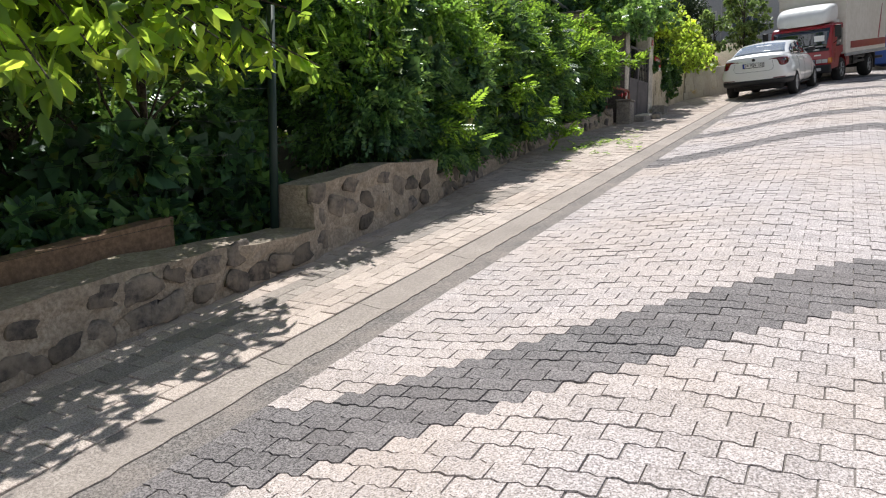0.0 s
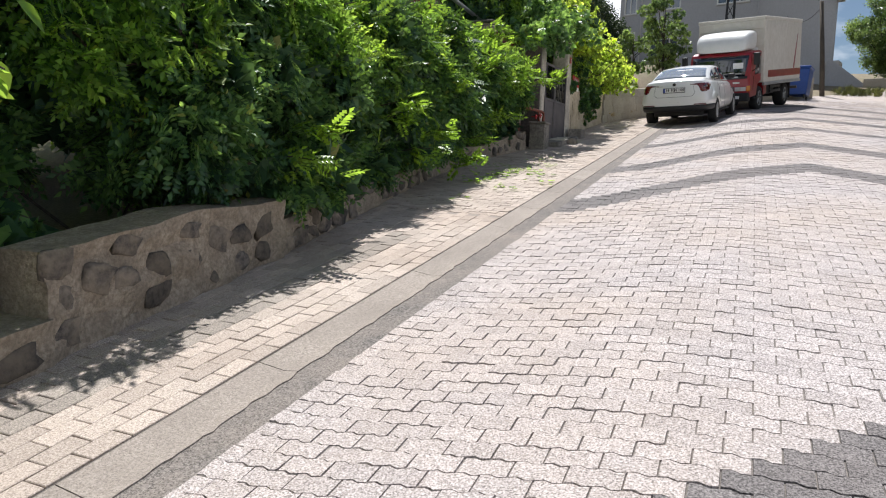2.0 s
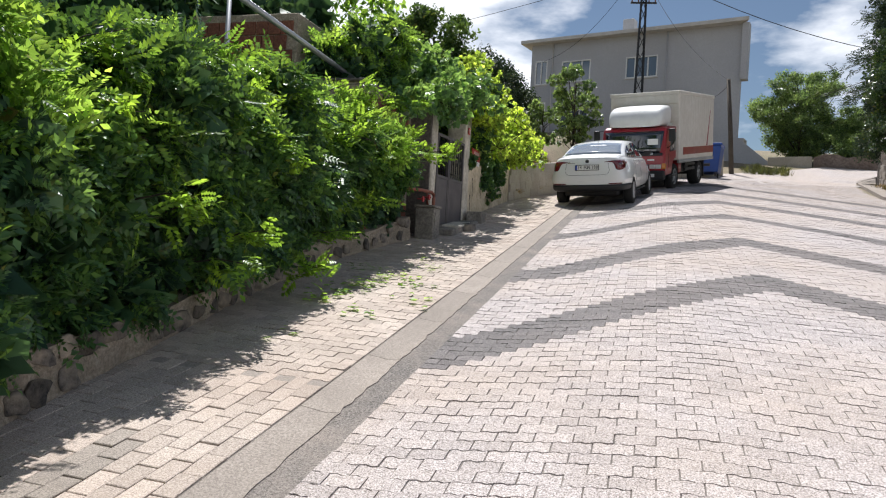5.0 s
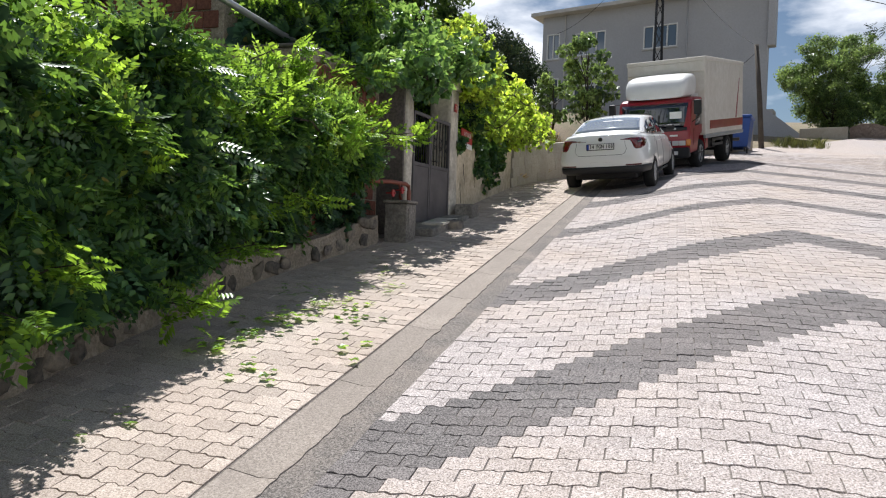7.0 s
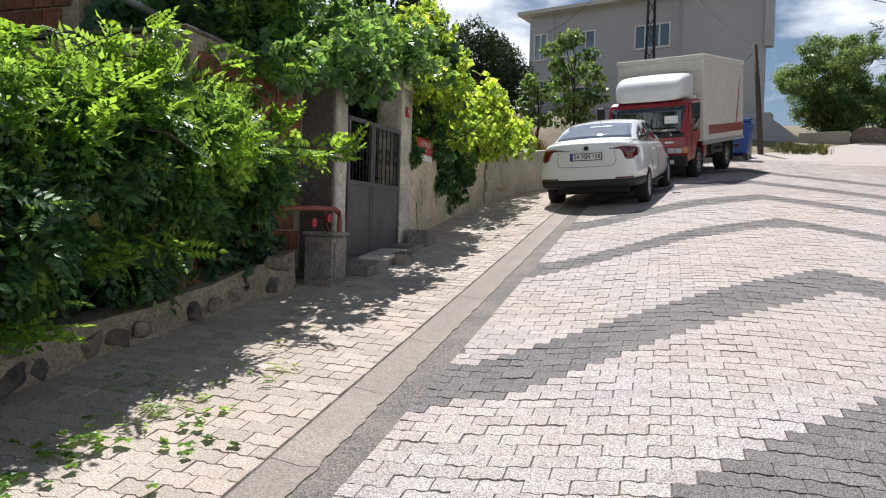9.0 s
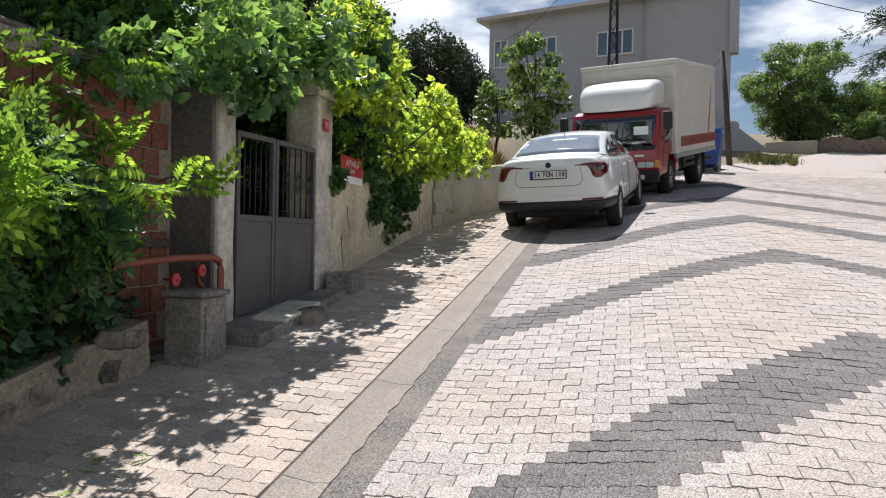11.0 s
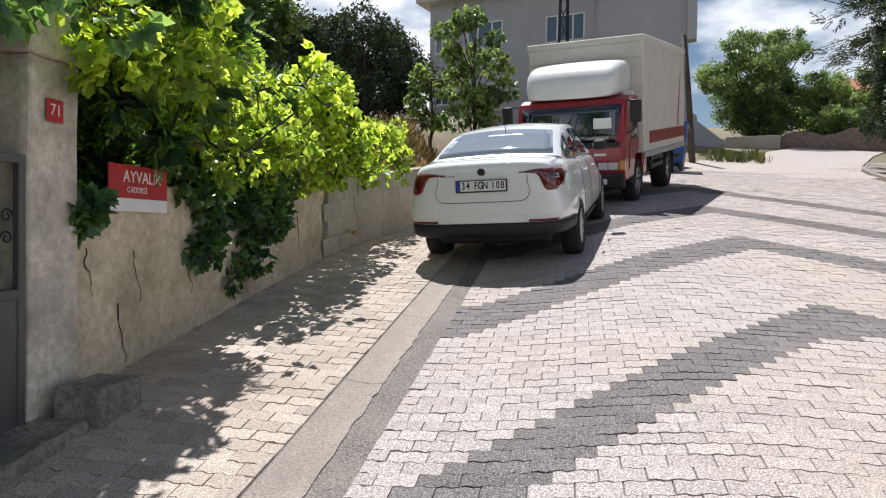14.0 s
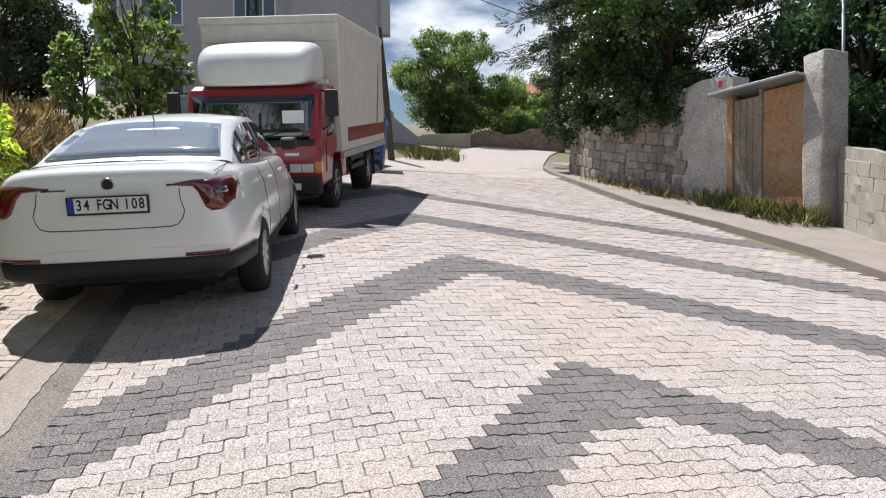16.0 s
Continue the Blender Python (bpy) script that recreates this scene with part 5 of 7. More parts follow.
def wheel(parent, x, y, r, width, side, rim_mat=M_RIM, spokes=9):
    bm = bmesh.new()
    prof = [(0.62 * r, -width / 2), (0.93 * r, -width / 2), (r, -width * 0.36), (r, width * 0.36), (0.93 * r, width / 2), (0.62 * r, width / 2)]
    n = 32
    rings = [[bm.verts.new((t, q * math.cos(6.28318 * k / n), q * math.sin(6.28318 * k / n))) for q, t in prof] for k in range(n)]
    for a, b in zip(rings, rings[1:] + rings[:1]):
        for k in range(len(prof) - 1):
            bm.faces.new((a[k], a[k + 1], b[k + 1], b[k]))
    w = part("wheel", bm, M_TYRE, parent, "", True)
    w.matrix_local = pose(x, y, r)
    bm = bmesh.new()
    bmesh.ops.create_cone(bm, cap_ends=True, segments=28, radius1=0.63 * r, radius2=0.63 * r, depth=width * 0.55)
    bmesh.ops.transform(bm, matrix=Matrix.Rotation(radians(90), 4, "Y"), verts=bm.verts[:])
    part("rim_well", bm, M_BLACK, w)
    bm = bmesh.new()
    o = side * width * 0.40
    for k in range(spokes):
        a = 6.28318 * k / spokes
        add_box(bm, (o - 0.012, -0.024, 0.04), (o + 0.012, 0.024, 0.60 * r), 0.006, Matrix.Rotation(a, 4, "X"))
    nn = 28
    for q0, q1 in ((0.56 * r, 0.65 * r),):
        v = [[bm.verts.new((o + dx, q * math.cos(6.28318 * k / nn), q * math.sin(6.28318 * k / nn))) for dx, q in ((-0.015, q0), (0.015, q0), (0.015, q1), (-0.015, q1))] for k in range(nn)]
        for a, b in zip(v, v[1:] + v[:1]):
            for k in range(4):
                bm.faces.new((a[k], a[(k + 1) % 4], b[(k + 1) % 4], b[k]))
    bmesh.ops.create_cone(bm, cap_ends=True, segments=16, radius1=0.06, radius2=0.05, depth=0.03, matrix=pose(o, 0, 0) @ Matrix.Rotation(radians(90), 4, "Y"))
    part("rim", bm, rim_mat, w)
    return w


CAR_R, CAR_LIFT = 0.317, 0.055   # wheel radius, and how far the body stands up from the wheels


def make_car(m):
    car = thing("car", m, "white four-door saloon parked half on the pavement", "car")

    def sec(w_low, w_mid, w_sh, zb, z_mid, z_sh, z_top):
        return [(0, zb), (w_low * 0.6, zb), (w_low, zb + 0.03), (w_mid, zb + 0.16), (w_mid + 0.012, z_mid), (w_sh + 0.02, z_sh - 0.10), (w_sh, z_sh), (w_sh - 0.09, z_top - 0.012), (w_sh * 0.5, z_top), (0, z_top + 0.004)]

    st = [
        (0.000, sec(0.46, 0.57, 0.55, 0.42, 0.50, 0.60, 0.64)),
        (0.020, sec(0.56, 0.69, 0.66, 0.38, 0.52, 0.68, 0.72)),
        (0.050, sec(0.62, 0.765, 0.70, 0.355, 0.55, 0.88, 0.94)),
        (0.085, sec(0.655, 0.805, 0.705, 0.34, 0.57, 0.99, 1.045)),
        (0.130, sec(0.68, 0.833, 0.715, 0.335, 0.58, 1.03, 1.088)),
        (0.280, sec(0.72, 0.866, 0.745, 0.31, 0.60, 1.035, 1.095)),
        (0.600, sec(0.76, 0.890, 0.79, 0.27, 0.60, 1.02, 1.095)),
        (1.000, sec(0.78, 0.896, 0.80, 0.19, 0.60, 1.00, 1.07)),
        (1.600, sec(0.78, 0.893, 0.81, 0.19, 0.58, 0.97, 1.00)),
        (2.300, sec(0.78, 0.892, 0.81, 0.19, 0.57, 0.955, 0.98)),
        (3.000, sec(0.78, 0.892, 0.80, 0.19, 0.57, 0.94, 0.97)),
        (3.300, sec(0.78, 0.892, 0.79, 0.19, 0.56, 0.92, 0.97)),
        (3.700, sec(0.76, 0.885, 0.77, 0.20, 0.54, 0.87, 0.92)),
        (4.150, sec(0.72, 0.855, 0.72, 0.21, 0.50, 0.77, 0.83)),
        (4.420, sec(0.62, 0.770, 0.62, 0.23, 0.46, 0.64, 0.70)),
        (4.530, sec(0.45, 0.560, 0.45, 0.28, 0.42, 0.52, 0.56)),
    ]
    body = part("body", loft(st), M_CARWHITE, car, "", True)
    cutters = []
    for y in (1.0, 3.637):
        bm = bmesh.new()
        bmesh.ops.create_cone(bm, cap_ends=True, segments=40, radius1=0.355, radius2=0.355, depth=3.0, matrix=pose(0, y, CAR_R - CAR_LIFT) @ Matrix.Rotation(radians(90), 4, "Y"))
        cutters.append(part("cutter", bm, M_BLACK))
    body.parent = None
    cut(body, cutters, 2)
    body.parent = car
    body.data.shade_smooth()
    bm = bmesh.new()
    bm.from_mesh(body.data)
    skin_tree = BVHTree.FromBMesh(bm)
    bm.free()

    def rear_y(x, z):
        """Where the tail lies at x, z."""
        return skin_tree.ray_cast(Vector((x, -1, z)), Vector((0, 1, 0)))[0].y

    def round_tail(cx, cy, a, z, out):
        """A point over the skin, seen from inside at the plan angle a from straight back."""
        d = Vector((math.sin(a), -math.cos(a), 0))
        return skin_tree.ray_cast(Vector((cx, cy, z)), d)[0] + d * out

    for y in (1.0, 3.637):
        box_part("wheel_arch", (-0.64, y - 0.335, 0.22), (0.64, y + 0.335, 0.66), M_BLACK, car, "dark arch lining", 0.05, None, 2)
    # cabin: pillars and roof over the glass
    side = [(0.60, 0.72, 1.075), (0.95, 0.67, 1.22), (1.25, 0.635, 1.315), (1.55, 0.615, 1.365), (2.0, 0.61, 1.385), (2.45, 0.615, 1.37), (2.75, 0.635, 1.30), (3.05, 0.67, 1.15), (3.34, 0.71, 0.985)]
    bm = bmesh.new()
    rows = []
    for y, w, z in side:
        crown = 0.05 if 1.2 < y < 2.7 else 0.028
        zlow = 1.06 if y < 1.0 else (1.03 - 0.02 * (y - 1))
        row = [bm.verts.new((0.745, y, min(z, zlow) - 0.03)), bm.verts.new((w + 0.02, y, max(z - 0.06, min(z, zlow))))]
        row += [bm.verts.new((w * f, y, z + crown * (1 - f * f))) for f in (0.97, 0.8, 0.5, 0.2)]
        rows.append((row, [bm.verts.new((-v.co.x, v.co.y, v.co.z)) for v in row][::-1]))
    rr = [a + b for a, b in rows]
    for a, b in zip(rr, rr[1:]):
        for k in range(len(a) - 1):
            bm.faces.new((a[k], a[k + 1], b[k + 1], b[k]))
    cabin = part("cabin", bm, M_CARWHITE, car, "", True)
    # rear and front glass, laid just over the skin
    def skin(y):
        for (ya, wa, za), (yb, wb, zb) in zip(side, side[1:]):
            if ya <= y <= yb:
                t = (y - ya) / (yb - ya)
                return wa + (wb - wa) * t, za + (zb - za) * t
        return side[-1][1:]
    def top_glass(name, y0, y1, f0, f1, n=5):
        pts = []
        for i in range(n + 1):
            y = y0 + (y1 - y0) * i / n
            w, z = skin(y)
            crown = 0.05 if 1.2 < y < 2.7 else 0.028
            f = f0 + (f1 - f0) * i / n
            pts.append([(w * q * f, y, z + crown * (1 - (q * f) ** 2) + 0.012) for q in (-0.98, -0.8, -0.5, -0.2, 0.2, 0.5, 0.8, 0.98)])
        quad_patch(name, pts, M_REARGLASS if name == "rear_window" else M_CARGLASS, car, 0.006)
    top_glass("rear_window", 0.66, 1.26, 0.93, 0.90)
    top_glass("windscreen", 2.66, 3.28, 0.90, 0.93)
    for sg in (-1, 1):
        # door glass between the belt line and the roof
        for y0, y1, nm in ((0.93, 1.19, "quarter_window"), (1.23, 1.93, "door_window"), (1.99, 2.78, "door_window")):
            pts = []
            for i in range(6):
                y = y0 + (y1 - y0) * i / 5
                w, z = skin(y)
                top = max(z - 0.045, 1.065)
                lo = 1.03 - 0.02 * (y - 1)
                pts.append([(sg * (0.757 + 0.006), y, lo), (sg * (0.757 + (w + 0.02 - 0.745) * 0.5 + 0.006), y, (lo + top) / 2), (sg * (w + 0.028), y, top)])
            quad_patch(nm, pts, M_CARGLASS, car, 0.008)
        # handles, sill, mirror
        for y in (1.36, 2.12):
            tube_part("door_handle", [(sg * 0.893, y, 0.865), (sg * 0.912, y + 0.03, 0.868), (sg * 0.912, y + 0.15, 0.866), (sg * 0.893, y + 0.18, 0.862)], 0.012, M_CARWHITE, car, "", 8)
        for y in (1.24, 1.97, 2.98):
            tube_part("door_seam", [(sg * 0.898, y, 0.32), (sg * 0.907, y, 0.60), (sg * 0.875, y, 0.86), (sg * 0.822, y + 0.01, 0.965)], 0.003, M_BLACK, car, "", 4)
        mir = box_part("door_mirror", (sg * 0.86 if sg > 0 else -1.03, 2.72, 1.02), (1.03 if sg > 0 else sg * 0.86, 2.86, 1.15), M_BLACK, car, "", 0.035, None, 3)
        box_part("mirror_glass", (0.89 if sg > 0 else -1.01, 2.712, 1.04), (1.01 if sg > 0 else -0.89, 2.722, 1.13), M_BLACK, mir, "dark mirror housing", 0.004)
        tube_part("sill", [(sg * 0.80, 1.4, 0.215), (sg * 0.80, 3.25, 0.215)], 0.025, M_BLACK, car, "", 6)
        # tail lamps wrapping the corner: a slim arm on the lid, a deep body on the wing
        pts = []
        for t in np.linspace(0, 1, 25):
            ang = sg * (0.16 + 1.14 * t)
            top = 0.962 + 0.024 * smooth(0.0, 0.3, t) - 0.02 * smooth(0.8, 1.0, t)
            low = 0.952 - 0.012 * smooth(0.0, 0.3, t) - 0.17 * smooth(0.26, 0.36, t) + 0.03 * smooth(0.45, 0.7, t) + 0.09 * smooth(0.7, 1.0, t)
            pts.append([tuple(round_tail(sg * 0.30, 0.60, ang, low + (top - low) * f, o)) for f, o in ((0, 0.003), (0.12, 0.012), (0.5, 0.018), (0.88, 0.012), (1, 0.003))])
        lamp = quad_patch("tail_lamp", pts, M_TAIL, car, 0.012, "dark red wraparound tail lamp")
        pts = [[tuple(round_tail(sg * 0.30, 0.60, sg * (0.16 + 1.14 * t), z, 0.0215)) for z in (0.885, 0.905, 0.925)] for t in np.linspace(0.42, 0.60, 6)]
        quad_patch("reversing_lens", pts, M_CARGLASS, lamp, 0.004, "smoked reversing lens")
        pts = [[tuple(round_tail(0, 0.55, sg * t, z, 0.012)) for z in (0.462, 0.474, 0.486)] for t in np.linspace(0.72, 1.02, 7)]
        quad_patch("reflector", pts, M_TAIL, car, 0.006, "slim red bumper reflector")
    # black lower bumper, tucked in below
    pts = []
    for t in np.linspace(-1.6, 1.6, 45):
        p = round_tail(0, 0.55, t, 0.47, 0.0)
        d = Vector((math.sin(t), -math.cos(t), 0))
        row = []
        for z, o in ((0.300, -0.10), (0.318, -0.03), (0.345, 0.004), (0.41, 0.014), (0.455, 0.012)):
            q = p + d * o
            row.append((q.x, q.y, z))
        pts.append(row)
    quad_patch("lower_bumper", pts, M_BLACK, car, 0.015, "black plastic lower bumper")
    # boot lid outline and number plate
    for sg in (-1, 1):
        for line in (((0.47, 0.93), (0.475, 0.86), (0.50, 0.78), (0.485, 0.73), (0.455, 0.69), (0.40, 0.675), (0.2, 0.672), (0, 0.672)),):
            tube_part("lid_seam", [(sg * x, rear_y(sg * x, z) - 0.001, z) for x, z in line], 0.0035, M_BLACK, car, "", 4)
        tube_part("lid_seam", [(sg * 0.70, 0.14, 1.035), (sg * 0.72, 0.3, 1.055), (sg * 0.715, 0.6, 1.06)], 0.003, M_BLACK, car, "", 4)
    dy = min(rear_y(x, z) for x in (0, 0.27) for z in (0.775, 0.90)) - 0.012
    sh = Matrix.Translation((0, dy, 0))
    pl = box_part("number_plate", (-0.27, -0.004, 0.775), (0.27, 0.03, 0.90), M_BLACK, car, "number plate with black lettering and a blue band", 0.004, sh)
    box_part("plate_face", (-0.258, -0.007, 0.79), (0.258, -0.003, 0.892), M_WHITE, pl, "", 0.001, sh)
    box_part("plate_band", (-0.258, -0.009, 0.79), (-0.218, -0.005, 0.892), M_BLUE, pl, "blue band", 0.001, sh)
    for ch, x in zip("34FGN108", (-0.185, -0.135, -0.052, -0.004, 0.046, 0.128, 0.178, 0.226)):
        letters("plate_letter", ch, 0.102, pose(x, dy - 0.0085, 0.842, 90, 0, 0), M_INK, pl, 0.0008, 1.0, 0.74, 0.002)
    disc = disc_part("badge", pose(0, rear_y(0, 0.975), 0.975, 0, 0, 90), 0.045, 0.016, M_CHROME, car, "round chrome badge", 24, 0.004)
    disc_part("badge_face", pose(0, rear_y(0, 0.975) - 0.006, 0.975, 0, 0, 90), 0.034, 0.012, M_BLACK, disc, "dark badge face", 20)
    box_part("model_mark", (-0.44, -0.004, 0.937), (-0.28, 0.006, 0.951), M_CHROME, car, "small chrome lettering bar", 0.002, Matrix.Translation((0, rear_y(0.36, 0.944), 0)))
    tube_part("antenna", [(0, 1.33, 1.36), (0, 1.30, 1.41), (0, 1.22, 1.50)], 0.006, M_BLACK, car, "", 6, 0.003)
    box_part("underbody", (-0.62, 0.45, 0.17), (0.62, 4.2, 0.33), M_BLACK, car, "black underbody", 0.03)
    tube_part("exhaust", [(-0.45, 0.10, 0.31), (-0.45, 0.4, 0.31)], 0.028, M_BLACK, car)
    for x, sg in ((-0.785, -1), (0.785, 1)):
        for y in (1.0, 3.637):
            wheel(car, x, y, CAR_R, 0.2, sg).matrix_local = pose(x, y, CAR_R - CAR_LIFT)
    return car


CAR_X, CAR_Y, CAR_TURN = 1.62, 12.42, 16.0


def rest(x, y, turn, length, half):
    """The pose of a vehicle whose rear middle stands at x, y, lying on the slope."""
    a = radians(turn)
    f, r = Vector((math.sin(a), math.cos(a))), Vector((math.cos(a), -math.sin(a)))
    z = lambda fx, rx: gz(x + f.x * fx + r.x * rx, y + f.y * fx + r.y * rx)
    pitch = math.atan2((z(length * 0.8, -half) + z(length * 0.8, half)) - (z(length * 0.2, -half) + z(length * 0.2, half)), 2 * 0.6 * length)
    roll = math.atan2(z(length * 0.5, -half) - z(length * 0.5, half), 2 * half)
    z0 = (z(length * 0.5, -half) + z(length * 0.5, half)) / 2 - math.tan(pitch) * length * 0.5
    return pose(x, y, z0, 0, 0, -turn) @ pose(0, 0, 0, math.degrees(pitch), math.degrees(roll), 0)


make_car(Matrix.Translation((0, 0, CAR_LIFT - 0.02)) @ rest(CAR_X, CAR_Y, CAR_TURN, 4.5, 0.75))

# ---- parked box lorry, its cab facing down the street ----
def make_truck(m):
    tr = thing("truck", m, "red-cabbed light lorry with a cream canvas-sided box body", "truck")
    # local y runs from the cab's nose back along the lorry, x to the onlooker's right
    cw = 0.94

    bm = bmesh.new()
    prof = [(0.02, 0.42), (0.0, 0.62), (0.0, 0.98), (0.03, 1.06), (0.15, 1.68), (0.20, 1.76), (0.36, 1.82), (1.52, 1.82), (1.58, 1.76), (1.60, 0.50), (1.35, 0.45), (1.30, 0.62), (1.20, 0.82), (0.98, 0.92), (0.75, 0.82), (0.65, 0.62), (0.60, 0.45)]
    L = [bm.verts.new((-cw, y, z)) for y, z in prof]
    R = [bm.verts.new((cw, y, z)) for y, z in prof]
    n = len(prof)
    for k in range(n):
        bm.faces.new((L[k], L[(k + 1) % n], R[(k + 1) % n], R[k]))
    bm.faces.new(L[::-1])
    bm.faces.new(R)
    es = [e for e in bm.edges if abs(e.verts[0].co.x - e.verts[1].co.x) < 1e-6 and e.verts[0].co.z > 0.4 and min(e.verts[0].co.y, e.verts[1].co.y) < 0.5]
    bmesh.ops.bevel(bm, geom=es, offset=0.055, segments=3, affect="EDGES", profile=0.5)
    cab = part("cab", bm, M_TRUCKRED, tr, "glossy red cab")
    yw = lambda z: 0.03 + (z - 1.06) * (0.13 / 0.70)
    pts = [[(x, yw(z) - 0.012 + 0.03 * abs(x) ** 4, z) for x in np.linspace(-0.86, 0.86, 9)] for z in (1.06, 1.22, 1.40, 1.56, 1.68)]
    quad_patch("windscreen", pts, M_CABGLASS, tr, 0.012, "dark windscreen")
    pts = [[(x, 0.03 - 0.028 + 0.03 * abs(x) ** 4 * 0.3, z) for x in np.linspace(-0.86, 0.86, 9)] for z in (0.96, 1.02, 1.08)]
    quad_patch("lower_screen_panel", pts, M_BLACK, tr, 0.012, "black panel below the windscreen")
    for x0, x1, z in ((-0.30, 0.12, 1.04), (0.42, 0.60, 1.05)):
        box_part("lettering_bar", (x0, -0.022, z - 0.025), (x1, -0.012, z + 0.025), M_GALV, tr, "unreadable pale maker's lettering", 0.003)
    box_part("lettering_bar", (0.44, -0.012, 0.86), (0.64, -0.002, 0.90), M_WHITE, tr, "small pale model lettering", 0.003)
    ppr = box_part("notice", (0.42, -0.006, 1.30), (0.72, -0.002, 1.47), M_WHITE, tr, "white paper notice behind the windscreen", 0.001, pose(0, 0.055, 0) @ pose(0, 0, 0, 0, 0, 0))
    for sg in (-1, 1):
        tube_part("wiper", [(sg * 0.1, 0.005, 1.10), (sg * 0.55, 0.03, 1.22)], 0.008, M_BLACK, tr, "", 5)
        # lamps
        for x0, x1 in ((0.50, 0.66), (0.67, 0.83)):
            box_part("headlamp", (min(sg * x0, sg * x1), -0.02, 0.63), (max(sg * x0, sg * x1), 0.03, 0.75), M_LAMP, tr, "square headlamp", 0.012, None, 2)
        box_part("indicator", (min(sg * 0.845, sg * 0.945), -0.012, 0.62), (max(sg * 0.845, sg * 0.945), 0.08, 0.78), M_AMBER, tr, "amber indicator", 0.01)
        # side glass and door
        xs = sg * (cw + 0.004)
        quad_patch("side_window", [[(xs, 0.42, 1.10), (xs, 0.50, 1.40), (xs, 0.56, 1.64)], [(xs, 0.9, 1.12), (xs, 0.9, 1.4), (xs, 0.9, 1.65)], [(xs, 1.28, 1.14), (xs, 1.28, 1.4), (xs, 1.28, 1.65)]], M_CABGLASS, tr, 0.008)
        tube_part("door_seam", [(xs, 1.36, 0.62), (xs, 1.36, 1.71), (xs, 0.60, 1.71)], 0.005, M_BLACK, tr, "", 4)
        tube_part("door_seam", [(xs, 0.30, 0.62), (xs, 0.32, 1.05)], 0.005, M_BLACK, tr, "", 4)
        box_part("door_handle", (min(xs, xs + sg * 0.02), 1.16, 1.0), (max(xs, xs + sg * 0.02), 1.28, 1.03), M_BLACK, tr, "", 0.004)
        mir = tube_part("mirror_arm", [(sg * 0.92, 0.25, 1.72), (sg * 1.10, 0.14, 1.74), (sg * 1.10, 0.14, 1.30), (sg * 0.93, 0.2, 1.2)], 0.012, M_BLACK, tr, "", 6)
        box_part("mirror", (sg * 1.10 - 0.09, 0.06, 1.38), (sg * 1.10 + 0.09, 0.13, 1.74), M_BLACK, mir, "black mirror housing", 0.025, None, 2)
        tube_part("step", [(sg * 0.9, 0.45, 0.40), (sg * 0.9, 1.3, 0.40)], 0.03, M_BLACK, tr)
    box_part("grille", (-0.48, -0.014, 0.63), (0.48, 0.012, 0.76), M_BLACK, tr, "black grille", 0.006)
    for k in range(3):
        box_part("grille_bar", (-0.47, -0.024, 0.645 + 0.04 * k), (0.47, -0.012, 0.662 + 0.04 * k), M_GALV, tr, "", 0.003)
    bump = box_part("bumper", (-0.93, -0.06, 0.32), (0.93, 0.12, 0.58), M_BLACK, tr, "dark grey front bumper", 0.04, None, 3)
    box_part("front_plate", (0.30, -0.072, 0.40), (0.66, -0.06, 0.49), M_WHITE, bump, "pale number plate too small to read", 0.003)
    # wind deflector
    st = []
    for y, w, z0, z1 in ((0.08, 0.56, 1.81, 1.98), (0.12, 0.74, 1.81, 2.14), (0.26, 0.80, 1.81, 2.31), (0.50, 0.83, 1.81, 2.41), (0.85, 0.84, 1.81, 2.44), (0.98, 0.84, 1.81, 2.44)):
        st.append((y, [(0, z0), (w * 0.8, z0), (w, z0 + 0.03), (w * 1.01, z1 - 0.16), (w * 0.96, z1 - 0.05), (w * 0.82, z1), (0, z1 + 0.015)]))
    fa = part("wind_deflector", loft(st), M_FAIR, tr, "smooth white roof wind deflector", True)
    md = fa.modifiers.new("round", "SUBSURF")
    md.levels = md.render_levels = 2
    box_part("deflector_panel", (-0.93, 0.66, 1.825), (0.93, 0.72, 1.90), M_FAIR, tr, "", 0.01)
    # box body
    bw, y0, y1, zb, zt = 1.03, 1.02, 5.05, 0.84, 2.82
    bx = box_part("box_body", (-bw, y0, zb), (bw, y1, zt), M_TARP, tr, "cream canvas and panel box body", 0.02)
    box_part("box_rim", (-bw - 0.015, y0 - 0.012, zt - 0.10), (bw + 0.015, y1 + 0.01, zt + 0.01), M_TARP, bx, "top rail", 0.012)
    box_part("front_panel", (-bw + 0.02, y0 - 0.02, 2.46), (bw - 0.02, y0, zt - 0.11), M_TARP, bx, "upper front panel", 0.01)
    r = random.Random(2)
    for sg in (-1, 1):
        # folds of the canvas
        for k in range(15):
            y = y0 + 0.2 + k * 0.26 + r.uniform(-0.04, 0.04)
            tube_part("canvas_fold", [(sg * (bw - 0.012), y, zt - 0.11), (sg * (bw - 0.008), y + r.uniform(-0.02, 0.02), 2.3), (sg * (bw - 0.014), y + r.uniform(-0.03, 0.03), 1.35)], 0.022, M_TARP, bx, "", 6, 0.010)
        x0, x1 = sorted((sg * (bw + 0.001), sg * (bw + 0.008)))
        box_part("red_stripe", (x0, y0 + 0.42, 0.98), (x1, y1 - 0.02, 1.20), M_TRUCKRED, bx, "red stripe along the lower side", 0.002)
        quad_patch("red_flash", [[(sg * (bw + 0.004), 4.15, 1.21), (sg * (bw + 0.004), 4.30, 1.21)], [(sg * (bw + 0.004), 4.55, 2.35), (sg * (bw + 0.004), 4.62, 2.35)]], M_TRUCKRED, bx, 0.006, "slanting red flash")
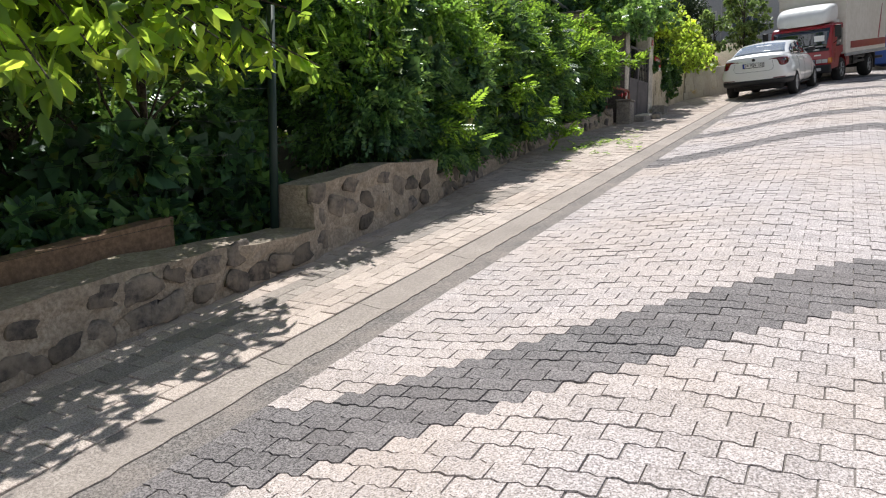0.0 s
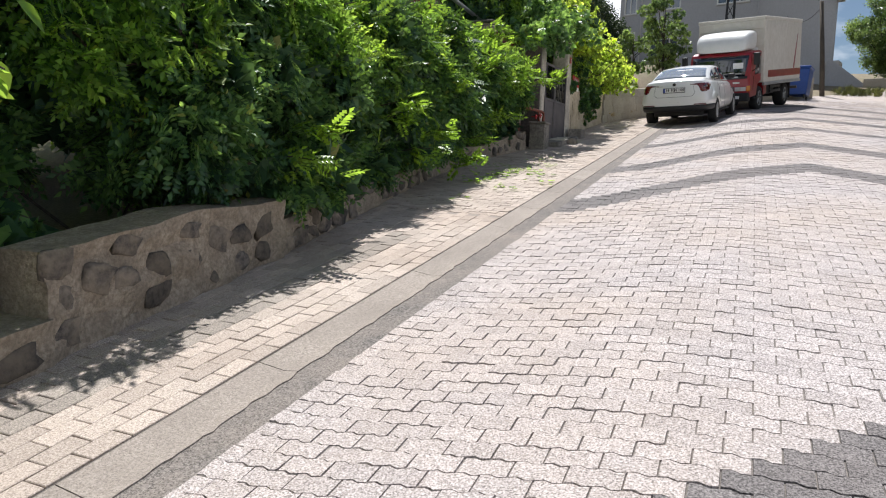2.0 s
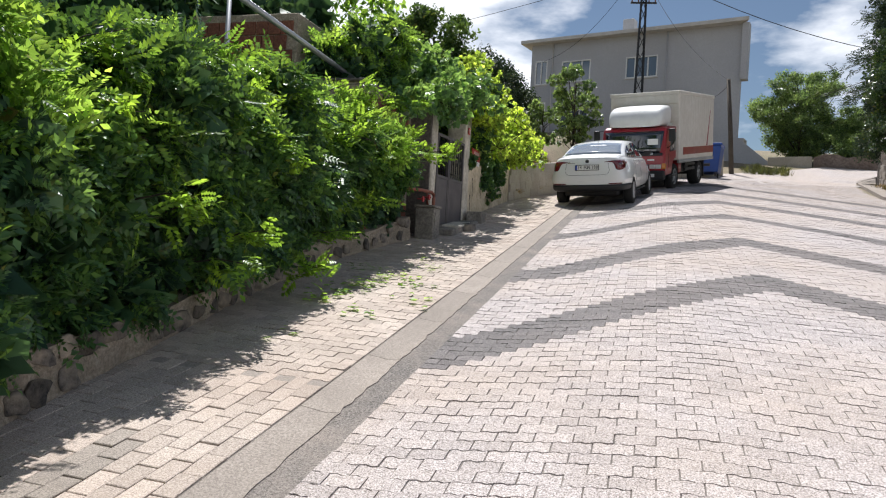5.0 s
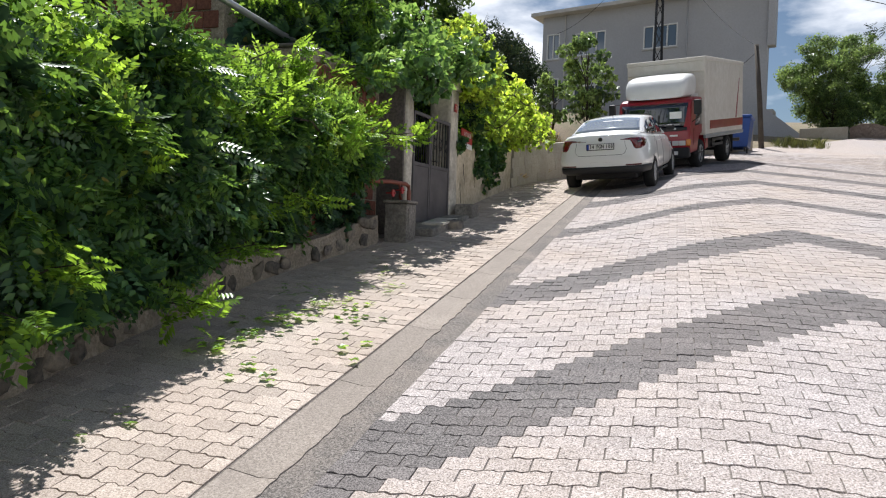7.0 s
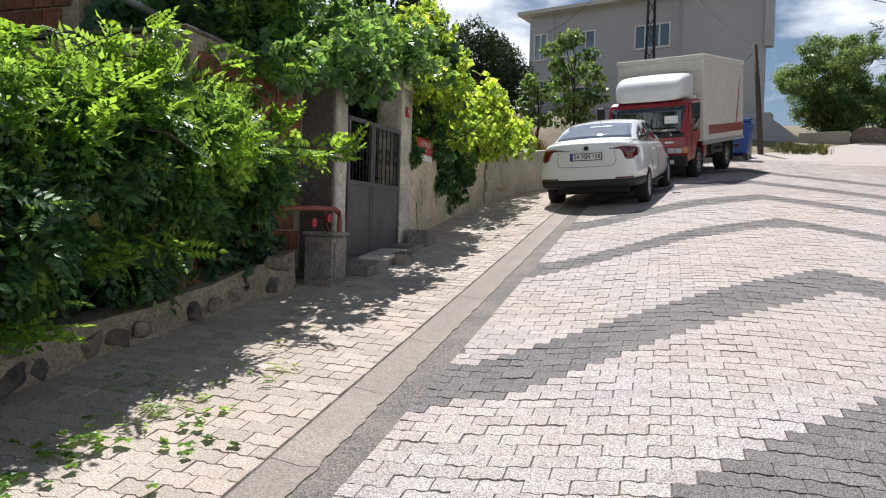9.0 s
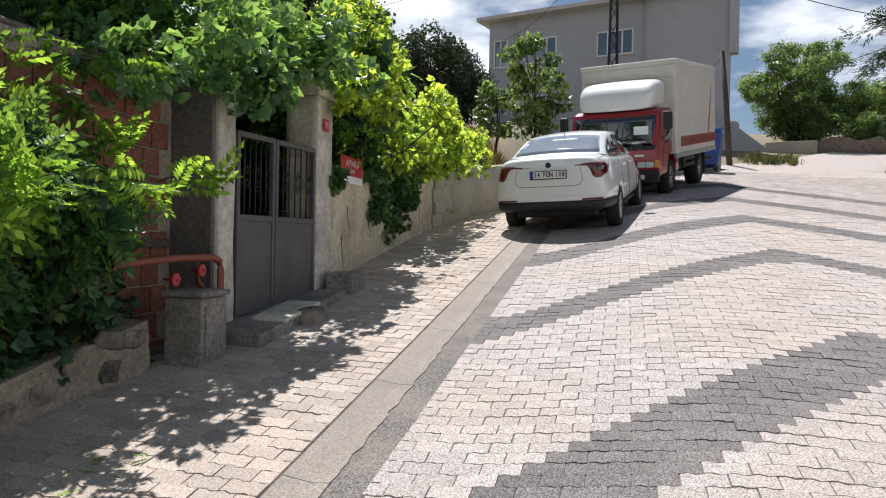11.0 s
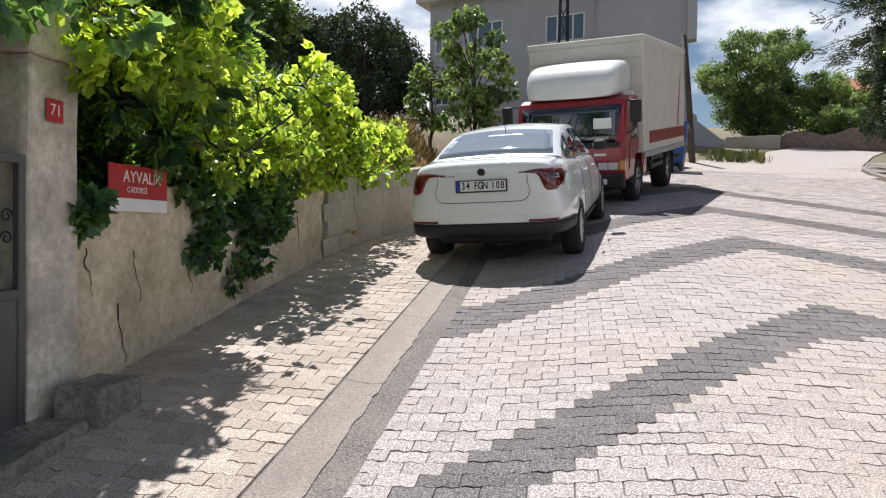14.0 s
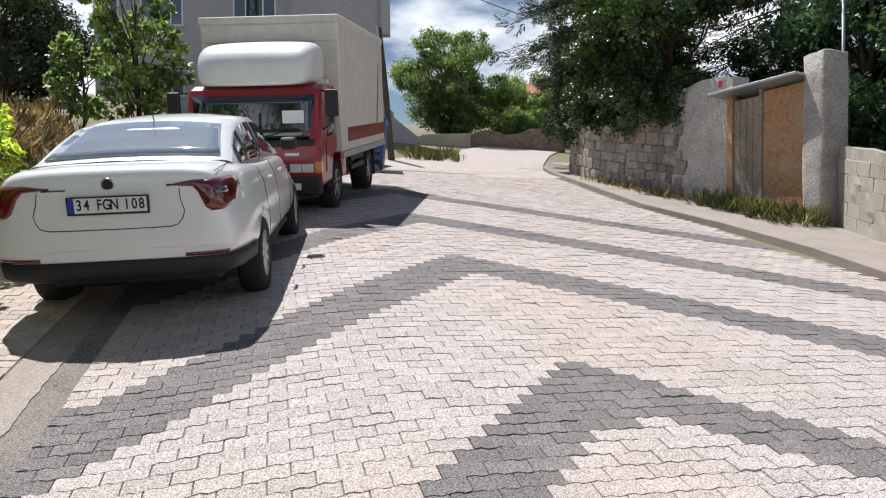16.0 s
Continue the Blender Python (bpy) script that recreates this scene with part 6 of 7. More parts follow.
        box_part("side_rail", (min(sg * 0.98, sg * 1.05), y0, 0.75), (max(sg * 0.98, sg * 1.05), y1, 0.84), M_GALV, bx, "steel side rail", 0.008)
        for z in (0.50, 0.64):
            box_part("side_guard", (min(sg * 0.93, sg * 0.96), 1.95, z), (max(sg * 0.93, sg * 0.96), 3.05, z + 0.08), M_BLACK, tr, "dark side guard rail", 0.006)
        for y in (2.0, 2.95):
            box_part("guard_post", (min(sg * 0.90, sg * 0.93), y, 0.48), (max(sg * 0.90, sg * 0.93), y + 0.05, 0.76), M_BLACK, tr, "", 0.004)
        box_part("mud_flap", (min(sg * 0.62, sg * 0.96), 4.15, 0.22), (max(sg * 0.62, sg * 0.96), 4.17, 0.74), M_BLACK, tr, "black mud flap", 0.004)
        wheel(tr, sg * 0.82, 0.98, 0.37, 0.22, sg, M_GALV, 5)
        wheel(tr, sg * 0.80, 3.62, 0.37, 0.30, sg, M_GALV, 5)
    box_part("chassis", (-0.42, 0.5, 0.52), (0.42, 4.9, 0.76), M_BLACK, tr, "dark chassis frame", 0.02)
    box_part("fuel_tank", (0.45, 1.75, 0.45), (0.88, 2.6, 0.74), M_BLACK, tr, "dark fuel tank", 0.05, None, 3)
    for y in (0.98, 3.62):
        tube_part("axle", [(-0.8, y, 0.37), (0.8, y, 0.37)], 0.06, M_BLACK, tr)
    tube_part("rear_bumper", [(-0.95, 5.0, 0.55), (0.95, 5.0, 0.55)], 0.05, M_BLACK, tr)
    return tr


TRUCK_X, TRUCK_Y, TRUCK_TURN = 3.16, 17.15, 26.0
make_truck(rest(TRUCK_X, TRUCK_Y, TRUCK_TURN, 5.0, 0.8))

# ---- grey three-storey house ----
def window(parent, x0, x1, z0, z1, bars, sill=True):
    """A window in a facade that faces local -y: reveal, white frame, panes."""
    w = box_part("window", (x0, 0.06, z0), (x1, 0.10, z1), M_PANE, parent, "", 0.0)
    f = 0.07
    for lo, hi in (((x0, -0.012, z0), (x1, 0.058, z0 + f)), ((x0, -0.012, z1 - f), (x1, 0.058, z1)), ((x0, -0.012, z0 + f), (x0 + f, 0.058, z1 - f)), ((x1 - f, -0.012, z0 + f), (x1, 0.058, z1 - f))):
        box_part("frame", lo, hi, M_WHITE, w, "white window frame", 0.006)
    for b in bars:
        x = x0 + (x1 - x0) * b
        box_part("mullion", (x - 0.035, -0.01, z0 + f), (x + 0.035, 0.056, z1 - f), M_WHITE, w, "", 0.006)
    if sill:
        box_part("sill", (x0 - 0.06, -0.06, z0 - 0.07), (x1 + 0.06, 0.05, z0 - 0.004), M_EAVE, w, "", 0.008)
    return w


def facade(parent, width, z0, z1, holes, depth=0.25):
    """The front wall with real openings."""
    xs = sorted({0.5, width, *[h[0] for h in holes], *[h[1] for h in holes]})
    zs = sorted({z0, z1, *[h[2] for h in holes], *[h[3] for h in holes]})
    bm = bmesh.new()
    for xa, xb in zip(xs, xs[1:]):
        for za, zb in zip(zs, zs[1:]):
            xm, zm = (xa + xb) / 2, (za + zb) / 2
            if any(h[0] < xm < h[1] and h[2] < zm < h[3] for h in holes):
                continue
            add_box(bm, (xa, 0, za), (xb, depth, zb))
    bmesh.ops.remove_doubles(bm, verts=bm.verts[:], dist=0.001)
    seen = {}
    for f in bm.faces[:]:
        key = tuple(round(c, 3) for c in f.calc_center_median())
        seen.setdefault(key, []).append(f)
    bmesh.ops.delete(bm, geom=[f for fs in seen.values() if len(fs) > 1 for f in fs], context="FACES_ONLY")
    return part("wall_front", bm, M_BUILD, parent, "smooth grey rendered wall")


def make_house():
    gx, gy = -1.0, 41.3
    m = pose(gx, gy, 0, 0, 0, -24.0)
    th = thing("apartment_house", m, "plain grey rendered three-storey house with white windows and a low roof", "house")
    Wd, top, bot = 12.9, 12.45, 3.0
    holes = [(1.38, 2.2, 9.95, 11.45), (3.15, 5.0, 10.0, 11.3), (7.15, 9.0, 9.95, 11.2), (1.38, 2.2, 7.4, 8.85), (3.15, 5.0, 7.0, 8.3), (7.15, 9.0, 7.0, 8.3)]
    facade(th, Wd, bot, top, [(a - 0.6, b - 0.6, c, d) for a, b, c, d in holes])
    for a, b, c, d in holes:
        window(th, a - 0.6, b - 0.6, c, d, (0.5,) if b - a < 1.5 else (0.3, 0.7))
    for lo, hi, nm in (((0.5, 0.25, bot), (0.75, 9.0, top), "wall_side"), ((0.75, 8.75, bot), (Wd - 5.25, 9.0, top), "wall_back")):
        box_part(nm, lo, hi, M_BUILD, th, "", 0.01)
    bm = bmesh.new()
    add_box(bm, (Wd - 0.25, 0.25, bot), (Wd, 9.0, top))
    for v in bm.verts:
        v.co.x -= 5.0 * max(0, v.co.y - 0.25) / 8.75
    part("wall_side", bm, M_BUILD, th)
    for z in (6.0, 9.1, 12.2):
        box_part("floor_slab", (0.76, 0.26, z), (Wd - 5.3, 8.74, z + 0.18), M_EAVE, th, "", 0.0)
    # flat pitched roof with deep eaves
    bm = bmesh.new()
    a, b, c, d = -0.02, Wd + 0.35, -0.6, 9.6
    lo = [bm.verts.new(p) for p in ((a, c, top), (b, c, top), (b - 5.5, d, top), (a, d, top))]
    up = [bm.verts.new(p) for p in ((a, c, top + 0.2), (b, c, top + 0.2), (b - 5.5, d, top + 0.2), (a, d, top + 0.2))]
    ri = [bm.verts.new(p) for p in ((a + 3.5, 4.5, top + 1.0), (b - 6.0, 4.5, top + 1.0))]
    bm.faces.new(lo[::-1])
    for k in range(4):
        bm.faces.new((lo[k], lo[(k + 1) % 4], up[(k + 1) % 4], up[k]))
    bm.faces.new((up[0], up[1], ri[1], ri[0]))
    bm.faces.new((up[2], up[3], ri[0], ri[1]))
    bm.faces.new((up[1], up[2], ri[1]))
    bm.faces.new((up[3], up[0], ri[0]))
    part("roof", bm, M_EAVE, th, "pale roof slab with deep eaves")
    box_part("chimney", (5.5, 2.2, top + 0.2), (6.2, 2.9, 14.2), M_BUILD, th, "grey chimney stack", 0.02)
    # balcony flank on the right-hand side
    box_part("balcony", (Wd - 0.02, -0.3, 9.4), (Wd + 0.33, 0.3, top - 0.01), M_BUILD, th, "enclosed balcony", 0.02)
    box_part("balcony_slab", (Wd - 0.3, -0.3, 6.0), (Wd + 0.4, 0.6, 6.25), M_EAVE, th, "", 0.02)
    tube_part("downpipe", [(1.95, -0.06, top), (1.95, -0.06, 7.0), (1.95, -0.06, 4.0)], 0.05, M_EAVE, th, "", 8)
    tube_part("downpipe", [(8.9, -0.06, top), (8.9, -0.06, 9.0), (8.9, -0.06, 4.0)], 0.04, M_BUILD, th, "", 8)
    # outside stair wall running down to the right
    st = thing("stair_wall", m, "sloping grey concrete side wall of an outdoor stair", "wall")
    bm = bmesh.new()
    pr = [(12.75, 6.45), (14.55, 4.95), (14.55, 3.6), (12.75, 3.4)]
    A = [bm.verts.new((x, -0.6, z)) for x, z in pr]
    B = [bm.verts.new((x, -0.35, z)) for x, z in pr]
    for k in range(4):
        bm.faces.new((A[k], A[(k + 1) % 4], B[(k + 1) % 4], B[k]))
    bm.faces.new(A[::-1])
    bm.faces.new(B)
    part("body", bm, M_BUILD, st)
    lw = thing("garden_wall", m, "low pale concrete garden wall beside the stair", "wall")
    box_part("body", (14.57, -0.7, 3.4), (16.6, -0.45, 5.15), M_BLOCK, lw, "", 0.01)
    lw = thing("garden_wall", m, "rough brown brick garden wall with a broken top", "wall")
    bm = bmesh.new()
    add_box(bm, (16.62, 0.1, 3.4), (20.6, 0.4, 5.25), 0.01)
    bmesh.ops.subdivide_edges(bm, edges=bm.edges[:], cuts=7, use_grid_fill=True)
    for v in bm.verts:
        v.co += 0.06 * noise.noise_vector(v.co * 1.4)
        if v.co.z > 4.9:
            v.co.z += 0.12 * math.sin(v.co.x * 3) + 0.02 * (v.co.x - 16)
    part("body", bm, surface("broken_wall", (0.20, 0.15, 0.12), (0.34, 0.27, 0.22), 8, 1.5, (0.15, 0.10, 0.08), 0.95, 0.8, bump_d=0.03), lw)


make_house()


def far_at(a, h=0.0, back=0.0):
    """A place along the house front: a metres from its corner."""
    x, y = -1.0 + 0.9135 * a + 0.4067 * back, 41.3 - 0.4067 * a + 0.9135 * back
    return Vector((x, y, gz(x, y) + h))


def make_poles():
    # lattice power pole in front of the house
    b = far_at(8.0, 0, -2.0)
    th = thing("power_pole", Matrix.Translation(b), "dark steel lattice power pole with cross arms", "pole")
    H = 10.6
    for sx in (-1, 1):
        for sy in (-1, 1):
            tube_part("leg", [(0.24 * sx, 0.24 * sy, 0), (0.10 * sx, 0.10 * sy, H)], 0.045, M_IRON, th, "", 5)
    for k in range(14):
        z0, z1 = H * k / 14, H * (k + 1) / 14
        w0, w1 = 0.24 - 0.14 * k / 14, 0.24 - 0.14 * (k + 1) / 14
        sg = 1 if k % 2 else -1
        tube_part("brace", [(-w0 * sg, -w0, z0), (w1 * sg, -w1, z1)], 0.02, M_IRON, th, "", 4)
        tube_part("brace", [(w0 * sg, w0, z0), (-w1 * sg, w1, z1)], 0.02, M_IRON, th, "", 4)
    for z, w in ((10.1, 0.9), (9.4, 0.8), (8.6, 0.7)):
        arm = box_part("cross_arm", (-w, -0.05, z), (w, 0.05, z + 0.09), M_IRON, th, "", 0.01)
        for x in (-w + 0.08, w - 0.08, w * 0.4, -w * 0.4):
            tube_part("insulator", [(x, 0, z + 0.09), (x, 0, z + 0.26)], 0.045, M_TAIL, arm, "brown insulator", 8, 0.03)
    # leaning old wooden pole
    p = W(5.1, 29.2)
    th = thing("wooden_pole", Matrix.Translation(p), "leaning weathered wooden utility pole", "pole")
    tube_part("shaft", [(0, 0, -0.3), (-0.16, 0.0, 1.8), (-0.36, 0.05, 4.1)], 0.11, M_WOODPOLE, th, "", 10, 0.085)
    def wire(a, c, sag, r=0.012):
        pts = [a.lerp(c, t) - Vector((0, 0, sag * 4 * t * (1 - t))) for t in np.linspace(0, 1, 18)]
        w = thing("overhead_wire", Matrix(), "thin dark overhead cable", "cable", "overhead cables")
        tube_part("cable", pts, r, M_IRON, w, "", 5)
    wire(b + Vector((0.3, 0, 10.4)), Vector((34, 44, 13.5)), 2.2, 0.022)
    wire(b + Vector((0.3, 0, 9.6)), p + Vector((-0.3, 0, 4.0)), 0.6)
    wire(b + Vector((-0.5, 0, 10.2)), far_at(1.4, 5.6, -0.1), 0.8)
    wire(b + Vector((-0.8, 0, 10.2)), Vector((-22, 52, 14)), 0.5, 0.015)
    wire(b + Vector((0.9, 0, 10.2)), Vector((48, 40, 17.5)), 1.2, 0.015)
    wire(p + Vector((-0.3, 0, 3.9)), far_at(10.5, 3.6, -0.1), 0.5)


make_poles()


def wheelie_bin(p, turn, label):
    th = thing("waste_bin", pose(p.x, p.y, p.z, 0, 0, turn), label, "bin", "blue bins")
    bm = bmesh.new()
    add_box(bm, (-0.62, -0.5, 0.15), (0.62, 0.5, 1.15), 0.04, None, 2)
    for v in bm.verts:
        k = 0.85 + 0.15 * v.co.z / 1.15
        v.co.x *= k
        v.co.y *= k
    part("body", bm, M_BIN, th)
    bm = bmesh.new()
    add_box(bm, (-0.66, -0.54, 1.15), (0.66, 0.54, 1.26), 0.05, None, 2)
    part("lid", bm, M_BIN, th)
    for x in (-0.45, 0.45):
        for y in (-0.35, 0.35):
            disc_part("wheel", pose(x, y, 0.09), 0.09, 0.05, M_BLACK, th)


wheelie_bin(W(3.75, 25.6), -20, "blue plastic waste container standing behind the lorry")
wheelie_bin(W(16.2, 49.5), -35, "blue plastic waste container far up the street")

# ---- right-hand side: kerb, stone wall, old garden door ----
L_FAR = leafy("walnut_leaf", (0.045, 0.085, 0.036), (0.13, 0.205, 0.085), (0.42, 0.58, 0.18), 0.42, 0.35)
L_DARK2 = leafy("glossy_evergreen", (0.016, 0.042, 0.020), (0.050, 0.10, 0.042), (0.12, 0.2, 0.03), 0.15, 0.25)
M_RSTONE = surface("grey_wall_mortar", (0.33, 0.30, 0.275), (0.54, 0.50, 0.46), 24, 2.5, (0.20, 0.18, 0.165), 0.92, 0.8, 0.28, bump_d=0.02)
KERB_R = [(7.9, 8.0), (7.9, 13.5), (8.2, 15), (8.32, 17), (8.2, 19.3), (8.85, 23.5), (9.3, 26.5), (9.7, 28.2), (10.7, 30.5)]
strip("kerb_right", KERB_R, [(u + 0.13, s) for u, s in KERB_R], 0.07, M_GUTTER, "low worn concrete kerb at the foot of the right-hand verge", "kerb", 0.14)
VER_L = [(u + 0.13, s) for u, s in KERB_R]
VER_R = [(10.2, 8.0), (10.2, 13.5), (10.2, 15), (10.3, 17), (10.2, 19.3), (10.2, 23.5), (10.4, 26.5), (11.2, 28.2), (12.0, 30.5)]
strip("verge_right", VER_L, VER_R, 0.06, M_GUTTER, "dusty strip of buff paving along the stone wall", "pavement")
RW = [(10.15, 19.4), (9.95, 21.2), (9.75, 22.9), (9.75, 25.2), (10.1, 27.0), (11.0, 28.6)]
rw_h = lambda s: 2.55 - 1.05 * smooth(19.6, 24, s)
wall_right = wall_body("wall_right_stone", RW, -0.1, rw_h, -0.35, M_RSTONE, "high grey stone garden wall beside the street", 0.03)
RWL = [(8.6, 12.0), (10.2, 16.6), (10.55, 17.3)]
wall_right_low = wall_body("wall_right_low", RWL, -0.1, lambda s: 1.25 + 0.1 * smooth(14, 17, s), -0.3, M_BLOCK, "lower rendered block wall with bare courses", 0.03)


face_blocks(wall_right_low, RWL[::-1], 5, 0.05, 0.42, 0.22, M_BLOCK, 0.012)


def rubble_face(wall, line, height, seed):
    """Uneven squared stones of many sizes, laid in broken courses on the street face of a wall."""
    r = random.Random(seed)
    kinds = []
    for k in range(6):
        bm = bmesh.new()
        add_box(bm, (-0.5, -0.5, -0.5), (0.5, 0.5, 0.5), 0.09)
        for v in bm.verts:
            v.co += 0.13 * noise.noise_vector(v.co * 1.7 + Vector((k * 7.3, 1.1, 0)))
        me = bpy.data.meshes.new("stone")
        bm.to_mesh(me)
        bm.free()
        me.materials.append(M_RUBBLE)
        kinds.append(me)
    for (ua, sa), (ub, sb) in zip(line, line[1:]):
        ln = math.hypot(ub - ua, sb - sa)
        ang = math.degrees(math.atan2(ub - ua, sb - sa))
        h = 0.02
        while True:
            rise = r.uniform(0.17, 0.34)
            d = r.uniform(-0.2, 0.0)
            while d < ln:
                w = r.uniform(0.16, 0.46)
                t = (d + w / 2) / ln
                if 0 < t < 1 and h + rise < height(sa + (sb - sa) * t) - 0.04:
                    p = W(ua + (ub - ua) * t, sa + (sb - sa) * t, h + rise / 2)
                    ob = new("stone", kinds[r.randrange(6)])
                    ob.parent = wall
                    ob.matrix_world = pose(p.x, p.y, p.z, 0, 0, -8.53 - ang) @ pose(0, 0, 0, 9.0 + r.uniform(-4, 4), 0, 0) @ Matrix.Diagonal((r.uniform(0.07, 0.12), w * 0.97, rise * r.uniform(0.85, 1.0), 1))
                d += w
            h += rise
            if h > 2.7:
                break


M_RUBBLE = surface("brown_grey_rubble", (0.15, 0.13, 0.112), (0.34, 0.305, 0.27), 18, 3.5, (0.40, 0.36, 0.31), 0.92, 0.8, 0.35, bump_d=0.015, stain_amt=0.7)
rubble_face(wall_right, [(9.98, 20.9)] + RW[1:], rw_h, 12)


def make_old_door():
    a, b = W(10.25, 17.55), W(10.1, 19.3)
    d = b - a
    m = pose(a.x, a.y, min(a.z, b.z), 0, 0, math.degrees(math.atan2(d.y, d.x)))
    ln = math.hypot(d.x, d.y)
    th = thing("garden_door", m, "old garden entrance with grey boards and rusty sheet metal", "door")
    for k in range(4):
        x0 = 1.06 + 0.165 * k
        box_part("board", (x0, 0.0, 0.08), (x0 + 0.155, 0.03, 2.34), M_WOOD, th, "grey weathered door board", 0.004)
    box_part("sheet", (0.02, 0.0, 0.14), (0.98, 0.015, 2.4), M_RUST, th, "rust-streaked metal sheet", 0.003)
    box_part("post", (0.98, -0.03, 0.0), (1.05, 0.05, 2.45), M_WOOD, th, "timber post", 0.006)
    box_part("post", (1.73, -0.04, 0.0), (1.88, 0.06, 2.45), M_RUST, th, "brown door post", 0.006)
    bm = bmesh.new()
    add_box(bm, (-0.1, -0.35, 2.45), (ln + 0.35, 0.35, 2.5), 0.01)
    for v in bm.verts:
        v.co.z += 0.10 * v.co.y + 0.01 * math.sin(v.co.x * 9)
    part("canopy", bm, M_GALV, th, "bent sheet metal canopy")
    p = thing("wall_pillar", near_pose(10.35, 17.25), "broken plaster pillar beside the old door", "pillar")
    bm = bmesh.new()
    add_box(bm, (-0.24, -0.22, -0.1), (0.26, 0.24, 2.85), 0.015)
    bmesh.ops.subdivide_edges(bm, edges=bm.edges[:], cuts=5, use_grid_fill=True)
    for v in bm.verts:
        v.co += 0.03 * noise.noise_vector(v.co * 4)
    part("shaft", bm, M_RSTONE, p, "", True)
    tag = thing("number_plate", near_pose(9.98, 19.55, 2.4), "tiny red number plate on the stone wall", "sign")
    box_part("plate", (-0.01, -0.06, -0.06), (0.0, 0.06, 0.06), M_RED, tag, "", 0.002)
    pole = thing("steel_post", Matrix.Translation(W(11.0, 17.6, 0)), "thin galvanised steel post behind the wall", "post")
    tube_part("shaft", [(0, 0, 0), (0, 0, 4.2)], 0.03, M_GALV, pole)


make_old_door()

# ---- trees further up ----
tree("walnut_tree", "small bright walnut sapling beside the block wall", vec(-0.9, 21.5, 0.8), 3.3, 1.0, "lobed", 0.12, L_FAR, 71, 0.05, 1.0, 26, 0.2, puff=(0.16, 0.34))
tree("walnut_tree", "small bright walnut sapling beside the house", vec(-2.3, 23.5, 0.8), 2.2, 0.7, "lobed", 0.13, L_FAR, 72, 0.045, 0.9, 10, 0.2)
tree("broad_tree", "round-headed green tree beyond the bend", far_at(15.6, 0, 3.0), 4.75, 2.5, "clump", 0.2, L_FAR, 73, 0.14, 1.3, 105, 0.02, puff=(0.14, 0.28))
tree("broad_tree", "green tree behind the garden wall", far_at(19.5, 0, 5), 3.0, 2.6, "clump", 0.2, L_FAR, 74, 0.12, 1.2, 75, 0.02, puff=(0.14, 0.28))
tree("broad_tree", "green bushes behind the broken wall", far_at(27.0, 0, 9), 3.6, 3.0, "clump", 0.26, L_FAR, 75, 0.16, 0.9, 40, 0.03)
tree("broad_tree", "green trees at the end of the street", far_at(35.0, 0, 7), 4.6, 3.2, "clump", 0.28, L_FAR, 76, 0.16, 0.9, 40, 0.05)
tree("stone_pine", "dark round-crowned pine behind the garden", vec(-7.2, 34.0, 0.5), 4.6, 2.4, "clump", 0.26, L_PINE, 77, 0.2, 1.3, 44, 0.25)
tree("stone_pine", "dark round-crowned pine behind the garden", vec(-11.0, 36.0, 0.5), 4.9, 2.8, "clump", 0.28, L_PINE, 78, 0.2, 1.3, 44, 0.25)
tree("broad_tree", "tall dark tree behind the vine", vec(-4.3, 15.5, 0.9), 3.9, 1.2, "clump", 0.24, L_TREE, 79, 0.12, 1.6, 30, 0.2)
conifer("tall dark conifer behind the stone wall", vec(12.0, 28.6, 0.2), 9.5, 3.6, 81, 0.46, 1.1, 0.26, True)
conifer("tall dark conifer behind the stone wall", vec(14.6, 23.5, 0.2), 10.5, 3.2, 82, 0.5, 0.9, 0.2, True)
conifer("tall dark conifer behind the garden door", vec(15.2, 19.0, 0.2), 9.5, 3.0, 83, 0.55, 0.8)
tree("broad_tree", "glossy dark evergreen leaning over the stone wall", vec(10.45, 22.2, 0.8), 4.8, 1.8, "clump", 0.22, L_DARK2, 84, 0.12, 2.0, 34, 0.15)
tree("cypress_tree", "dense dark cypress at the end of the stone wall", vec(11.3, 27.0, 0.2), 8.5, 1.6, "clump", 0.24, L_PINE, 87, 0.16, 1.6, 80, 0.14, puff=(0.2, 0.34))
tree("broad_tree", "glossy evergreen crown spilling over the top of the stone wall", vec(10.4, 24.2, 1.0), 4.6, 1.7, "clump", 0.2, L_DARK2, 88, 0.1, 1.3, 70, 0.12, puff=(0.18, 0.3))
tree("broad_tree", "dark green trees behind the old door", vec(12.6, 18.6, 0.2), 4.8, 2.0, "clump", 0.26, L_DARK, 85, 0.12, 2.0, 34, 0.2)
tree("broad_tree", "green shrubs behind the low wall", vec(11.6, 14.6, 0.2), 3.2, 1.4, "clump", 0.26, L_TREE, 86, 0.1, 1.6, 26, 0.15)


def make_overhang():
    """Evergreen growth that spills over the stone wall, and the skirt of the cypress at its end."""
    own = np.random.default_rng(73)
    c = row_clumps(own, 20.9, 25.4, 9.35, 10.1, 1.75, 3.0, 30, 0.3, 0.5) + row_clumps(own, 21.4, 24.6, 9.3, 9.7, 1.35, 1.8, 9, 0.18, 0.3)
    shrub("evergreen_shrub", "glossy dark evergreen spilling over the top of the stone wall", "shrub", c, "clump", 0.16, L_DARK2, 95, [vec(10.5, 23.0, 0.8)], 260, core=0)
    c = row_clumps(own, 25.4, 28.2, 9.7, 10.7, 1.2, 3.8, 26, 0.45, 0.7)
    shrub("evergreen_shrub", "dense dark cypress growth at the end of the stone wall", "shrub", c, "clump", 0.2, L_PINE, 96, [vec(10.9, 26.8, 0.3)], 200, core=0)


make_overhang()


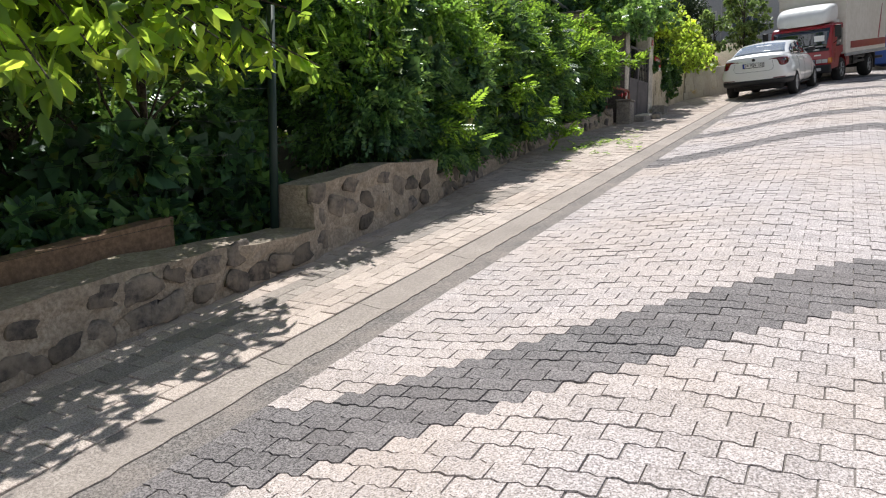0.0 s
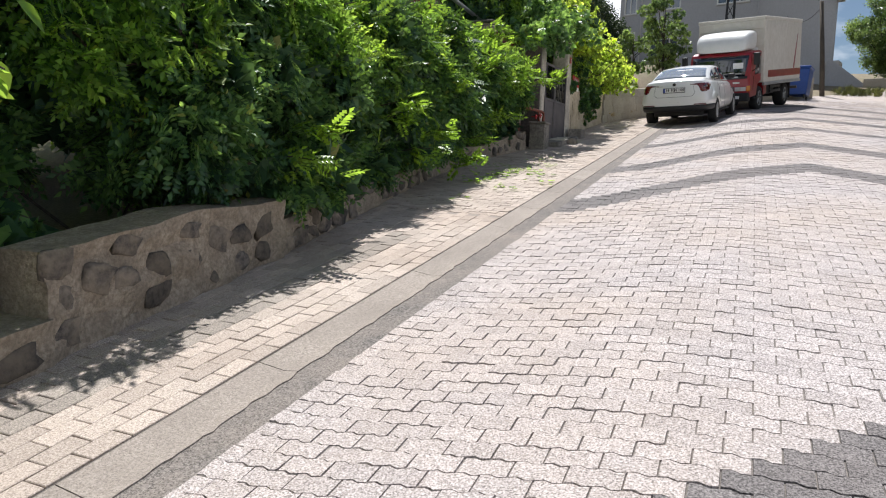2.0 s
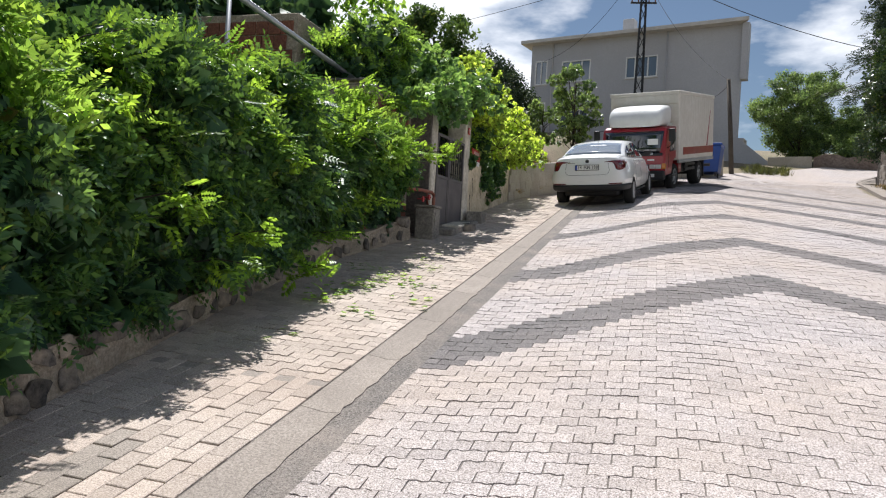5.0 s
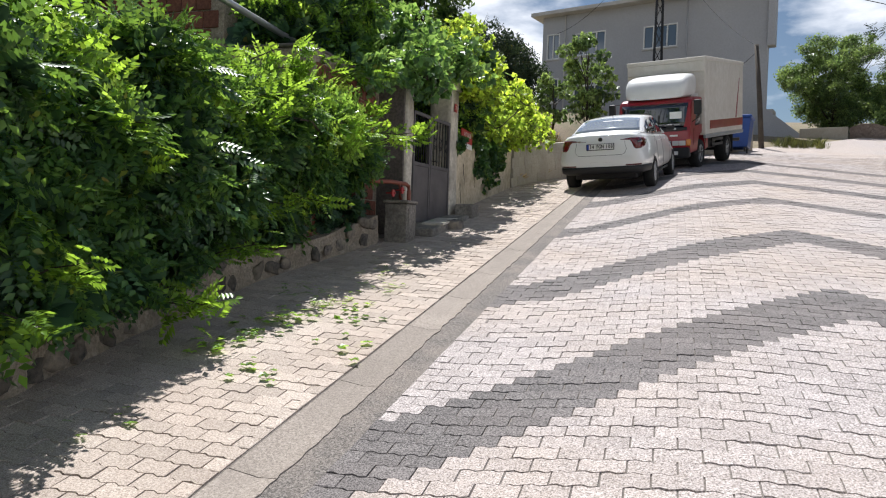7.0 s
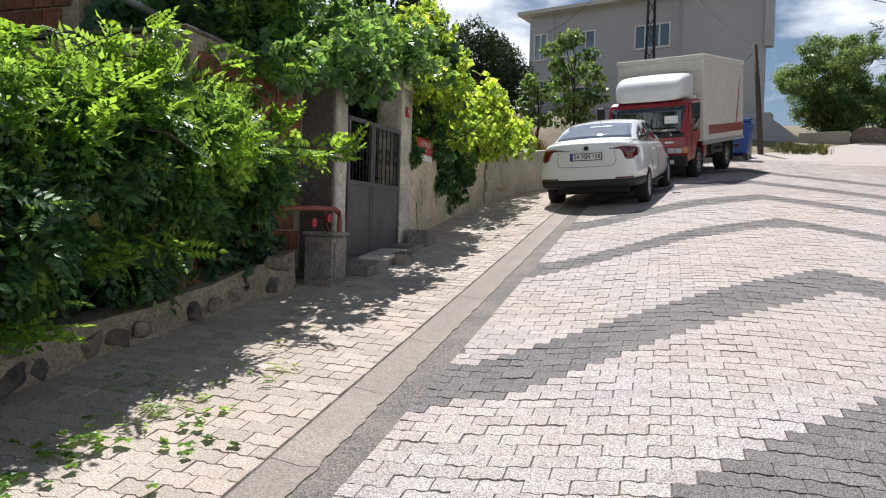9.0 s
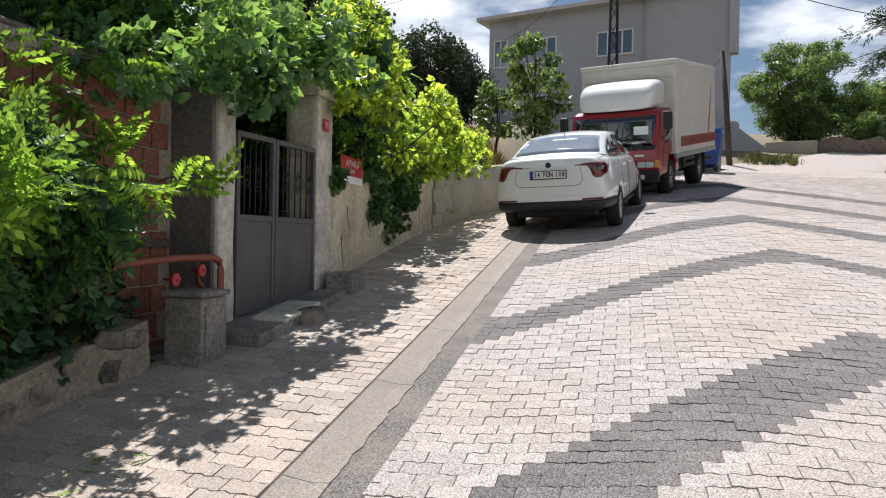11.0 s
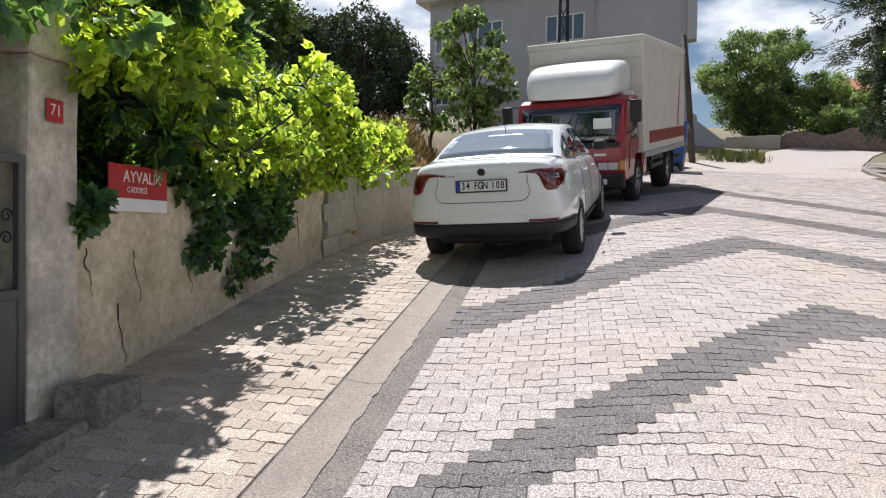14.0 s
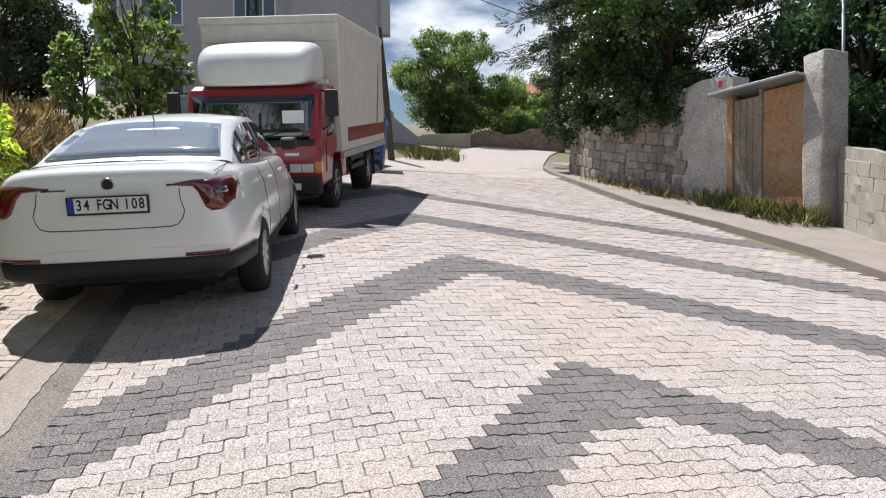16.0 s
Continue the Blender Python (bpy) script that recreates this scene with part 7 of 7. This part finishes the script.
def make_far_bushes():
    """Garden bushes that close the view behind the low walls beyond the bend."""
    rg = np.random.default_rng(66)
    for a0, a1, b0, b1, hi, n, sd in ((16.0, 19.0, 1.2, 2.6, 1.3, 14, 91), (18.6, 22.5, 1.6, 3.4, 1.5, 16, 92), (22.0, 27.5, 2.0, 5.0, 1.7, 18, 93), (27.0, 34.0, 1.0, 5.0, 2.0, 18, 94)):
        clumps = []
        for _ in range(n):
            r = rg.uniform(0.4, 0.75)
            p = far_at(rg.uniform(a0, a1), rg.uniform(0.3, hi), rg.uniform(b0, b1))
            clumps.append((tuple(p), (r, r, r * 0.85)))
        root = far_at((a0 + a1) / 2, 0.0, (b0 + b1) / 2)
        shrub("garden_bush", "pale green garden bushes behind the low far wall", "bush", clumps, "clump", 0.2, L_FAR, sd, [tuple(root)], 150, core=0)


make_far_bushes()


def make_far_house():
    p = Vector((38.4, 73.2, 0))
    z = gz(p.x, p.y) - 1.3
    th = thing("house", pose(p.x, p.y, z, 0, 0, -35), "far ochre house with a red tiled hipped roof", "house")
    box_part("wall", (-5, -4, -2), (5, 4, 4.4), M_ORANGE, th, "", 0.02)
    bm = bmesh.new()
    lo = [bm.verts.new(q) for q in ((-5.6, -4.6, 4.4), (5.6, -4.6, 4.4), (5.6, 4.6, 4.4), (-5.6, 4.6, 4.4))]
    ri = [bm.verts.new(q) for q in ((-2, 0, 6.3), (2, 0, 6.3))]
    for f in ((lo[0], lo[1], ri[1], ri[0]), (lo[2], lo[3], ri[0], ri[1]), (lo[1], lo[2], ri[1]), (lo[3], lo[0], ri[0]), lo[::-1]):
        bm.faces.new(f)
    part("roof", bm, M_TILE, th)
    for x in (-3, 0, 3):
        window(th, x - 0.6, x + 0.6, 1.6, 2.9, (0.5,)).matrix_local = pose(0, -4.1, 0)


make_far_house()


def make_bank():
    """Dry grass on the bank above the block wall, and weeds along the far verge."""
    rg = np.random.default_rng(44)
    for i, (u0, u1, s0, s1, n, mat, size, label, hh) in enumerate((
            (-4.5, -1.3, 13.6, 16.5, 620, L_DRY, 0.46, "tall dry yellow grass on the bank above the wall", 0.86),
            (-3.5, -0.4, 16.5, 19.5, 620, L_DRY, 0.46, "tall dry yellow grass on the bank above the wall", 0.86),
            (-3.0, 1.0, 19.5, 23.5, 620, L_DRY, 0.46, "tall dry yellow grass on the bank above the wall", 0.86),
            (9.3, 10.1, 16.8, 19.4, 230, L_WEED, 0.36, "straggling weeds at the foot of the old door", 0.06),
            (9.2, 9.8, 19.2, 24.5, 160, L_DRY, 0.2, "dry grass along the foot of the stone wall", 0.06),
            (5.8, 7.6, 29.6, 32.0, 160, L_WEED, 0.4, "green weeds at the foot of the pole", 0.0))):
        P = []
        while len(P) < n:
            u, s = rg.uniform(u0, u1), rg.uniform(s0, s1)
            if i < 3 and u > wall_at(s) - 0.25:
                continue
            P.append(vec(u, s, earth_h(u, s) if i < 3 else hh))
        root = P[0]
        D = np.c_[rg.normal(0, 0.6, n), rg.normal(0, 0.6, n), np.ones(n)]
        ob = leaf_mesh("dry_grass" if mat is L_DRY else "weeds", np.array(P) - np.array(root), D, size, "blade", mat, rg, None, "", 0.1)
        ob.matrix_world = Matrix.Translation(root)
        tagged(ob, label, "grass", "", "stuff")
    c = row_clumps(rg, 14.5, 19.0, -4.4, -2.4, 1.2, 1.9, 8, 0.35, 0.6)
    shrub("bank_bush", "grey-green bushes on the dry bank", "shrub", c, "lobed", 0.14, L_TREE, 46, [vec(-3.2, 16.5, 0.8)], 500)


def wall_at(s):
    for (ua, sa), (ub, sb) in zip(blk_line, blk_line[1:]):
        if sa <= s <= sb:
            return ua + (ub - ua) * (s - sa) / (sb - sa)
    return -1.4


make_bank()

# ---- pieces laid one by one ----
pieces(road_own, wave_block(BLOCK_L, BLOCK_W, 0.009), (M_PAVER_P, M_PAVER_DP), road, "paving_block")
pieces(b_own, oblong(0.205, 0.118), (M_SIDE_P, M_SIDE_GP), pavement, "paving_brick", math.pi / 2)
pieces(w_own, raised(wave_block(BLOCK_L, BLOCK_W, 0.009), 0.018), (M_SIDE_P,), pavement, "paving_block")
